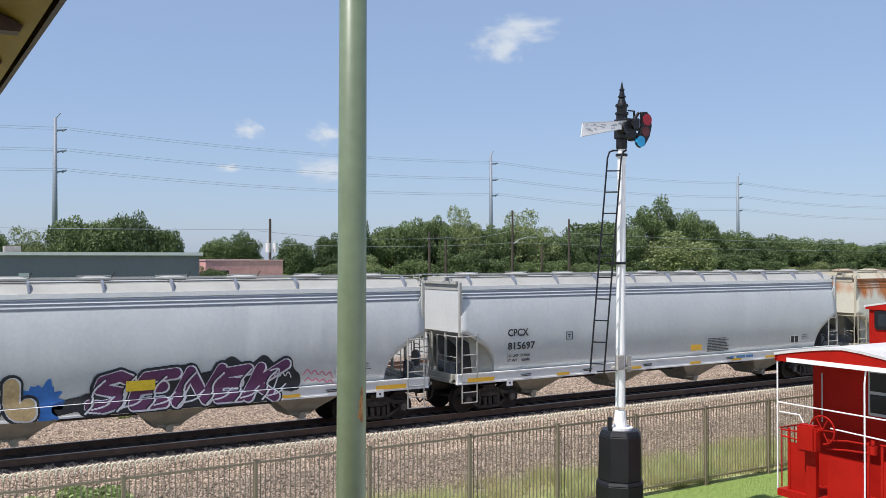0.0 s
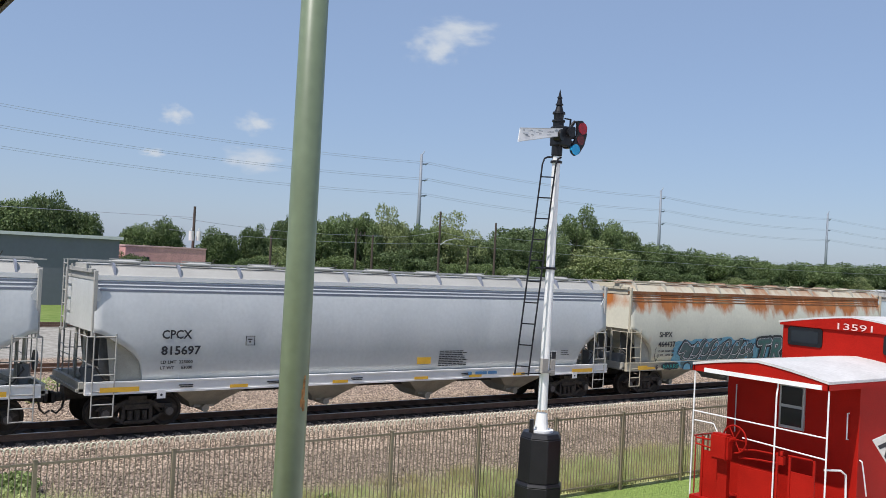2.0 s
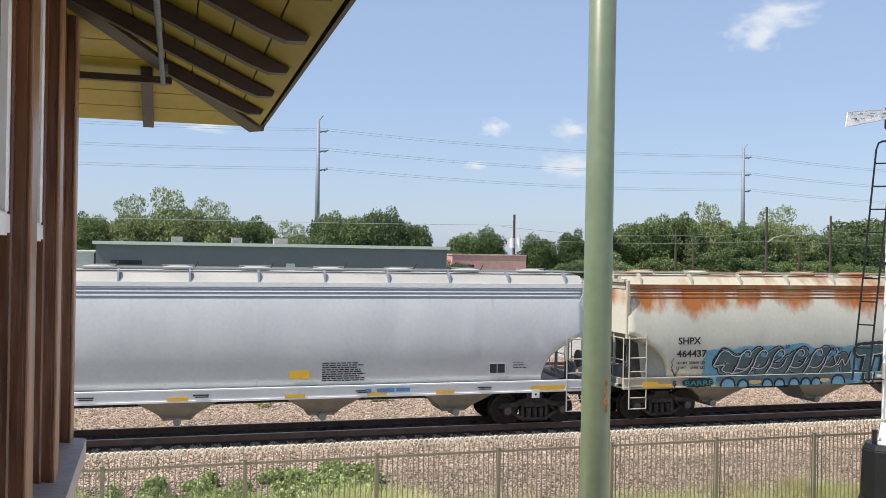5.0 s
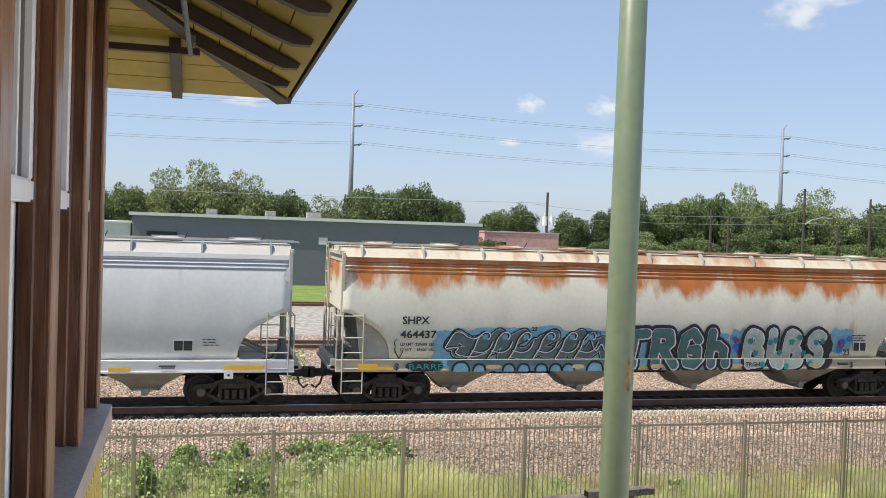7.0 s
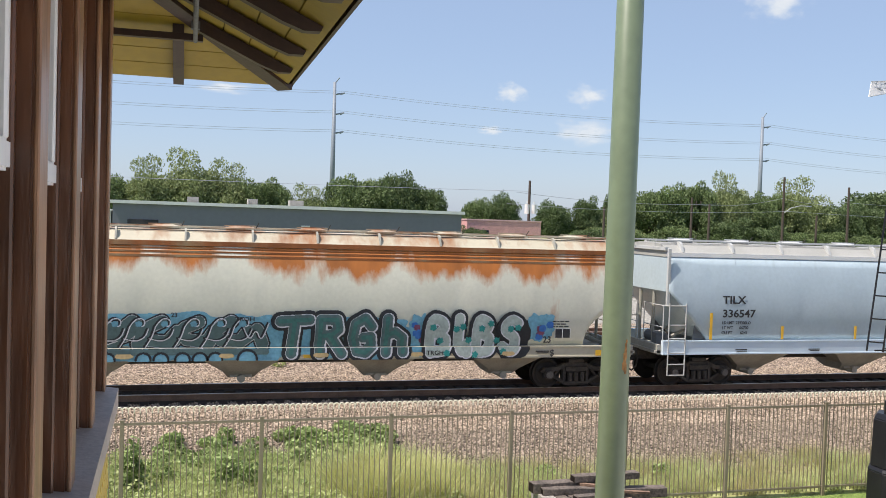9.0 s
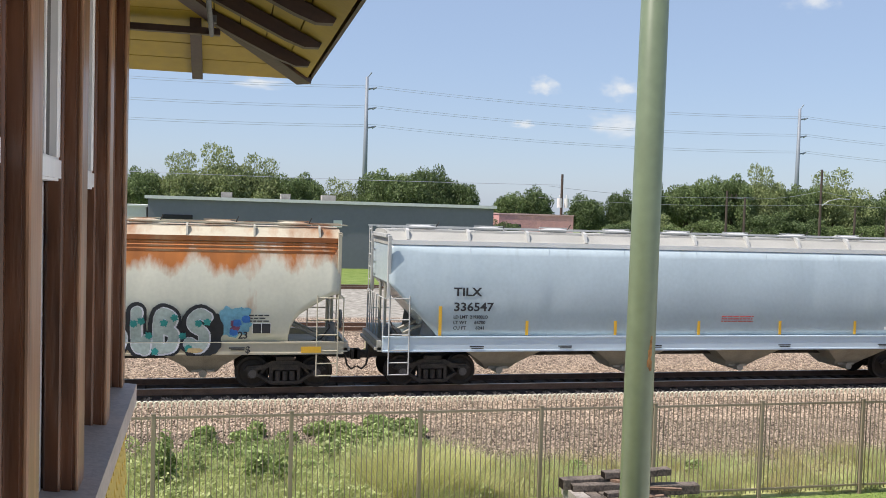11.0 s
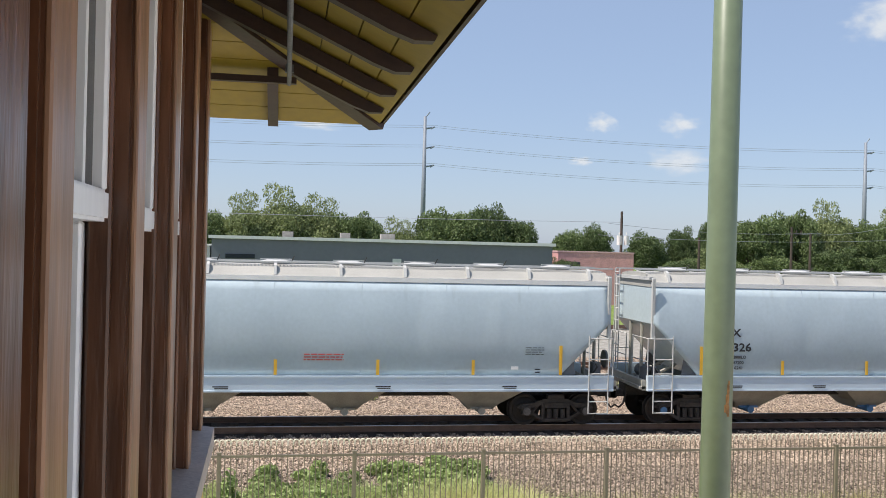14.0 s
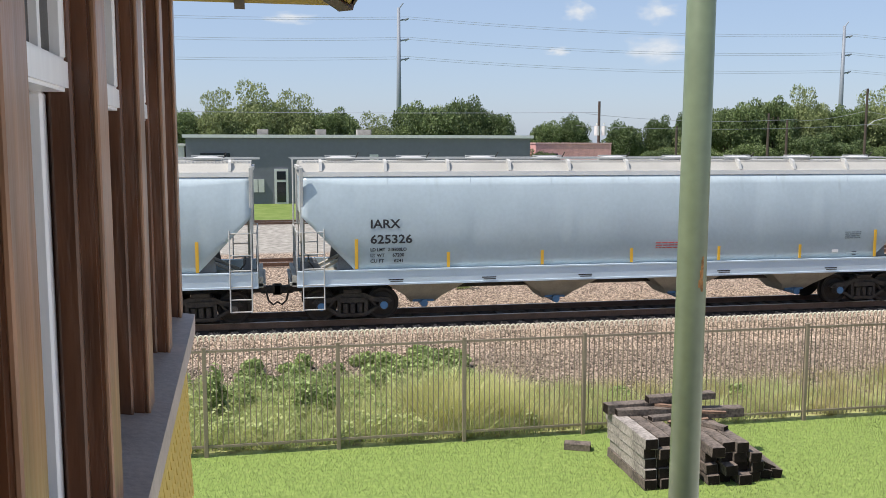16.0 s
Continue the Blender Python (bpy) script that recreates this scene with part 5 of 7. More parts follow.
def build_caboose():
    c = thing("caboose", pose(0.42, 0, 0.04), "bright red caboose with white roof, cupola and end platform, number 13591", "railway caboose")
    y0, y1, xe, xw, xc, xz, xr = 9.02, 11.93, 15.32, 16.50, 18.86, 21.8, 28.0
    bm = bmesh.new()
    quad_box(bm, ((xw + xr) / 2, 10.475, 2.5), (xr - xw, y1 - y0, 2.82))
    soften(bm, 0.02)
    part("body", bm, M["red"], c, "red steel caboose body")
    bm = bmesh.new()
    prof = roof_profile(1.53, 3.97, 4.19)
    slab(bm, prof + [(p[0], p[1] - 0.05) for p in reversed(prof)], 0, xe - 0.02, xc)
    part("roof", bm, M["cab_roof"], c, "white painted curved roof")
    bm = bmesh.new()
    slab(bm, prof + [(p[0], p[1] - 0.05) for p in reversed(prof)], 0, xz, xr + 0.9)
    part("roof", bm, M["cab_roof"], c, "white painted curved roof")
    bm = bmesh.new()
    low = roof_profile(1.51, 3.915, 4.135)
    slab(bm, low + [(12.0, 3.80), (8.95, 3.80)], 0, xe, xe + 0.05)
    quad_box(bm, ((xe + xc) / 2, y0 - 0.06, 3.86), (xc - xe, 0.05, 0.10))
    quad_box(bm, ((xe + xc) / 2, y1 + 0.06, 3.86), (xc - xe, 0.05, 0.10))
    part("roof_edge", bm, M["red"], c)
    bm = bmesh.new()
    quad_box(bm, (xe - 0.012, 10.40, 3.845), (0.02, 2.62, 0.085))
    part("white_board", bm, M["white"], c, "white strip below the canopy")
    # end wall with window
    bm = bmesh.new()
    quad_box(bm, (xw - 0.02, 10.475, 2.5), (0.05, y1 - y0 + 0.06, 2.75))
    part("end_wall", bm, M["red"], c)
    bm = bmesh.new()
    quad_box(bm, (xw - 0.06, 10.40, 3.24), (0.05, 0.56, 0.90))
    w = part("window", bm, M["galv"], c, "aluminium-framed end window")
    for z in (3.45, 3.03):
        bm = bmesh.new()
        quad_box(bm, (xw - 0.09, 10.40, z), (0.02, 0.46, 0.36))
        part("pane", bm, M["glass"], w)
    # platform, steps, railings
    bm = bmesh.new()
    quad_box(bm, (15.78, 10.475, 1.18), (1.0, 2.9, 0.14))
    part("platform", bm, M["red"], c)
    for y in (8.97, 11.97, 10.04):
        bm = bmesh.new()
        rod(bm, (xe + 0.03, y, 1.2), (xe + 0.03, y, 3.55), 0.016, 8)
        rod(bm, (xe + 0.03, y, 3.55), (xe + 0.03 + (0.06 if y == 10.04 else 0), y, 3.9), 0.016, 8)
        part("post", bm, M["white"], c, "white railing post")
    for pts in ([(xe + 0.03, 8.97, 2.94), (xe + 0.03, 11.97, 2.97)], [(xe + 0.03, 8.97, 2.55), (xe + 0.03, 10.75, 2.62)], [(xe + 0.03, 11.93, 2.78), (xe + 0.03, 11.45, 2.78), (xe + 0.03, 11.35, 2.62), (xe + 0.03, 11.2, 2.58)]):
        bm = bmesh.new()
        polyrod(bm, pts, 0.0145)
        part("handrail", bm, M["white"], c)
    for pts in ([(10.88, 2.37), (10.45, 2.43), (9.99, 2.44)], [(10.85, 2.21), (10.4, 2.26), (9.99, 2.28)], [(9.75, 2.47), (9.25, 2.48)], [(11.9, 2.42), (11.45, 2.44), (11.36, 2.36)], [(11.9, 2.30), (11.4, 2.26)]):
        bm = bmesh.new()
        polyrod(bm, [(xe + 0.06, y, z) for y, z in pts], 0.018)
        part("red_rail", bm, M["red"], c)
    for y in (11.72, 9.99, 9.72, 9.22):
        bm = bmesh.new()
        quad_box(bm, (xe + 0.07, y, 1.86), (0.03, 0.04, 1.24))
        part("gate_post", bm, M["red"], c)
    for ya, yb, zt in ((11.30, 11.72, 2.20), (9.99, 10.86, 2.06), (9.22, 9.72, 2.18)):
        bm = bmesh.new()
        quad_box(bm, (xe + 0.09, (ya + yb) / 2, (1.2 + zt) / 2), (0.03, yb - ya, zt - 1.2))
        part("gate_plate", bm, M["red"], c)
    bm = bmesh.new()
    quad_box(bm, (xe + 0.02, 9.86, 2.36), (0.08, 0.10, 0.16))
    rod(bm, (xe, 9.86, 2.46), (xe, 9.86, 2.54), 0.035, 8)
    part("gate_latch", bm, M["red"], c)
    for k in range(5):
        bm = bmesh.new()
        rod(bm, (15.45 + 0.2 * k, 11.95, 1.25), (15.45 + 0.2 * k, 11.95, 2.45), 0.016, 6)
        part("side_gate_bar", bm, M["dark_red"], c)
    bm = bmesh.new()
    rod(bm, (15.4, 11.95, 2.45), (16.25, 11.95, 2.45), 0.018, 6)
    part("side_gate", bm, M["dark_red"], c)
    bm = bmesh.new()
    polyrod(bm, [(xe + 0.05, 9.0, 2.36), (15.9, 9.0, 2.30), (16.08, 9.0, 2.2), (16.12, 9.0, 1.6)], 0.02)
    part("curved_rail", bm, M["white"], c)
    # hand brake
    bm = bmesh.new()
    quad_box(bm, (xe - 0.16, 11.10, 2.40), (0.22, 0.42, 0.52))
    soften(bm, 0.04, 2)
    quad_box(bm, (xe - 0.02, 11.12, 1.7), (0.10, 0.22, 1.0))
    part("brake_housing", bm, M["red"], c, "red hand brake housing")
    bm = bmesh.new()
    pts = [(xe - 0.02, 10.90 + 0.27 * math.cos(a), 2.57 + 0.27 * math.sin(a)) for a in [2 * math.pi * k / 20 for k in range(21)]]
    polyrod(bm, pts, 0.018)
    for k in range(6):
        a = 2 * math.pi * k / 6
        rod(bm, (xe - 0.02, 10.90, 2.57), (xe - 0.02, 10.90 + 0.27 * math.cos(a), 2.57 + 0.27 * math.sin(a)), 0.013, 5)
    rod(bm, (xe - 0.2, 10.90, 2.57), (xe, 10.90, 2.57), 0.04, 8)
    part("brake_wheel", bm, M["red"], c, "red spoked brake wheel")
    for pts in ([(xw - 0.04, 9.2, 3.30), (xw - 0.10, 9.2, 3.30), (xw - 0.10, 9.2, 2.80), (xw - 0.04, 9.2, 2.80)], [(16.52, y0 - 0.03, 2.44), (16.52, y0 - 0.08, 2.42), (16.62, y0 - 0.08, 2.1), (16.72, y0 - 0.08, 1.75)]):
        bm = bmesh.new()
        polyrod(bm, pts, 0.014)
        part("grab_iron", bm, M["white"], c, "white grab iron")
    bm = bmesh.new()
    rod(bm, (xw - 0.08, 11.72, 2.5), (xw - 0.08, 11.72, 3.5), 0.014, 6)
    part("grab_iron", bm, M["galv"], c)
    # cupola
    ya, yb = 8.86, 12.30
    bm = bmesh.new()
    quad_box(bm, ((xc + xz) / 2, 10.58, 4.06), (xz - xc, yb - ya, 1.44))
    soften(bm, 0.02)
    part("cupola", bm, M["red"], c, "red wide-vision cupola")
    bm = bmesh.new()
    n = 8
    prof = [(10.58 + 1.80 * (2 * i / n - 1), 4.81 + 0.24 * (1 - abs(2 * i / n - 1) ** 1.3)) for i in range(n + 1)]
    slab(bm, prof + [(p[0], p[1] - 0.04) for p in reversed(prof)], 0, xc - 0.05, xz + 0.08)
    part("cupola_roof", bm, M["cab_roof"], c, "white cupola roof")
    bm = bmesh.new()
    prof2 = [(10.58 + 1.77 * (2 * i / n - 1), 4.77 + 0.24 * (1 - abs(2 * i / n - 1) ** 1.3)) for i in range(n + 1)]
    slab(bm, prof2 + [(12.35, 4.72), (8.81, 4.72)], 0, xc - 0.045, xc)
    part("cupola_edge", bm, M["red"], c)
    for yy in (11.71, 9.44):
        bm = bmesh.new()
        pts = []
        for cy, cz, a0 in ((0.36, 0.14, 0), (-0.36, 0.14, 90), (-0.36, -0.14, 180), (0.36, -0.14, 270)):
            for da in (0, 30, 60, 90):
                a = radians(a0 + da)
                pts.append((yy + cy + 0.07 * math.cos(a), 4.49 + cz + 0.07 * math.sin(a)))
        slab(bm, pts, 0, xc - 0.03, xc + 0.02)
        w = part("window_gasket", bm, M["black"], c)
        bm = bmesh.new()
        quad_box(bm, (xc - 0.032, yy, 4.49), (0.012, 0.68, 0.28))
        part("pane", bm, M["glass"], w)
    words("13591", 0.2, M["cab_number"], c, Matrix.Translation((xc - 0.06, 10.98, 4.74)) @ pose(0, 0, 0, 90, 0, -90), "number", width=0.80)
    bm = bmesh.new()
    quad_box(bm, (20.15, ya - 0.01, 4.24), (1.12, 0.05, 0.74))
    w = part("window", bm, M["galv"], c, "aluminium-framed cupola window")
    for x in (19.88, 20.42):
        bm = bmesh.new()
        quad_box(bm, (x, ya - 0.04, 4.24), (0.48, 0.02, 0.62))
        part("pane", bm, M["glass"], w)
    words("13591", 0.2, M["cab_number"], c, Matrix.Translation((20.18, y0 - 0.012, 3.14)) @ pose(0, 0, 0, 90), "number", width=0.62)
    bm = bmesh.new()
    rod(bm, (19.36, 9.3, 4.95), (19.36, 9.3, 5.28), 0.03, 8)
    rod(bm, (19.36, 9.3, 5.28), (19.36, 9.3, 5.36), 0.045, 8)
    part("stack", bm, M["red"], c)
    bm = bmesh.new()
    rod(bm, (20.5, y0 - 0.003, 2.32), (20.5, y0 - 0.02, 2.32), 0.32, 24)
    part("emblem", bm, M["blue_hub"], c, "plain round blue emblem")
    for k in range(3):
        bm = bmesh.new()
        quad_box(bm, (20.9, y0 - 0.025, 2.52 - 0.12 * k), (0.45, 0.012, 0.05))
        part("emblem_bar", bm, M["white"], c)
    bm = bmesh.new()
    quad_box(bm, (22, y0 - 0.01, 1.5), (9, 0.012, 0.06))
    part("white_stripe", bm, M["white"], c)
    for x in (18.2, 25.8):
        bm = truck_bm(0)
        t = part("truck", bm, M["truck"], c, at=pose(x, 10.475, 0.25))
        for dx in (-0.89, 0.89):
            shared("wheelset", WHEEL, t, pose(dx, 0, 0.46))
    return c


build_caboose()
build_track(10.475, 0.29, 13.0, 40.0, "short display track under the caboose")


# ---- crossing signal with crossbuck and bell ----
def build_crossbuck():
    s = thing("crossing_signal", pose(10.1, 4.47, 0, 0, 0, -63.9), "white railroad crossing sign post with black bell", "crossing signal")
    bm = bmesh.new()
    rod(bm, (0, 0, 0), (0, 0, 4.1), 0.075, 18)
    part("mast", bm, M["white"], s, "white painted mast")
    bm = bmesh.new()
    rod(bm, (0, 0, 4.03), (0, 0, 4.34), 0.085, 16)
    rod(bm, (0, 0, 4.03), (0, 0, 4.12), 0.10, 16, 0.088)
    part("collar", bm, M["black"], s)
    bm = bmesh.new()
    g = bmesh.ops.create_uvsphere(bm, u_segments=20, v_segments=12, radius=0.205)
    bmesh.ops.transform(bm, matrix=Matrix.Translation((-0.03, 0.0, 4.55)) @ Matrix.Diagonal((0.98, 0.80, 1.18, 1)), verts=g["verts"])
    part("bell_hood", bm, M["black"], s, "grey dome of the crossing bell", smooth=True)
    bm = bmesh.new()
    lathe(bm, [(-0.175, 0.03), (-0.17, 0.07), (-0.15, 0.115), (-0.115, 0.15), (-0.07, 0.172), (-0.02, 0.182), (0.03, 0.182), (0.03, 0.16)], 32)
    bmesh.ops.transform(bm, matrix=Matrix.Translation((0.03, -0.04, 4.47)) @ Matrix.Rotation(radians(28), 4, "Z"), verts=bm.verts)
    part("bell", bm, M["black"], s, "glossy black crossing bell", smooth=True)
    for ang, text, off in ((64 / 56, "CROSSING", 0.0), (-1.02, "RAILROAD", 0.0)):
        rot = Matrix.Rotation(radians(-56 * ang), 4, "Y")
        base = Matrix.Translation((-0.02, -0.12 - (0.025 if ang < 0 else 0), 3.60)) @ rot
        bm = bmesh.new()
        quad_box(bm, (0, 0, 0), (1.5, 0.018, 0.18))
        soften(bm, 0.004)
        b = part("crossbuck_board", bm, M["sign_white"], s, "white sign board with black letters", at=base)
        words(text, 0.2, M["letter"], b, Matrix.Translation((0, -0.011, -0.065)) @ pose(0, 0, 0, 90), "lettering", align="CENTER", width=1.36)
    bm = bmesh.new()
    quad_box(bm, (-0.02, -0.06, 3.5), (0.24, 0.12, 0.12))
    part("clamp", bm, M["gravel_dark"], s)
    return s


build_crossbuck()


# ---- stack of old timbers on the lawn ----
def build_timbers():
    rngt = random.Random(21)
    def beam(L, w, h, seed):
        bm = bmesh.new()
        quad_box(bm, (0, 0, 0), (w, L, h))
        bmesh.ops.subdivide_edges(bm, edges=[e for e in bm.edges if abs((e.verts[0].co - e.verts[1].co).y) > 1], cuts=4)
        soften(bm, 0.008)
        r = random.Random(seed)
        for v in bm.verts:
            v.co += Vector((r.uniform(-1, 1), 0, r.uniform(-1, 1))) * 0.006
        me = mesh_of("timber", bm, M["timber"])
        me.materials.append(M["timber_end"])
        for f in me.polygons:
            f.material_index = 1 if abs(f.normal.y) > 0.8 else 0
        return me
    shapes = [beam(L, w, h, i) for i, (L, w, h) in enumerate(((1.75, 0.23, 0.18), (1.68, 0.22, 0.17), (1.8, 0.24, 0.18), (1.35, 0.2, 0.12), (0.8, 0.16, 0.08)))]
    pale = []
    for me in shapes[:3]:
        q = me.copy()
        q.materials[0] = M["timber_pale"]
        pale.append(q)
    split = []
    for i, (L, w, h) in enumerate(((0.7, 0.09, 0.05), (0.45, 0.07, 0.04))):
        q = beam(L, w, h, 40 + i)
        q.materials[0] = M["splinter"]
        split.append(q)
    shapes += pale + split
    def lay(k, x, y, z, rz=0.0, rx=0.0, ry=0.0):
        ob = new("timber", shapes[k])
        ob.matrix_basis = pose(x, y, z, rx, ry, rz)
        tagged(ob, "weathered grey-black railway timber in a rough stack", "timber", "stack of old timbers")
    # left stack, timbers along y, four layers; right stack lower and looser
    for layer in range(5):
        for c in range(3):
            k = rngt.randrange(3)
            # the left column takes the paler copies above the bottom layer
            lay(k + 5 if c == 0 and layer != 0 else k, 6.52 + 0.245 * c + rngt.uniform(-0.02, 0.02), 14.32 + rngt.uniform(-0.08, 0.06), 0.09 + 0.178 * layer, rngt.uniform(-1.5, 1.5))
    for layer in range(4):
        for c in range(4 - (layer > 2)):
            lay(rngt.randrange(3), 7.68 + 0.25 * c + rngt.uniform(-0.03, 0.03), 14.34 + rngt.uniform(-0.15, 0.1), 0.09 + 0.178 * layer, rngt.uniform(-3, 3), 0, rngt.uniform(-4, 4))
    for c in range(2):
        lay(1, 8.75 + 0.22 * c, 14.38, 0.09, rngt.uniform(-8, -3), 0, 12)
        lay(1, 8.66 + 0.2 * c, 14.40, 0.28 - 0.1 * c, rngt.uniform(-8, -3), 0, 25)
    # loose pieces across the top
    for x, y, z, rz, k in ((7.16, 15.02, 0.975, 92, 0), (8.08, 14.98, 0.80, 88, 2), (7.1, 14.78, 0.95, 86, 3), (7.3, 14.45, 0.93, 96, 4), (8.0, 14.45, 0.76, 35, 4), (7.75, 14.98, 1.12, 93, 3), (7.5, 14.72, 1.03, 62, 8), (7.35, 14.3, 0.91, 120, 9), (8.2, 14.8, 0.86, 74, 8), (7.9, 14.55, 0.80, 100, 9)):
        lay(k, x, y, z, rz)
    shapes.append(beam(0.5, 0.22, 0.13, 60))
    lay(len(shapes) - 1, 6.0, 15.66, 0.065, 68)



build_timbers()


# ---- graffiti on two wagons: thick strokes with outline and fill ----
GLYPH = {
    "T": [[(0.05, 0.95), (0.95, 1.0)], [(0.5, 0.95), (0.45, 0.0)]],
    "L": [[(0.15, 1), (0.12, 0.05), (0.8, 0.0)], [(0.8, 0.0), (0.85, 0.25)]],
    "R": [[(0.1, 0), (0.1, 1), (0.7, 0.95), (0.8, 0.7), (0.55, 0.5), (0.2, 0.5)], [(0.45, 0.48), (0.9, 0.0)]],
    "G": [[(0.9, 0.8), (0.6, 1), (0.2, 0.85), (0.08, 0.45), (0.25, 0.08), (0.65, 0.02), (0.9, 0.2), (0.88, 0.45), (0.55, 0.45)]],
    "N": [[(0.1, 0), (0.15, 1), (0.8, 0.05), (0.9, 1)]],
    "B": [[(0.12, 0), (0.12, 1), (0.65, 0.95), (0.75, 0.75), (0.5, 0.55), (0.2, 0.55)], [(0.5, 0.53), (0.85, 0.4), (0.82, 0.1), (0.55, 0), (0.12, 0.02)]],
    "h": [[(0.14, 1.0), (0.12, 0.0)], [(0.16, 0.48), (0.48, 0.62), (0.80, 0.46), (0.86, 0.0)]],
    "C": [[(0.88, 0.8), (0.6, 1), (0.22, 0.85), (0.1, 0.5), (0.22, 0.12), (0.6, 0.0), (0.9, 0.15)]],
    "S": [[(0.85, 0.85), (0.55, 1), (0.2, 0.85), (0.22, 0.62), (0.75, 0.42), (0.8, 0.15), (0.5, 0.0), (0.12, 0.12)]],
    "E": [[(0.9, 0.95), (0.2, 0.9), (0.12, 0.5), (0.15, 0.05), (0.9, 0.05)], [(0.15, 0.5), (0.75, 0.52)]],
    "K": [[(0.15, 0), (0.2, 1)], [(0.95, 1.05), (0.25, 0.45), (0.95, -0.05)]],
    "W": [[(0.0, 0.9), (0.25, 0.1), (0.45, 0.75), (0.65, 0.05), (1.0, 1.0)]],
    "X": [[(0.0, 0.1), (0.5, 0.7), (1.0, 0.9)], [(0.1, 0.95), (0.55, 0.35), (1.0, 0.05)]],
}


def smooth_line(pts, times=2):
    for _ in range(times):
        out = [pts[0]]
        for a, b in zip(pts, pts[1:]):
            out += [(a[0] * 0.75 + b[0] * 0.25, a[1] * 0.75 + b[1] * 0.25), (a[0] * 0.25 + b[0] * 0.75, a[1] * 0.25 + b[1] * 0.75)]
        pts = out + [pts[-1]]
    return pts


CELL = 0.016


def cells_on_side(name, car, test, box, material, lift, label=""):
    """A coat of paint that follows the curved side and the sill below it."""
    x0, x1, z0, z1 = box
    xs = np.arange(x0, x1, CELL)
    zs = np.arange(z0, z1, CELL)
    X, Z = np.meshgrid(xs + CELL / 2, zs + CELL / 2, indexing="ij")
    on = test(X, Z)
    verts, faces = [], []
    for i, j in zip(*np.nonzero(on)):
        a, b = xs[i], xs[i] + CELL
        c, d = zs[j], zs[j] + CELL
        ya, yb = (-1.592, -1.592) if (c + d) / 2 < 1.40 else (-side_y(c), -side_y(d))
        k = len(verts)
        verts += [(a, ya - 0.012 - lift, c), (b, ya - 0.012 - lift, c), (b, yb - 0.012 - lift, d), (a, yb - 0.012 - lift, d)]
        faces.append((k, k + 1, k + 2, k + 3))
    me = bpy.data.meshes.new(name)
    me.from_pydata(verts, [], faces)
    me.materials.append(material)
    ob = new(name, me)
    ob.parent = car
    if label:
        tagged(ob, label)
    return ob


def spray(name, car, strokes, width, material, lift, label=""):
    pts = [p for s in strokes for p in s]
    r = width / 2
    box = (min(p[0] for p in pts) - r, max(p[0] for p in pts) + r, max(1.05, min(p[1] for p in pts) - r), max(p[1] for p in pts) + r)

    def test(X, Z):
        best = np.full(X.shape, 1e9)
        for s in strokes:
            for (ax, az), (bx, bz) in zip(s, s[1:]):
                dx, dz = bx - ax, bz - az
                t = np.clip(((X - ax) * dx + (Z - az) * dz) / (dx * dx + dz * dz + 1e-9), 0, 1)
                best = np.minimum(best, np.hypot(X - ax - t * dx, Z - az - t * dz))
        return best < r
    return cells_on_side(name, car, test, box, material, lift, label)


def blob(name, car, cx, cz, w, h, material, lift, seed, label="", rough=0.18):
    r = random.Random(seed)
    ph = [r.uniform(0, 6.28) for _ in range(3)]

    def test(X, Z):
        u, v = (X - cx) / (w / 2), (Z - cz) / (h / 2)
        a = np.arctan2(v, u)
        q = 1 + rough * (0.5 * np.sin(5 * a + ph[0]) + 0.5 * np.sin(9 * a + ph[1]) + 0.35 * np.sin(15 * a + ph[2]))
        return (np.abs(u) ** 2.6 + np.abs(v) ** 2.6) ** (1 / 2.6) < q
    k = 1 + rough
    return cells_on_side(name, car, test, (cx - w / 2 * k, cx + w / 2 * k, max(1.05, cz - h / 2 * k), cz + h / 2 * k), material, lift, label)


G = {}
for key, col in (("sky", (0.15, 0.37, 0.49)), ("teal", (0.05, 0.17, 0.155)), ("mint", (0.40, 0.47, 0.44)), ("greyteal", (0.085, 0.145, 0.15)), ("ink", (0.015, 0.018, 0.025)), ("navy", (0.03, 0.04, 0.09)), ("purple", (0.115, 0.03, 0.10)), ("lilac", (0.075, 0.03, 0.13)), ("chalk", (0.70, 0.70, 0.74)), ("blue", (0.03, 0.16, 0.50)), ("buff", (0.55, 0.40, 0.20)), ("aqua", (0.02, 0.27, 0.25)), ("pink", (0.62, 0.12, 0.22)), ("rose", (0.20, 0.06, 0.12))):
    G[key] = mat("spray_" + key, col, 0.55, var=0.22, scale=2.5, fine=12, bump=0)


def letters(car, cells, z0, h, out, fill, width, lift, slant=0.0, seed=1, jag=False, glow=None, rim=None, border=0.20, rim_w=0.06):
    """Fat letters, each with a black outline, a pale rim and a filled body; cells are (letter, x, width)."""
    r = random.Random(seed)
    for i, (ch, x0, w) in enumerate(cells):
        strokes = []
        for line in GLYPH[ch]:
            pts = [(x0 + width / 2 + (px + slant * pz + r.uniform(-0.03, 0.03)) * (w - width), z0 + pz * h + r.uniform(-0.03, 0.03)) for px, pz in line]
            strokes.append(pts if jag else smooth_line(pts))
        up = 0.0006 * i
        spray("graffiti_outline", car, strokes, width + border, out, lift + up)
        spray("graffiti_rim", car, [[(x + 0.018, z - 0.012) for x, z in line] for line in strokes], width + rim_w, rim or G["chalk"], lift + 0.004 + up)
        spray("graffiti_letter", car, strokes, width, fill, lift + 0.008 + up)
        if glow:
            spray("graffiti_glow", car, strokes, width * 0.42, glow, lift + 0.012 + up)


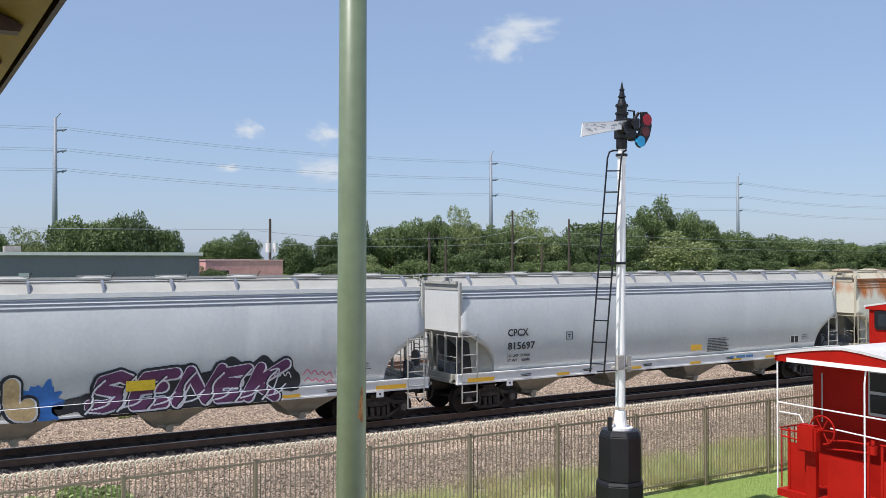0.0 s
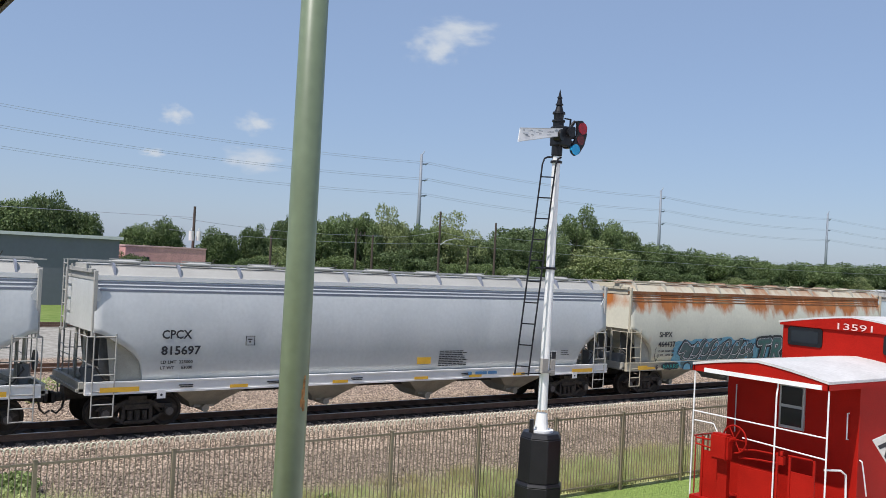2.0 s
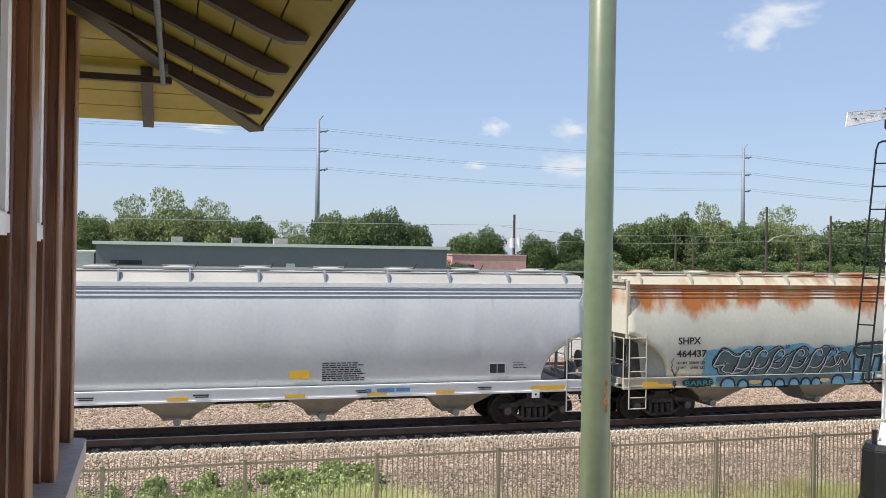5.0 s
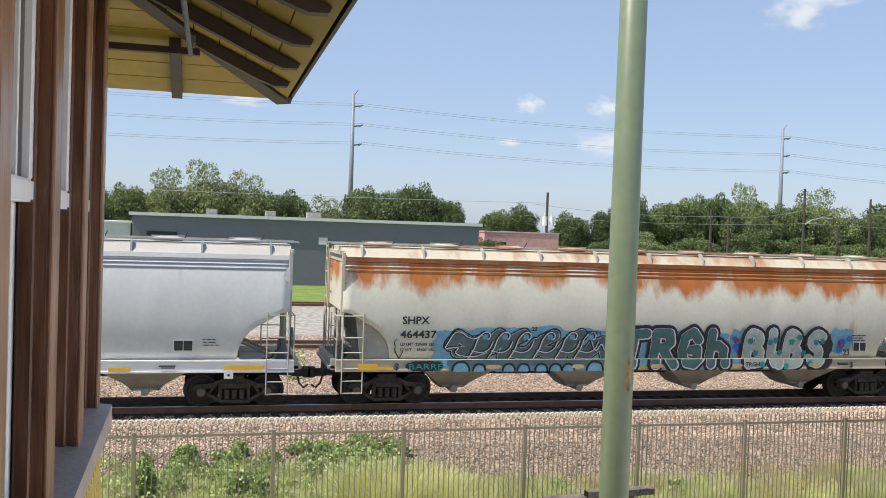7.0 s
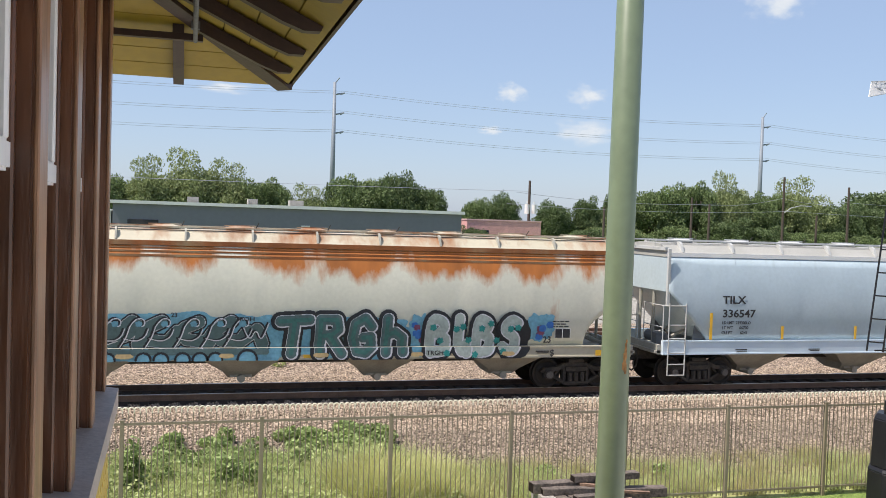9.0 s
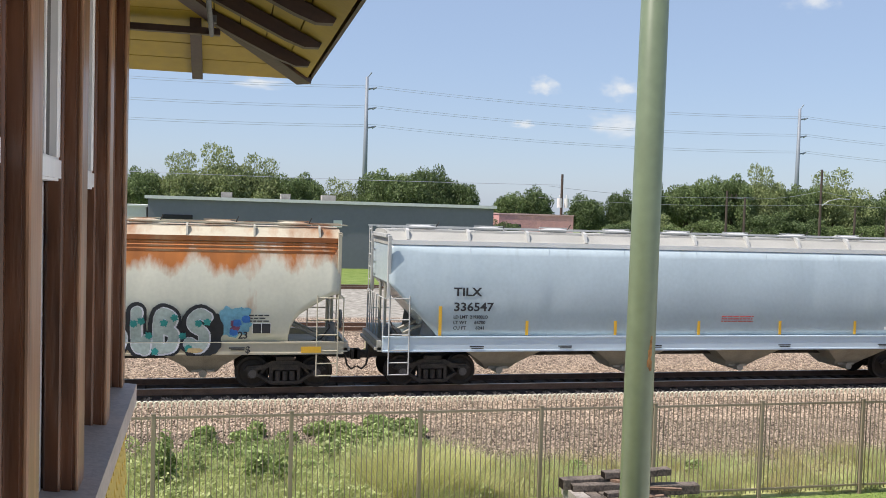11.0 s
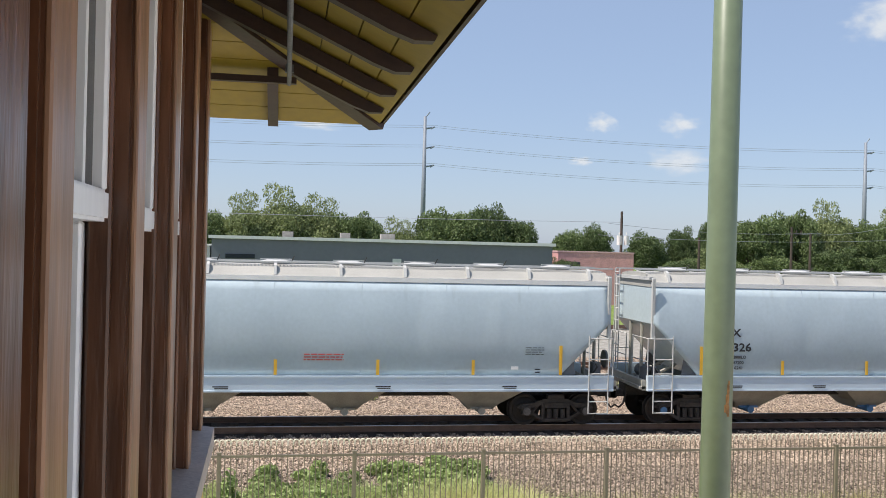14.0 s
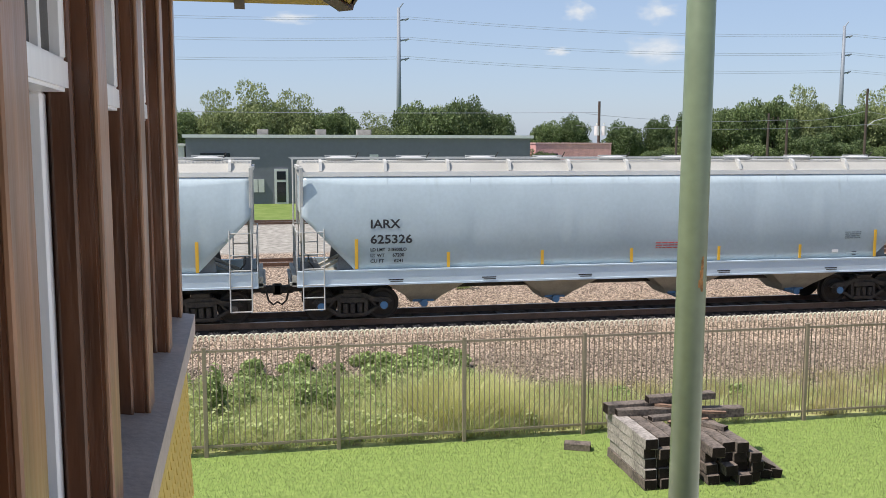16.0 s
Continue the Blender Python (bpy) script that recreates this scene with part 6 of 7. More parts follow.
def side_words(car, text, x, z, size, material, lift, width=None):
    y = -1.592 if z < 1.36 else -max(side_y(z), side_y(z + size))
    return words(text, size, material, car, Matrix.Translation((x, y - 0.014 - lift, z)) @ pose(0, 0, 0, 90), "graffiti_tag", width=width)


def twin_line(car, pts, lift, dark=0.055, pale=0.028):
    """A black line with a chalk line along its side."""
    line = smooth_line(pts)
    spray("graffiti_line", car, [line], dark, G["ink"], lift)
    spray("graffiti_chalk_line", car, [[(x + 0.042, z - 0.012) for x, z in line]], pale, G["chalk"], lift + 0.002)


def paint_wagons():
    sh = CARS["sh"][1]
    for i, (cx, cz, w, h) in enumerate(((5.2, 1.85, 5.0, 0.98), (3.3, 1.75, 1.3, 1.05), (7.6, 1.85, 1.9, 0.90), (5.6, 1.22, 5.6, 0.32), (8.15, 1.5, 1.0, 1.0), (10.6, 1.65, 3.9, 1.15), (12.45, 1.75, 0.7, 1.15), (16.1, 1.95, 0.9, 0.8))):
        blob("graffiti_cloud", sh, cx, cz, w, h, G["sky"], 0.002 + 0.0007 * i, i + 3, "light blue sprayed cloud", 0.12)
    # interlocked letters with hooked tops
    body = [[(3.15, 1.82), (3.35, 2.08), (3.75, 1.86), (4.2, 1.95)], [(3.35, 1.62), (3.9, 1.56), (4.4, 1.72), (4.75, 2.0)], [(4.15, 1.5), (4.35, 1.9), (4.6, 2.12)], [(4.75, 1.5), (5.0, 1.95), (5.35, 2.12)], [(5.05, 1.6), (5.5, 1.55), (5.75, 1.85)], [(5.6, 1.5), (5.95, 1.95), (6.3, 2.1)], [(6.0, 1.62), (6.5, 1.55), (6.7, 1.85)], [(6.55, 1.5), (6.85, 1.95), (7.15, 2.12)], [(6.9, 1.6), (7.4, 1.58), (7.6, 1.85)], [(7.4, 1.55), (7.85, 1.9), (8.0, 1.5)]]
    spray("graffiti_outline", sh, body, 0.44, G["ink"], 0.010, "black outline round grey-teal letters")
    spray("graffiti_rim", sh, body, 0.35, G["chalk"], 0.013)
    spray("graffiti_letter", sh, body, 0.33, G["greyteal"], 0.016, "grey-teal interlocked letters")
    for k, x in enumerate((3.95, 4.55, 5.2, 5.95, 6.65, 7.25)):
        twin_line(sh, [(x - 0.30, 1.42), (x - 0.12, 1.72), (x - 0.05, 2.02), (x + 0.16, 2.24), (x + 0.34, 2.16), (x + 0.30, 1.98), (x + 0.18, 2.02)], 0.022)
        twin_line(sh, [(x - 0.2, 1.66), (x + 0.12, 1.58), (x + 0.34, 1.70), (x + 0.42, 1.92)], 0.022)
        blob("graffiti_gap", sh, x + 0.22, 2.05, 0.17, 0.15, G["sky"], 0.026, 200 + k, "", 0.1)
    twin_line(sh, [(2.95, 1.75), (3.25, 2.32), (3.75, 1.95), (4.05, 2.15)], 0.022)
    twin_line(sh, [(2.98, 1.72), (3.4, 1.78), (3.2, 1.55), (3.8, 1.45), (4.2, 1.6)], 0.022)
    twin_line(sh, [(7.45, 1.95), (7.62, 1.58), (7.78, 1.95), (7.92, 1.55), (8.12, 2.08)], 0.022)
    # scalloped feet below on the sill
    spray("graffiti_letter", sh, [[(3.1, 1.30), (8.1, 1.30)]], 0.16, G["greyteal"], 0.020)
    for k, x in enumerate((3.45, 4.0, 4.9, 5.35, 5.9, 6.35, 6.75, 7.6)):
        r0 = 0.26 if k in (0, 7) else 0.19
        arc = [(x + r0 * math.cos(a), 1.09 + r0 * math.sin(a)) for a in [math.pi * q / 8 for q in range(9)]]
        blob("graffiti_scallop", sh, x, 1.13, r0 * 1.7, r0 * 1.3, G["sky"], 0.024, 230 + k, "", 0.05)
        spray("graffiti_line", sh, [arc], 0.06, G["ink"], 0.028)
    for k, (x, w) in enumerate(((4.42, 0.46), (7.05, 0.40), (9.6, 0.42), (12.35, 0.36), (15.1, 0.4))):
        blob("graffiti_patch", sh, x, 1.20, w, 0.13, G["buff"], 0.072, 250 + k, "ochre reflective patch showing through", 0.05)
    side_words(sh, "23", 5.58, 2.24, 0.17, M["letter"], 0.02)
    side_words(sh, "TROH", 7.25, 2.14, 0.15, M["letter"], 0.03, 0.52)
    letters(sh, [("T", 8.27, 1.15), ("R", 9.37, 1.0), ("G", 10.29, 0.94), ("h", 11.22, 0.95)], 1.25, 0.95, G["ink"], G["greyteal"], 0.29, 0.034, 0.03, 7, True, G["teal"], None, 0.24, 0.055)
    blob("graffiti_shadow", sh, 15.25, 1.66, 1.15, 1.28, G["ink"], 0.018, 31, "black sprayed shadow", 0.06)
    letters(sh, [("B", 12.52, 0.92), ("L", 13.40, 0.62), ("B", 13.94, 0.82), ("S", 14.74, 0.86)], 1.25, 0.97, G["ink"], G["mint"], 0.27, 0.052, 0.03, 9, False, None, None, 0.24, 0.06)
    side_words(sh, "TRGH", 12.62, 1.18, 0.18, M["letter"], 0.085, 0.50)
    r = random.Random(4)
    for k in range(13):
        blob("graffiti_star", sh, 12.85 + 0.21 * k + r.uniform(-0.05, 0.05), (2.02, 1.62, 1.24, 1.86)[k % 4] + r.uniform(-0.08, 0.08), 0.18, 0.18, G["aqua"], 0.070, 60 + k, "", 0.22)
    for k in range(9):
        blob("graffiti_dot", sh, 16.1 + r.uniform(-0.35, 0.4), 2.0 + r.uniform(-0.4, 0.35), 0.22, 0.2, G[("sky", "rose", "blue")[k % 3]], 0.012 + 0.001 * k, 90 + k, "", 0.1)
    for k in range(7):
        blob("graffiti_dot", sh, 12.42 + r.uniform(-0.15, 0.15), 1.95 + r.uniform(-0.4, 0.35), 0.18, 0.17, G[("blue", "rose")[k % 2]], 0.012 + 0.001 * k, 190 + k, "", 0.1)
    blob("graffiti_panel", sh, 2.38, 1.22, 1.10, 0.30, G["ink"], 0.034, 77, "black sprayed panel with teal letters", 0.05)
    side_words(sh, "BARRE", 1.90, 1.13, 0.23, G["aqua"], 0.040, 0.98)
    side_words(sh, "23", 16.22, 1.50, 0.27, M["letter"], 0.03)
    side_words(sh, "$", 16.42, 1.12, 0.26, M["letter"], 0.03)
    side_words(sh, "$", 1.50, 1.12, 0.26, M["letter"], 0.012)
    spray("graffiti_tag", sh, [smooth_line([(1.56, 1.98), (1.48, 1.86), (1.54, 1.78), (1.50, 1.68), (1.66, 1.42)]), [(1.52, 1.62), (1.66, 1.41), (1.76, 1.64)]], 0.025, G["ink"], 0.02, "thin black arrow scrawl")
    pv = CARS["prev"][1]
    for i, pts in enumerate(([(8.55, 1.32), (9.3, 1.45), (10.2, 1.80), (11.2, 1.70)], [(9.3, 1.35), (11.0, 1.5), (12.6, 1.75), (14.2, 1.75), (14.9, 1.62)], [(11.4, 1.85), (11.75, 2.08), (12.1, 1.8)], [(12.7, 1.95), (13.1, 2.22), (13.5, 1.9)], [(13.7, 1.9), (14.05, 2.18), (14.3, 1.9), (14.75, 1.95), (15.0, 1.55)], [(9.9, 1.3), (14.0, 1.3)])):
        spray("graffiti_backing", pv, [pts], (0.34, 0.62, 0.40, 0.40, 0.44, 0.45)[i], G["ink"], 0.006 + 0.001 * i, "black sprayed backing")
    letters(pv, [("S", 9.0, 1.35), ("E", 10.1, 1.35), ("N", 11.3, 1.40), ("E", 12.4, 1.15), ("K", 13.25, 1.35)], 1.26, 0.80, G["ink"], G["purple"], 0.28, 0.016, 0.30, 11, True, None, None, 0.20, 0.075)
    for k in range(7):
        x = 9.15 + 0.80 * k
        twin_line(pv, [(x, 1.16), (x + 0.22, 1.40), (x + 0.18, 1.70), (x + 0.5, 1.98 + 0.06 * (k % 2))], 0.034, 0.05, 0.05)
        spray("graffiti_chalk_line", pv, [smooth_line([(x + 0.2, 1.24), (x + 0.55, 1.30), (x + 0.8, 1.52)])], 0.045, G["chalk"], 0.040)
    spray("graffiti_chalk_line", pv, [smooth_line([(14.25, 1.95), (14.55, 2.02), (14.5, 1.75), (14.35, 1.3)])], 0.04, G["chalk"], 0.040)
    bm = bmesh.new()
    quad_box(bm, (10.6, -1.61, 1.78), (0.76, 0.02, 0.27))
    part("placard", bm, M["placard"], pv, "yellow notice panel")
    spray("graffiti_tag", pv, [smooth_line([(15.3 + 0.12 * k, 1.75 + (0.22 if k % 2 else 0) - 0.02 * k) for k in range(9)]), smooth_line([(15.35 + 0.12 * k, 1.55 + (0.16 if k % 2 else 0) - 0.02 * k) for k in range(9)])], 0.03, G["pink"], 0.01, "small red scrawl")
    spray("graffiti_tag", pv, [smooth_line([(14.35 + 0.09 * k, 1.72 + (0.2 if k % 2 else 0)) for k in range(7)])], 0.03, G["chalk"], 0.055)
    blob("graffiti_cloud", pv, 8.15, 1.5, 0.95, 0.95, G["blue"], 0.006, 51, "blue sprayed patch", 0.25)
    letters(pv, [("G", 6.1, 1.15), ("L", 7.2, 0.9)], 1.25, 0.72, G["ink"], G["buff"], 0.36, 0.016, 0.0, 13)


paint_wagons()
for key, ys in (("prev", (2.2, 6.0, 9.4, 12.2, 14.9)), ("cp", (4.2, 7.6, 10.7, 13.0, 15.0)), ("sh", (1.2, 9.4, 14.0)), ("ti", ()), ("ia", ())):
    for x in ys:
        bm = bmesh.new()
        quad_box(bm, (x, -1.592, 1.16), (0.55, 0.012, 0.09))
        part("marker", bm, M["yellow"], CARS[key][1])
for key in CARS:
    if key in ("prev", "cp", "sh"):
        for x in (0.75, 18.2):
            bm = bmesh.new()
            quad_box(bm, (x, -1.594, 1.19), (0.55 if key == "sh" else 1.05, 0.012, 0.17 if key == "sh" else 0.13))
            part("marker", bm, M["yellow"], CARS[key][1], "yellow handhold marking on the sill")
    for k, x in enumerate((2.6, 5.3, 8.2, 12.6, 16.2)):
        bm = bmesh.new()
        quad_box(bm, (x, -1.592, 1.25), (0.42, 0.012, 0.03))
        quad_box(bm, (x + 0.02, -1.592, 1.20), (0.36, 0.012, 0.025))
        part("lettering_bar", bm, M["letter"], CARS[key][1])


for key in ("prev", "cp"):
    for x in (1.9, 17.8):
        bm = bmesh.new()
        quad_box(bm, (x, -1.60, 1.02), (0.24, 0.012, 0.24))
        pl = part("sill_placard", bm, M["white"], CARS[key][1], "small white square plate with dark dot")
        bm = bmesh.new()
        rod(bm, (x, -1.60, 1.0), (x, -1.612, 1.0), 0.035, 10)
        part("dot", bm, M["letter"], pl)


for key in ("prev", "cp"):
    for x, w in ((12.75, 0.16), (13.25, 0.50), (13.76, 0.40)):
        bm = bmesh.new()
        quad_box(bm, (x, -1.595, 1.25), (w, 0.012, 0.10))
        part("lettering_bar", bm, M["blue_hub"], CARS[key][1])


# ---- clouds, far off ----
def cloud_material():
    m = bpy.data.materials.new("thin_white_cloud")
    m.use_nodes = True
    nt = m.node_tree
    nt.nodes.remove(nt.nodes["Principled BSDF"])
    tc = nt.nodes.new("ShaderNodeTexCoord")
    gr = nt.nodes.new("ShaderNodeTexGradient")
    gr.gradient_type = "SPHERICAL"
    nt.links.new(tc.outputs["Object"], gr.inputs[0])
    info = nt.nodes.new("ShaderNodeObjectInfo")
    nz = nt.nodes.new("ShaderNodeTexNoise")
    nz.noise_dimensions = "4D"
    nz.inputs["Scale"].default_value = 2.2
    nz.inputs["Detail"].default_value = 6
    mul = nt.nodes.new("ShaderNodeMath")
    mul.operation = "MULTIPLY"
    mul.inputs[1].default_value = 30
    nt.links.new(info.outputs["Random"], mul.inputs[0])
    nt.links.new(mul.outputs[0], nz.inputs["W"])
    nt.links.new(tc.outputs["Object"], nz.inputs["Vector"])
    ad = nt.nodes.new("ShaderNodeMath")
    ad.operation = "MULTIPLY_ADD"
    nt.links.new(nz.outputs["Fac"], ad.inputs[0])
    ad.inputs[1].default_value = 1.5
    nt.links.new(gr.outputs["Fac"], ad.inputs[2])
    mr = nt.nodes.new("ShaderNodeMapRange")
    mr.inputs["From Min"].default_value = 0.95
    mr.inputs["From Max"].default_value = 1.85
    mr.interpolation_type = "SMOOTHSTEP"
    nt.links.new(ad.outputs[0], mr.inputs["Value"])
    lim = nt.nodes.new("ShaderNodeMath")
    lim.operation = "MULTIPLY"
    nt.links.new(mr.outputs[0], lim.inputs[0])
    gate = nt.nodes.new("ShaderNodeMapRange")
    gate.inputs["From Min"].default_value = 0.0
    gate.inputs["From Max"].default_value = 0.35
    nt.links.new(gr.outputs["Fac"], gate.inputs["Value"])
    nt.links.new(gate.outputs[0], lim.inputs[1])
    tr = nt.nodes.new("ShaderNodeBsdfTransparent")
    em = nt.nodes.new("ShaderNodeEmission")
    em.inputs[0].default_value = (0.84, 0.93, 1.0, 1)
    em.inputs[1].default_value = 0.60
    mx = nt.nodes.new("ShaderNodeMixShader")
    nt.links.new(lim.outputs[0], mx.inputs[0])
    nt.links.new(tr.outputs[0], mx.inputs[1])
    nt.links.new(em.outputs[0], mx.inputs[2])
    nt.links.new(mx.outputs[0], nt.nodes["Material Output"].inputs[0])
    return m


CLOUD = cloud_material()
for d, w, h in (((0.556, 0.799, 0.224), 40, 26), ((0.576, 0.781, 0.243), 52, 20), ((0.328, 0.935, 0.135), 22, 15), ((0.403, 0.905, 0.134), 27, 16), ((0.404, 0.910, 0.096), 44, 18), ((0.033, 0.991, 0.128), 36, 9), ((0.31, 0.945, 0.095), 18, 7)):
    bm = bmesh.new()
    v = [bm.verts.new(p) for p in ((-1, -1, 0), (1, -1, 0), (1, 1, 0), (-1, 1, 0))]
    bm.faces.new(v)
    ob = solid("cloud", bm, CLOUD, "small thin white cloud in blue sky", "cloud", "structure")
    vec = Vector(d).normalized()
    ob.matrix_basis = look(vec * 900 + Vector((0, 0, 6)), (0, 0, 6)) @ Matrix.Diagonal((w, h, 1, 1))
    ob.visible_shadow = False


# ---- weeds, dry grass, lawn blades and loose stones ----
def blades(name, n, box, hgt, wid, material, label, seed, clump=0.0, lean=0.35, where=None):
    r = np.random.default_rng(seed)
    x = r.uniform(box[0], box[1], n)
    y = r.uniform(box[2], box[3], n)
    if clump:
        k = max(4, int(n * clump))
        cx, cy = r.uniform(box[0], box[1], k), r.uniform(box[2], box[3], k)
        i = r.integers(0, k, n)
        x, y = cx[i] + r.normal(size=n) * 0.16, np.clip(cy[i] + r.normal(size=n) * 0.16, box[2], box[3])
    if where is not None:
        keep = where(x, y)
        x, y = x[keep], y[keep]
        n = len(x)
    z = np.array([ground_height(a, b) for a, b in zip(x, y)])
    h = hgt * r.uniform(0.5, 1.2, n)
    a = r.uniform(0, 2 * np.pi, n)
    dx, dy = np.cos(a) * wid * 0.5, np.sin(a) * wid * 0.5
    lx, ly = r.normal(size=n) * lean * h, r.normal(size=n) * lean * h
    v = np.empty((n, 3, 3))
    v[:, 0] = np.stack([x - dx, y - dy, z - 0.01], 1)
    v[:, 1] = np.stack([x + dx, y + dy, z - 0.01], 1)
    v[:, 2] = np.stack([x + lx, y + ly, z + h], 1)
    me = bpy.data.meshes.new(name)
    me.from_pydata(v.reshape(-1, 3).tolist(), [], np.arange(3 * n).reshape(n, 3).tolist())
    me.materials.append(material)
    return tagged(new(name, me), label, "grass", kind="stuff")


def leafy(name, spots, material, label, seed, size=0.05):
    r = np.random.default_rng(seed)
    P = []
    for x, y, rad, h, n in spots:
        u = unit(r, n) * (r.uniform(0.3, 1, n) ** 0.4)[:, None]
        p = u * np.array([rad, rad * 0.7, h * 0.55]) + np.array([x, y, ground_height(x, y) + h * 0.5])
        P.append(p[p[:, 2] > 0.0])
    P = np.concatenate(P)
    n = len(P)
    s = r.uniform(0.5, 1.3, n)[:, None] * size
    A = unit(r, n)
    B = np.cross(A, unit(r, n))
    return tagged(new(name, quads_mesh(name, P, A * s, B * s, material)), label, "weeds", kind="stuff")


rw = random.Random(8)
spots = []
for _ in range(120):
    x = rw.uniform(-4.5, 5.4)
    y = rw.uniform(16.9, 18.7)
    if 2.4 < x < 3.7 and 18.1 < y:
        continue
    spots.append((x, y, rw.uniform(0.14, 0.34), rw.uniform(0.15, 0.5), 150))
spots += [(-4.4 + 0.3 * k, 19.2 + rw.uniform(-0.5, 1.2), 0.3, rw.uniform(0.3, 0.6), 240) for k in range(14)]
spots += [(rw.uniform(-1.0, 5.0), rw.uniform(18.6, 20.6), rw.uniform(0.12, 0.25), rw.uniform(0.2, 0.45), 110) for _ in range(36)]
leafy("weeds", spots, M["weed"], "bright green leafy weeds beyond the fence", 31, 0.042)
mats = [(rw.uniform(2.3, 4.9), rw.uniform(19.2, 22.3), rw.uniform(0.2, 0.4), rw.uniform(0.15, 0.42), 260) for _ in range(50)]
mats += [(rw.uniform(-0.3, 1.9), rw.uniform(18.9, 22.1), rw.uniform(0.2, 0.4), rw.uniform(0.15, 0.42), 260) for _ in range(40)]
mats += [(rw.uniform(0.9, 1.7), rw.uniform(18.2, 19.0), 0.22, rw.uniform(0.4, 0.8), 260) for _ in range(7)]
mats += [(rw.uniform(-4.5, 5.0), rw.uniform(17.2, 19.5), 0.2, rw.uniform(0.2, 0.4), 120) for _ in range(24)]
leafy("ivy", mats, M["ivy"], "dark green creeping weeds over the ballast edge", 30, 0.05)
leafy("yard_weeds", [(rw.uniform(-3, 14), rw.uniform(32.5, 35.5), rw.uniform(0.2, 0.5), rw.uniform(0.3, 0.9), 160) for _ in range(16)], M["weed"], "green weeds between the tracks", 46, 0.06)
leafy("dark_weeds", [(-0.75 + rw.uniform(-0.12, 0.12), 18.4 + rw.uniform(-0.15, 0.15), 0.2, h, 320) for h in (1.25, 1.0, 0.7, 1.1, 0.5)] + [(-0.35, 18.9, 0.25, 0.8, 260), (7.9, 18.3, 0.25, 0.4, 160), (10.6, 18.0, 0.25, 0.4, 160)], M["ivy"], "tall dark green leafy weed", 32, 0.045)
blades("tall_grass", 15000, (-5, 7.5, 16.65, 19.6), 0.30, 0.016, M["weed"], "tall green grass along the fence", 33, 0.02, 0.75)
blades("straw_grass", 9000, (-4.5, 6.4, 16.7, 19.6), 0.36, 0.022, M["blond"], "yellow straw-like grass among the weeds", 39, 0.012, 0.75)
blades("straw_clump", 5200, (3.4, 5.3, 17.2, 19.2), 0.75, 0.024, M["blond"], "pale yellow clump of tall grass", 38, 0.004, 0.5)
blades("broad_grass", 15000, (-4.6, 5.3, 16.8, 20.4), 0.36, 0.034, M["weed"], "broad-bladed pale green grass beyond the fence", 45, 0.018, 0.7)
blades("dry_grass", 18000, (3, 26, 16.7, 19.4), 0.36, 0.013, M["dry"], "dry yellow grass along the fence", 34, 0.012, 0.75)
blades("green_tufts", 14000, (6, 30, 16.65, 18.8), 0.42, 0.014, M["weed"], "green grass tufts along the fence", 35, 0.012, 0.75)
blades("lawn_grass", 110000, (-4, 16, 10.5, 16.6), 0.045, 0.009, M["grass"], "mown green lawn", 36, 0, 0.5)
blades("lawn_grass", 16000, (12, 26, 12.4, 16.6), 0.05, 0.012, M["grass"], "mown green lawn", 37, 0, 0.5)


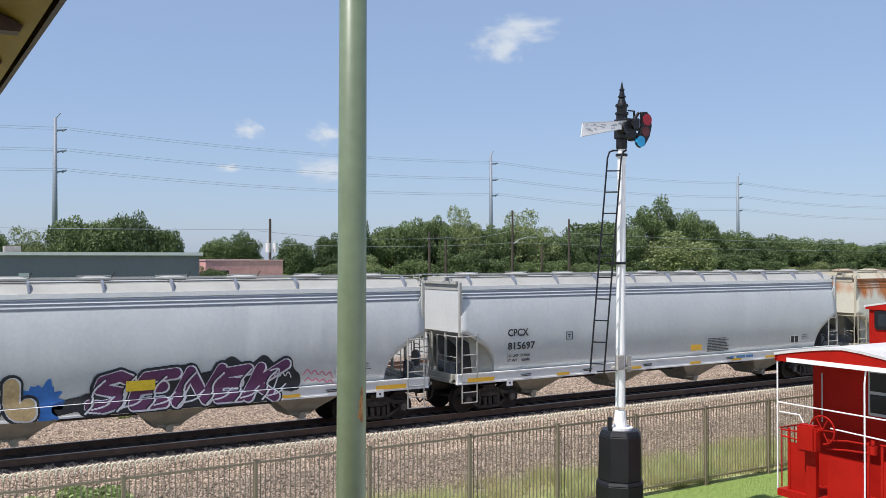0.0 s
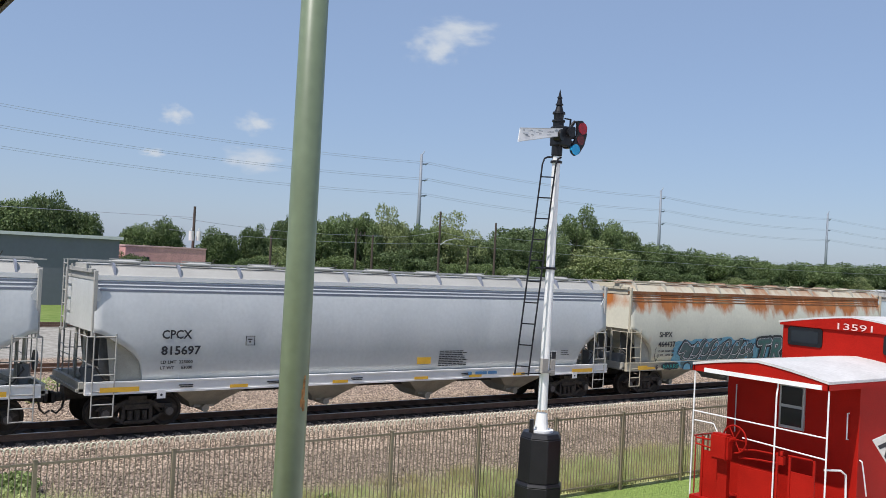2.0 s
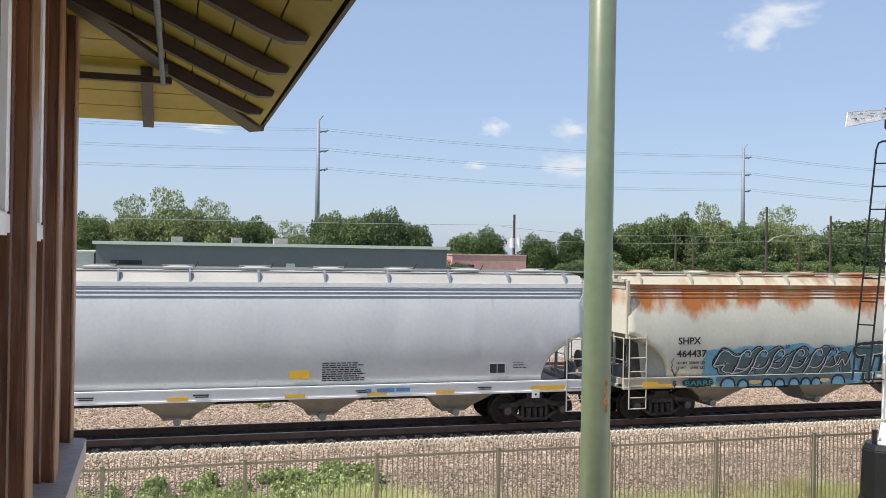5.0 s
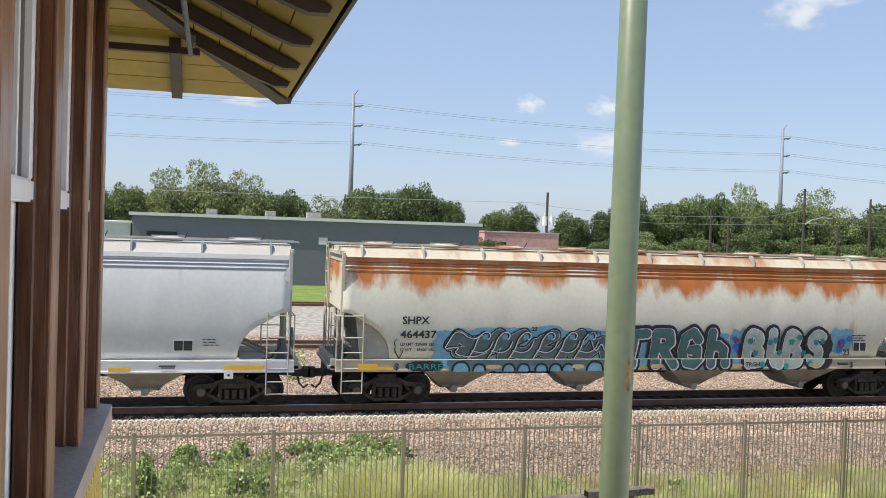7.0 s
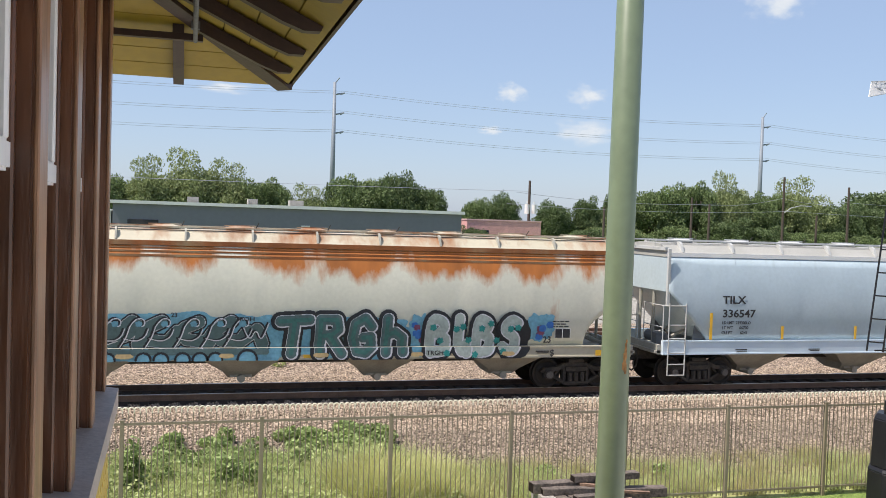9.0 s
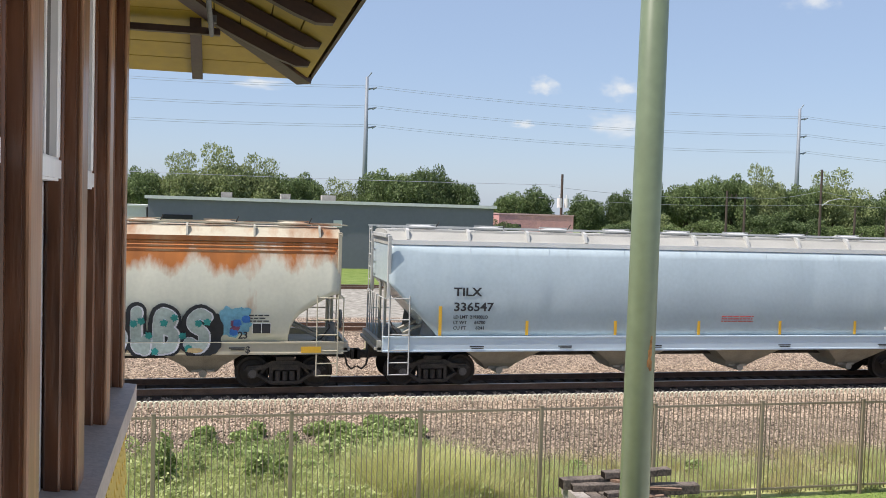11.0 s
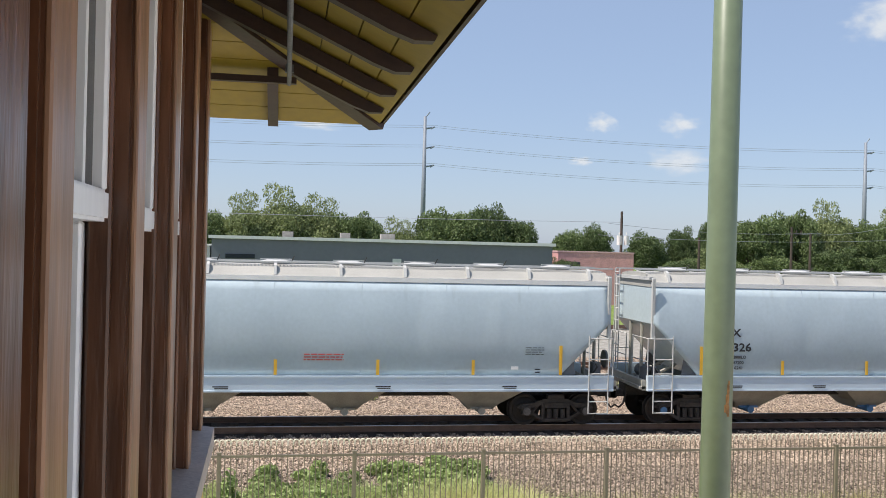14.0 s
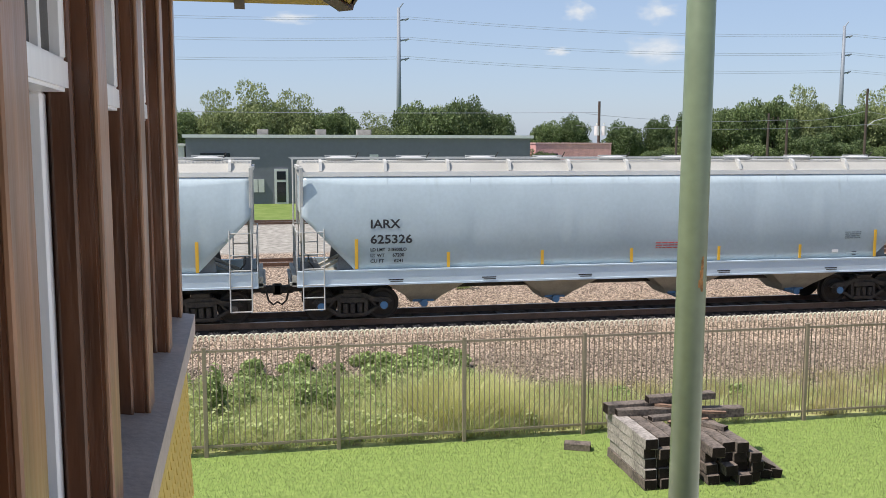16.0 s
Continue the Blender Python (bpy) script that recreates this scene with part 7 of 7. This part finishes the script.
def stones(n, box, seed, material, label):
    r = np.random.default_rng(seed)
    x, y = r.uniform(box[0], box[1], n), r.uniform(box[2], box[3], n)
    keep = r.uniform(size=n) < np.clip((y - 17.6) / 2.4, 0.05, 1)
    x, y = x[keep], y[keep]
    n = len(x)
    z = np.array([ground_height(a, b) for a, b in zip(x, y)])
    base = np.array([(1, 0, 0), (-1, 0, 0), (0, 1, 0), (0, -1, 0), (0, 0, 1), (0, 0, -1)], float)
    q = unit(r, n * 2).reshape(n, 2, 3)
    e1 = q[:, 0]
    e2 = np.cross(e1, q[:, 1])
    e2 /= np.linalg.norm(e2, axis=1)[:, None]
    e3 = np.cross(e1, e2)
    s = r.uniform(0.018, 0.044, (n, 1, 1))
    V = (base[None, :, 0:1] * e1[:, None] + base[None, :, 1:2] * e2[:, None] + base[None, :, 2:3] * e3[:, None]) * s * r.uniform(0.6, 1.25, (n, 6, 1))
    V += np.stack([x, y, z + 0.012], 1)[:, None]
    F = np.array([(0, 2, 4), (2, 1, 4), (1, 3, 4), (3, 0, 4), (2, 0, 5), (1, 2, 5), (3, 1, 5), (0, 3, 5)])
    faces = (F[None] + 6 * np.arange(n)[:, None, None]).reshape(-1, 3)
    me = bpy.data.meshes.new("ballast")
    me.vertices.add(6 * n)
    me.vertices.foreach_set("co", V.ravel())
    me.loops.add(len(faces) * 3)
    me.loops.foreach_set("vertex_index", faces.ravel())
    me.polygons.add(len(faces))
    me.polygons.foreach_set("loop_start", np.arange(0, len(faces) * 3, 3))
    me.polygons.foreach_set("loop_total", np.full(len(faces), 3))
    me.update(calc_edges=True)
    me.materials.append(material)
    return tagged(new("ballast", me), label, "gravel", kind="stuff")


stones(56000, (-5, 32, 17.4, 22.4), 41, M["stone_dirty"], "dirty brown-grey ballast stones on the lower bank")
stones(34000, (-5, 32, 22.2, 25.45), 43, M["stone"], "loose pinkish-grey ballast stones beside the track")
stones(14000, (-6, 40, 28.2, 34.0), 42, M["stone"], "loose pinkish-grey ballast stones beyond the track")


# ---- what moves ----
def train_shift(t):
    pts = ((0, 0.25), (1, 0.06), (2, -0.12), (3, -0.20), (4, -0.20), (6.5, -0.19), (8, -0.04), (11, 0.08), (12.5, 0.17), (14, 0.08), (16, 0.04))
    for (a, sa), (b, sb) in zip(pts, pts[1:]):
        if t <= b:
            return 4.817 * t + sa + (sb - sa) * (t - a) / (b - a)
    return 4.817 * t


def motions():
    for off, car in CARS.values():
        walk(car, [(t, pose(off - train_shift(t), TRACK_Y, RAIL_Z)) for t in (0, 1, 2, 3, 4, 5, 6, 7, 8, 9, 10, 11, 12, 13, 14, 15, 16)])
    turn = math.degrees(4.817 / 0.457)
    for ws, x in WHEELSETS:
        walk(ws, [(k / 10, pose(x, 0, 0.46, 0, -(turn * k / 10) % 360, 0)) for k in range(161)])


motions()
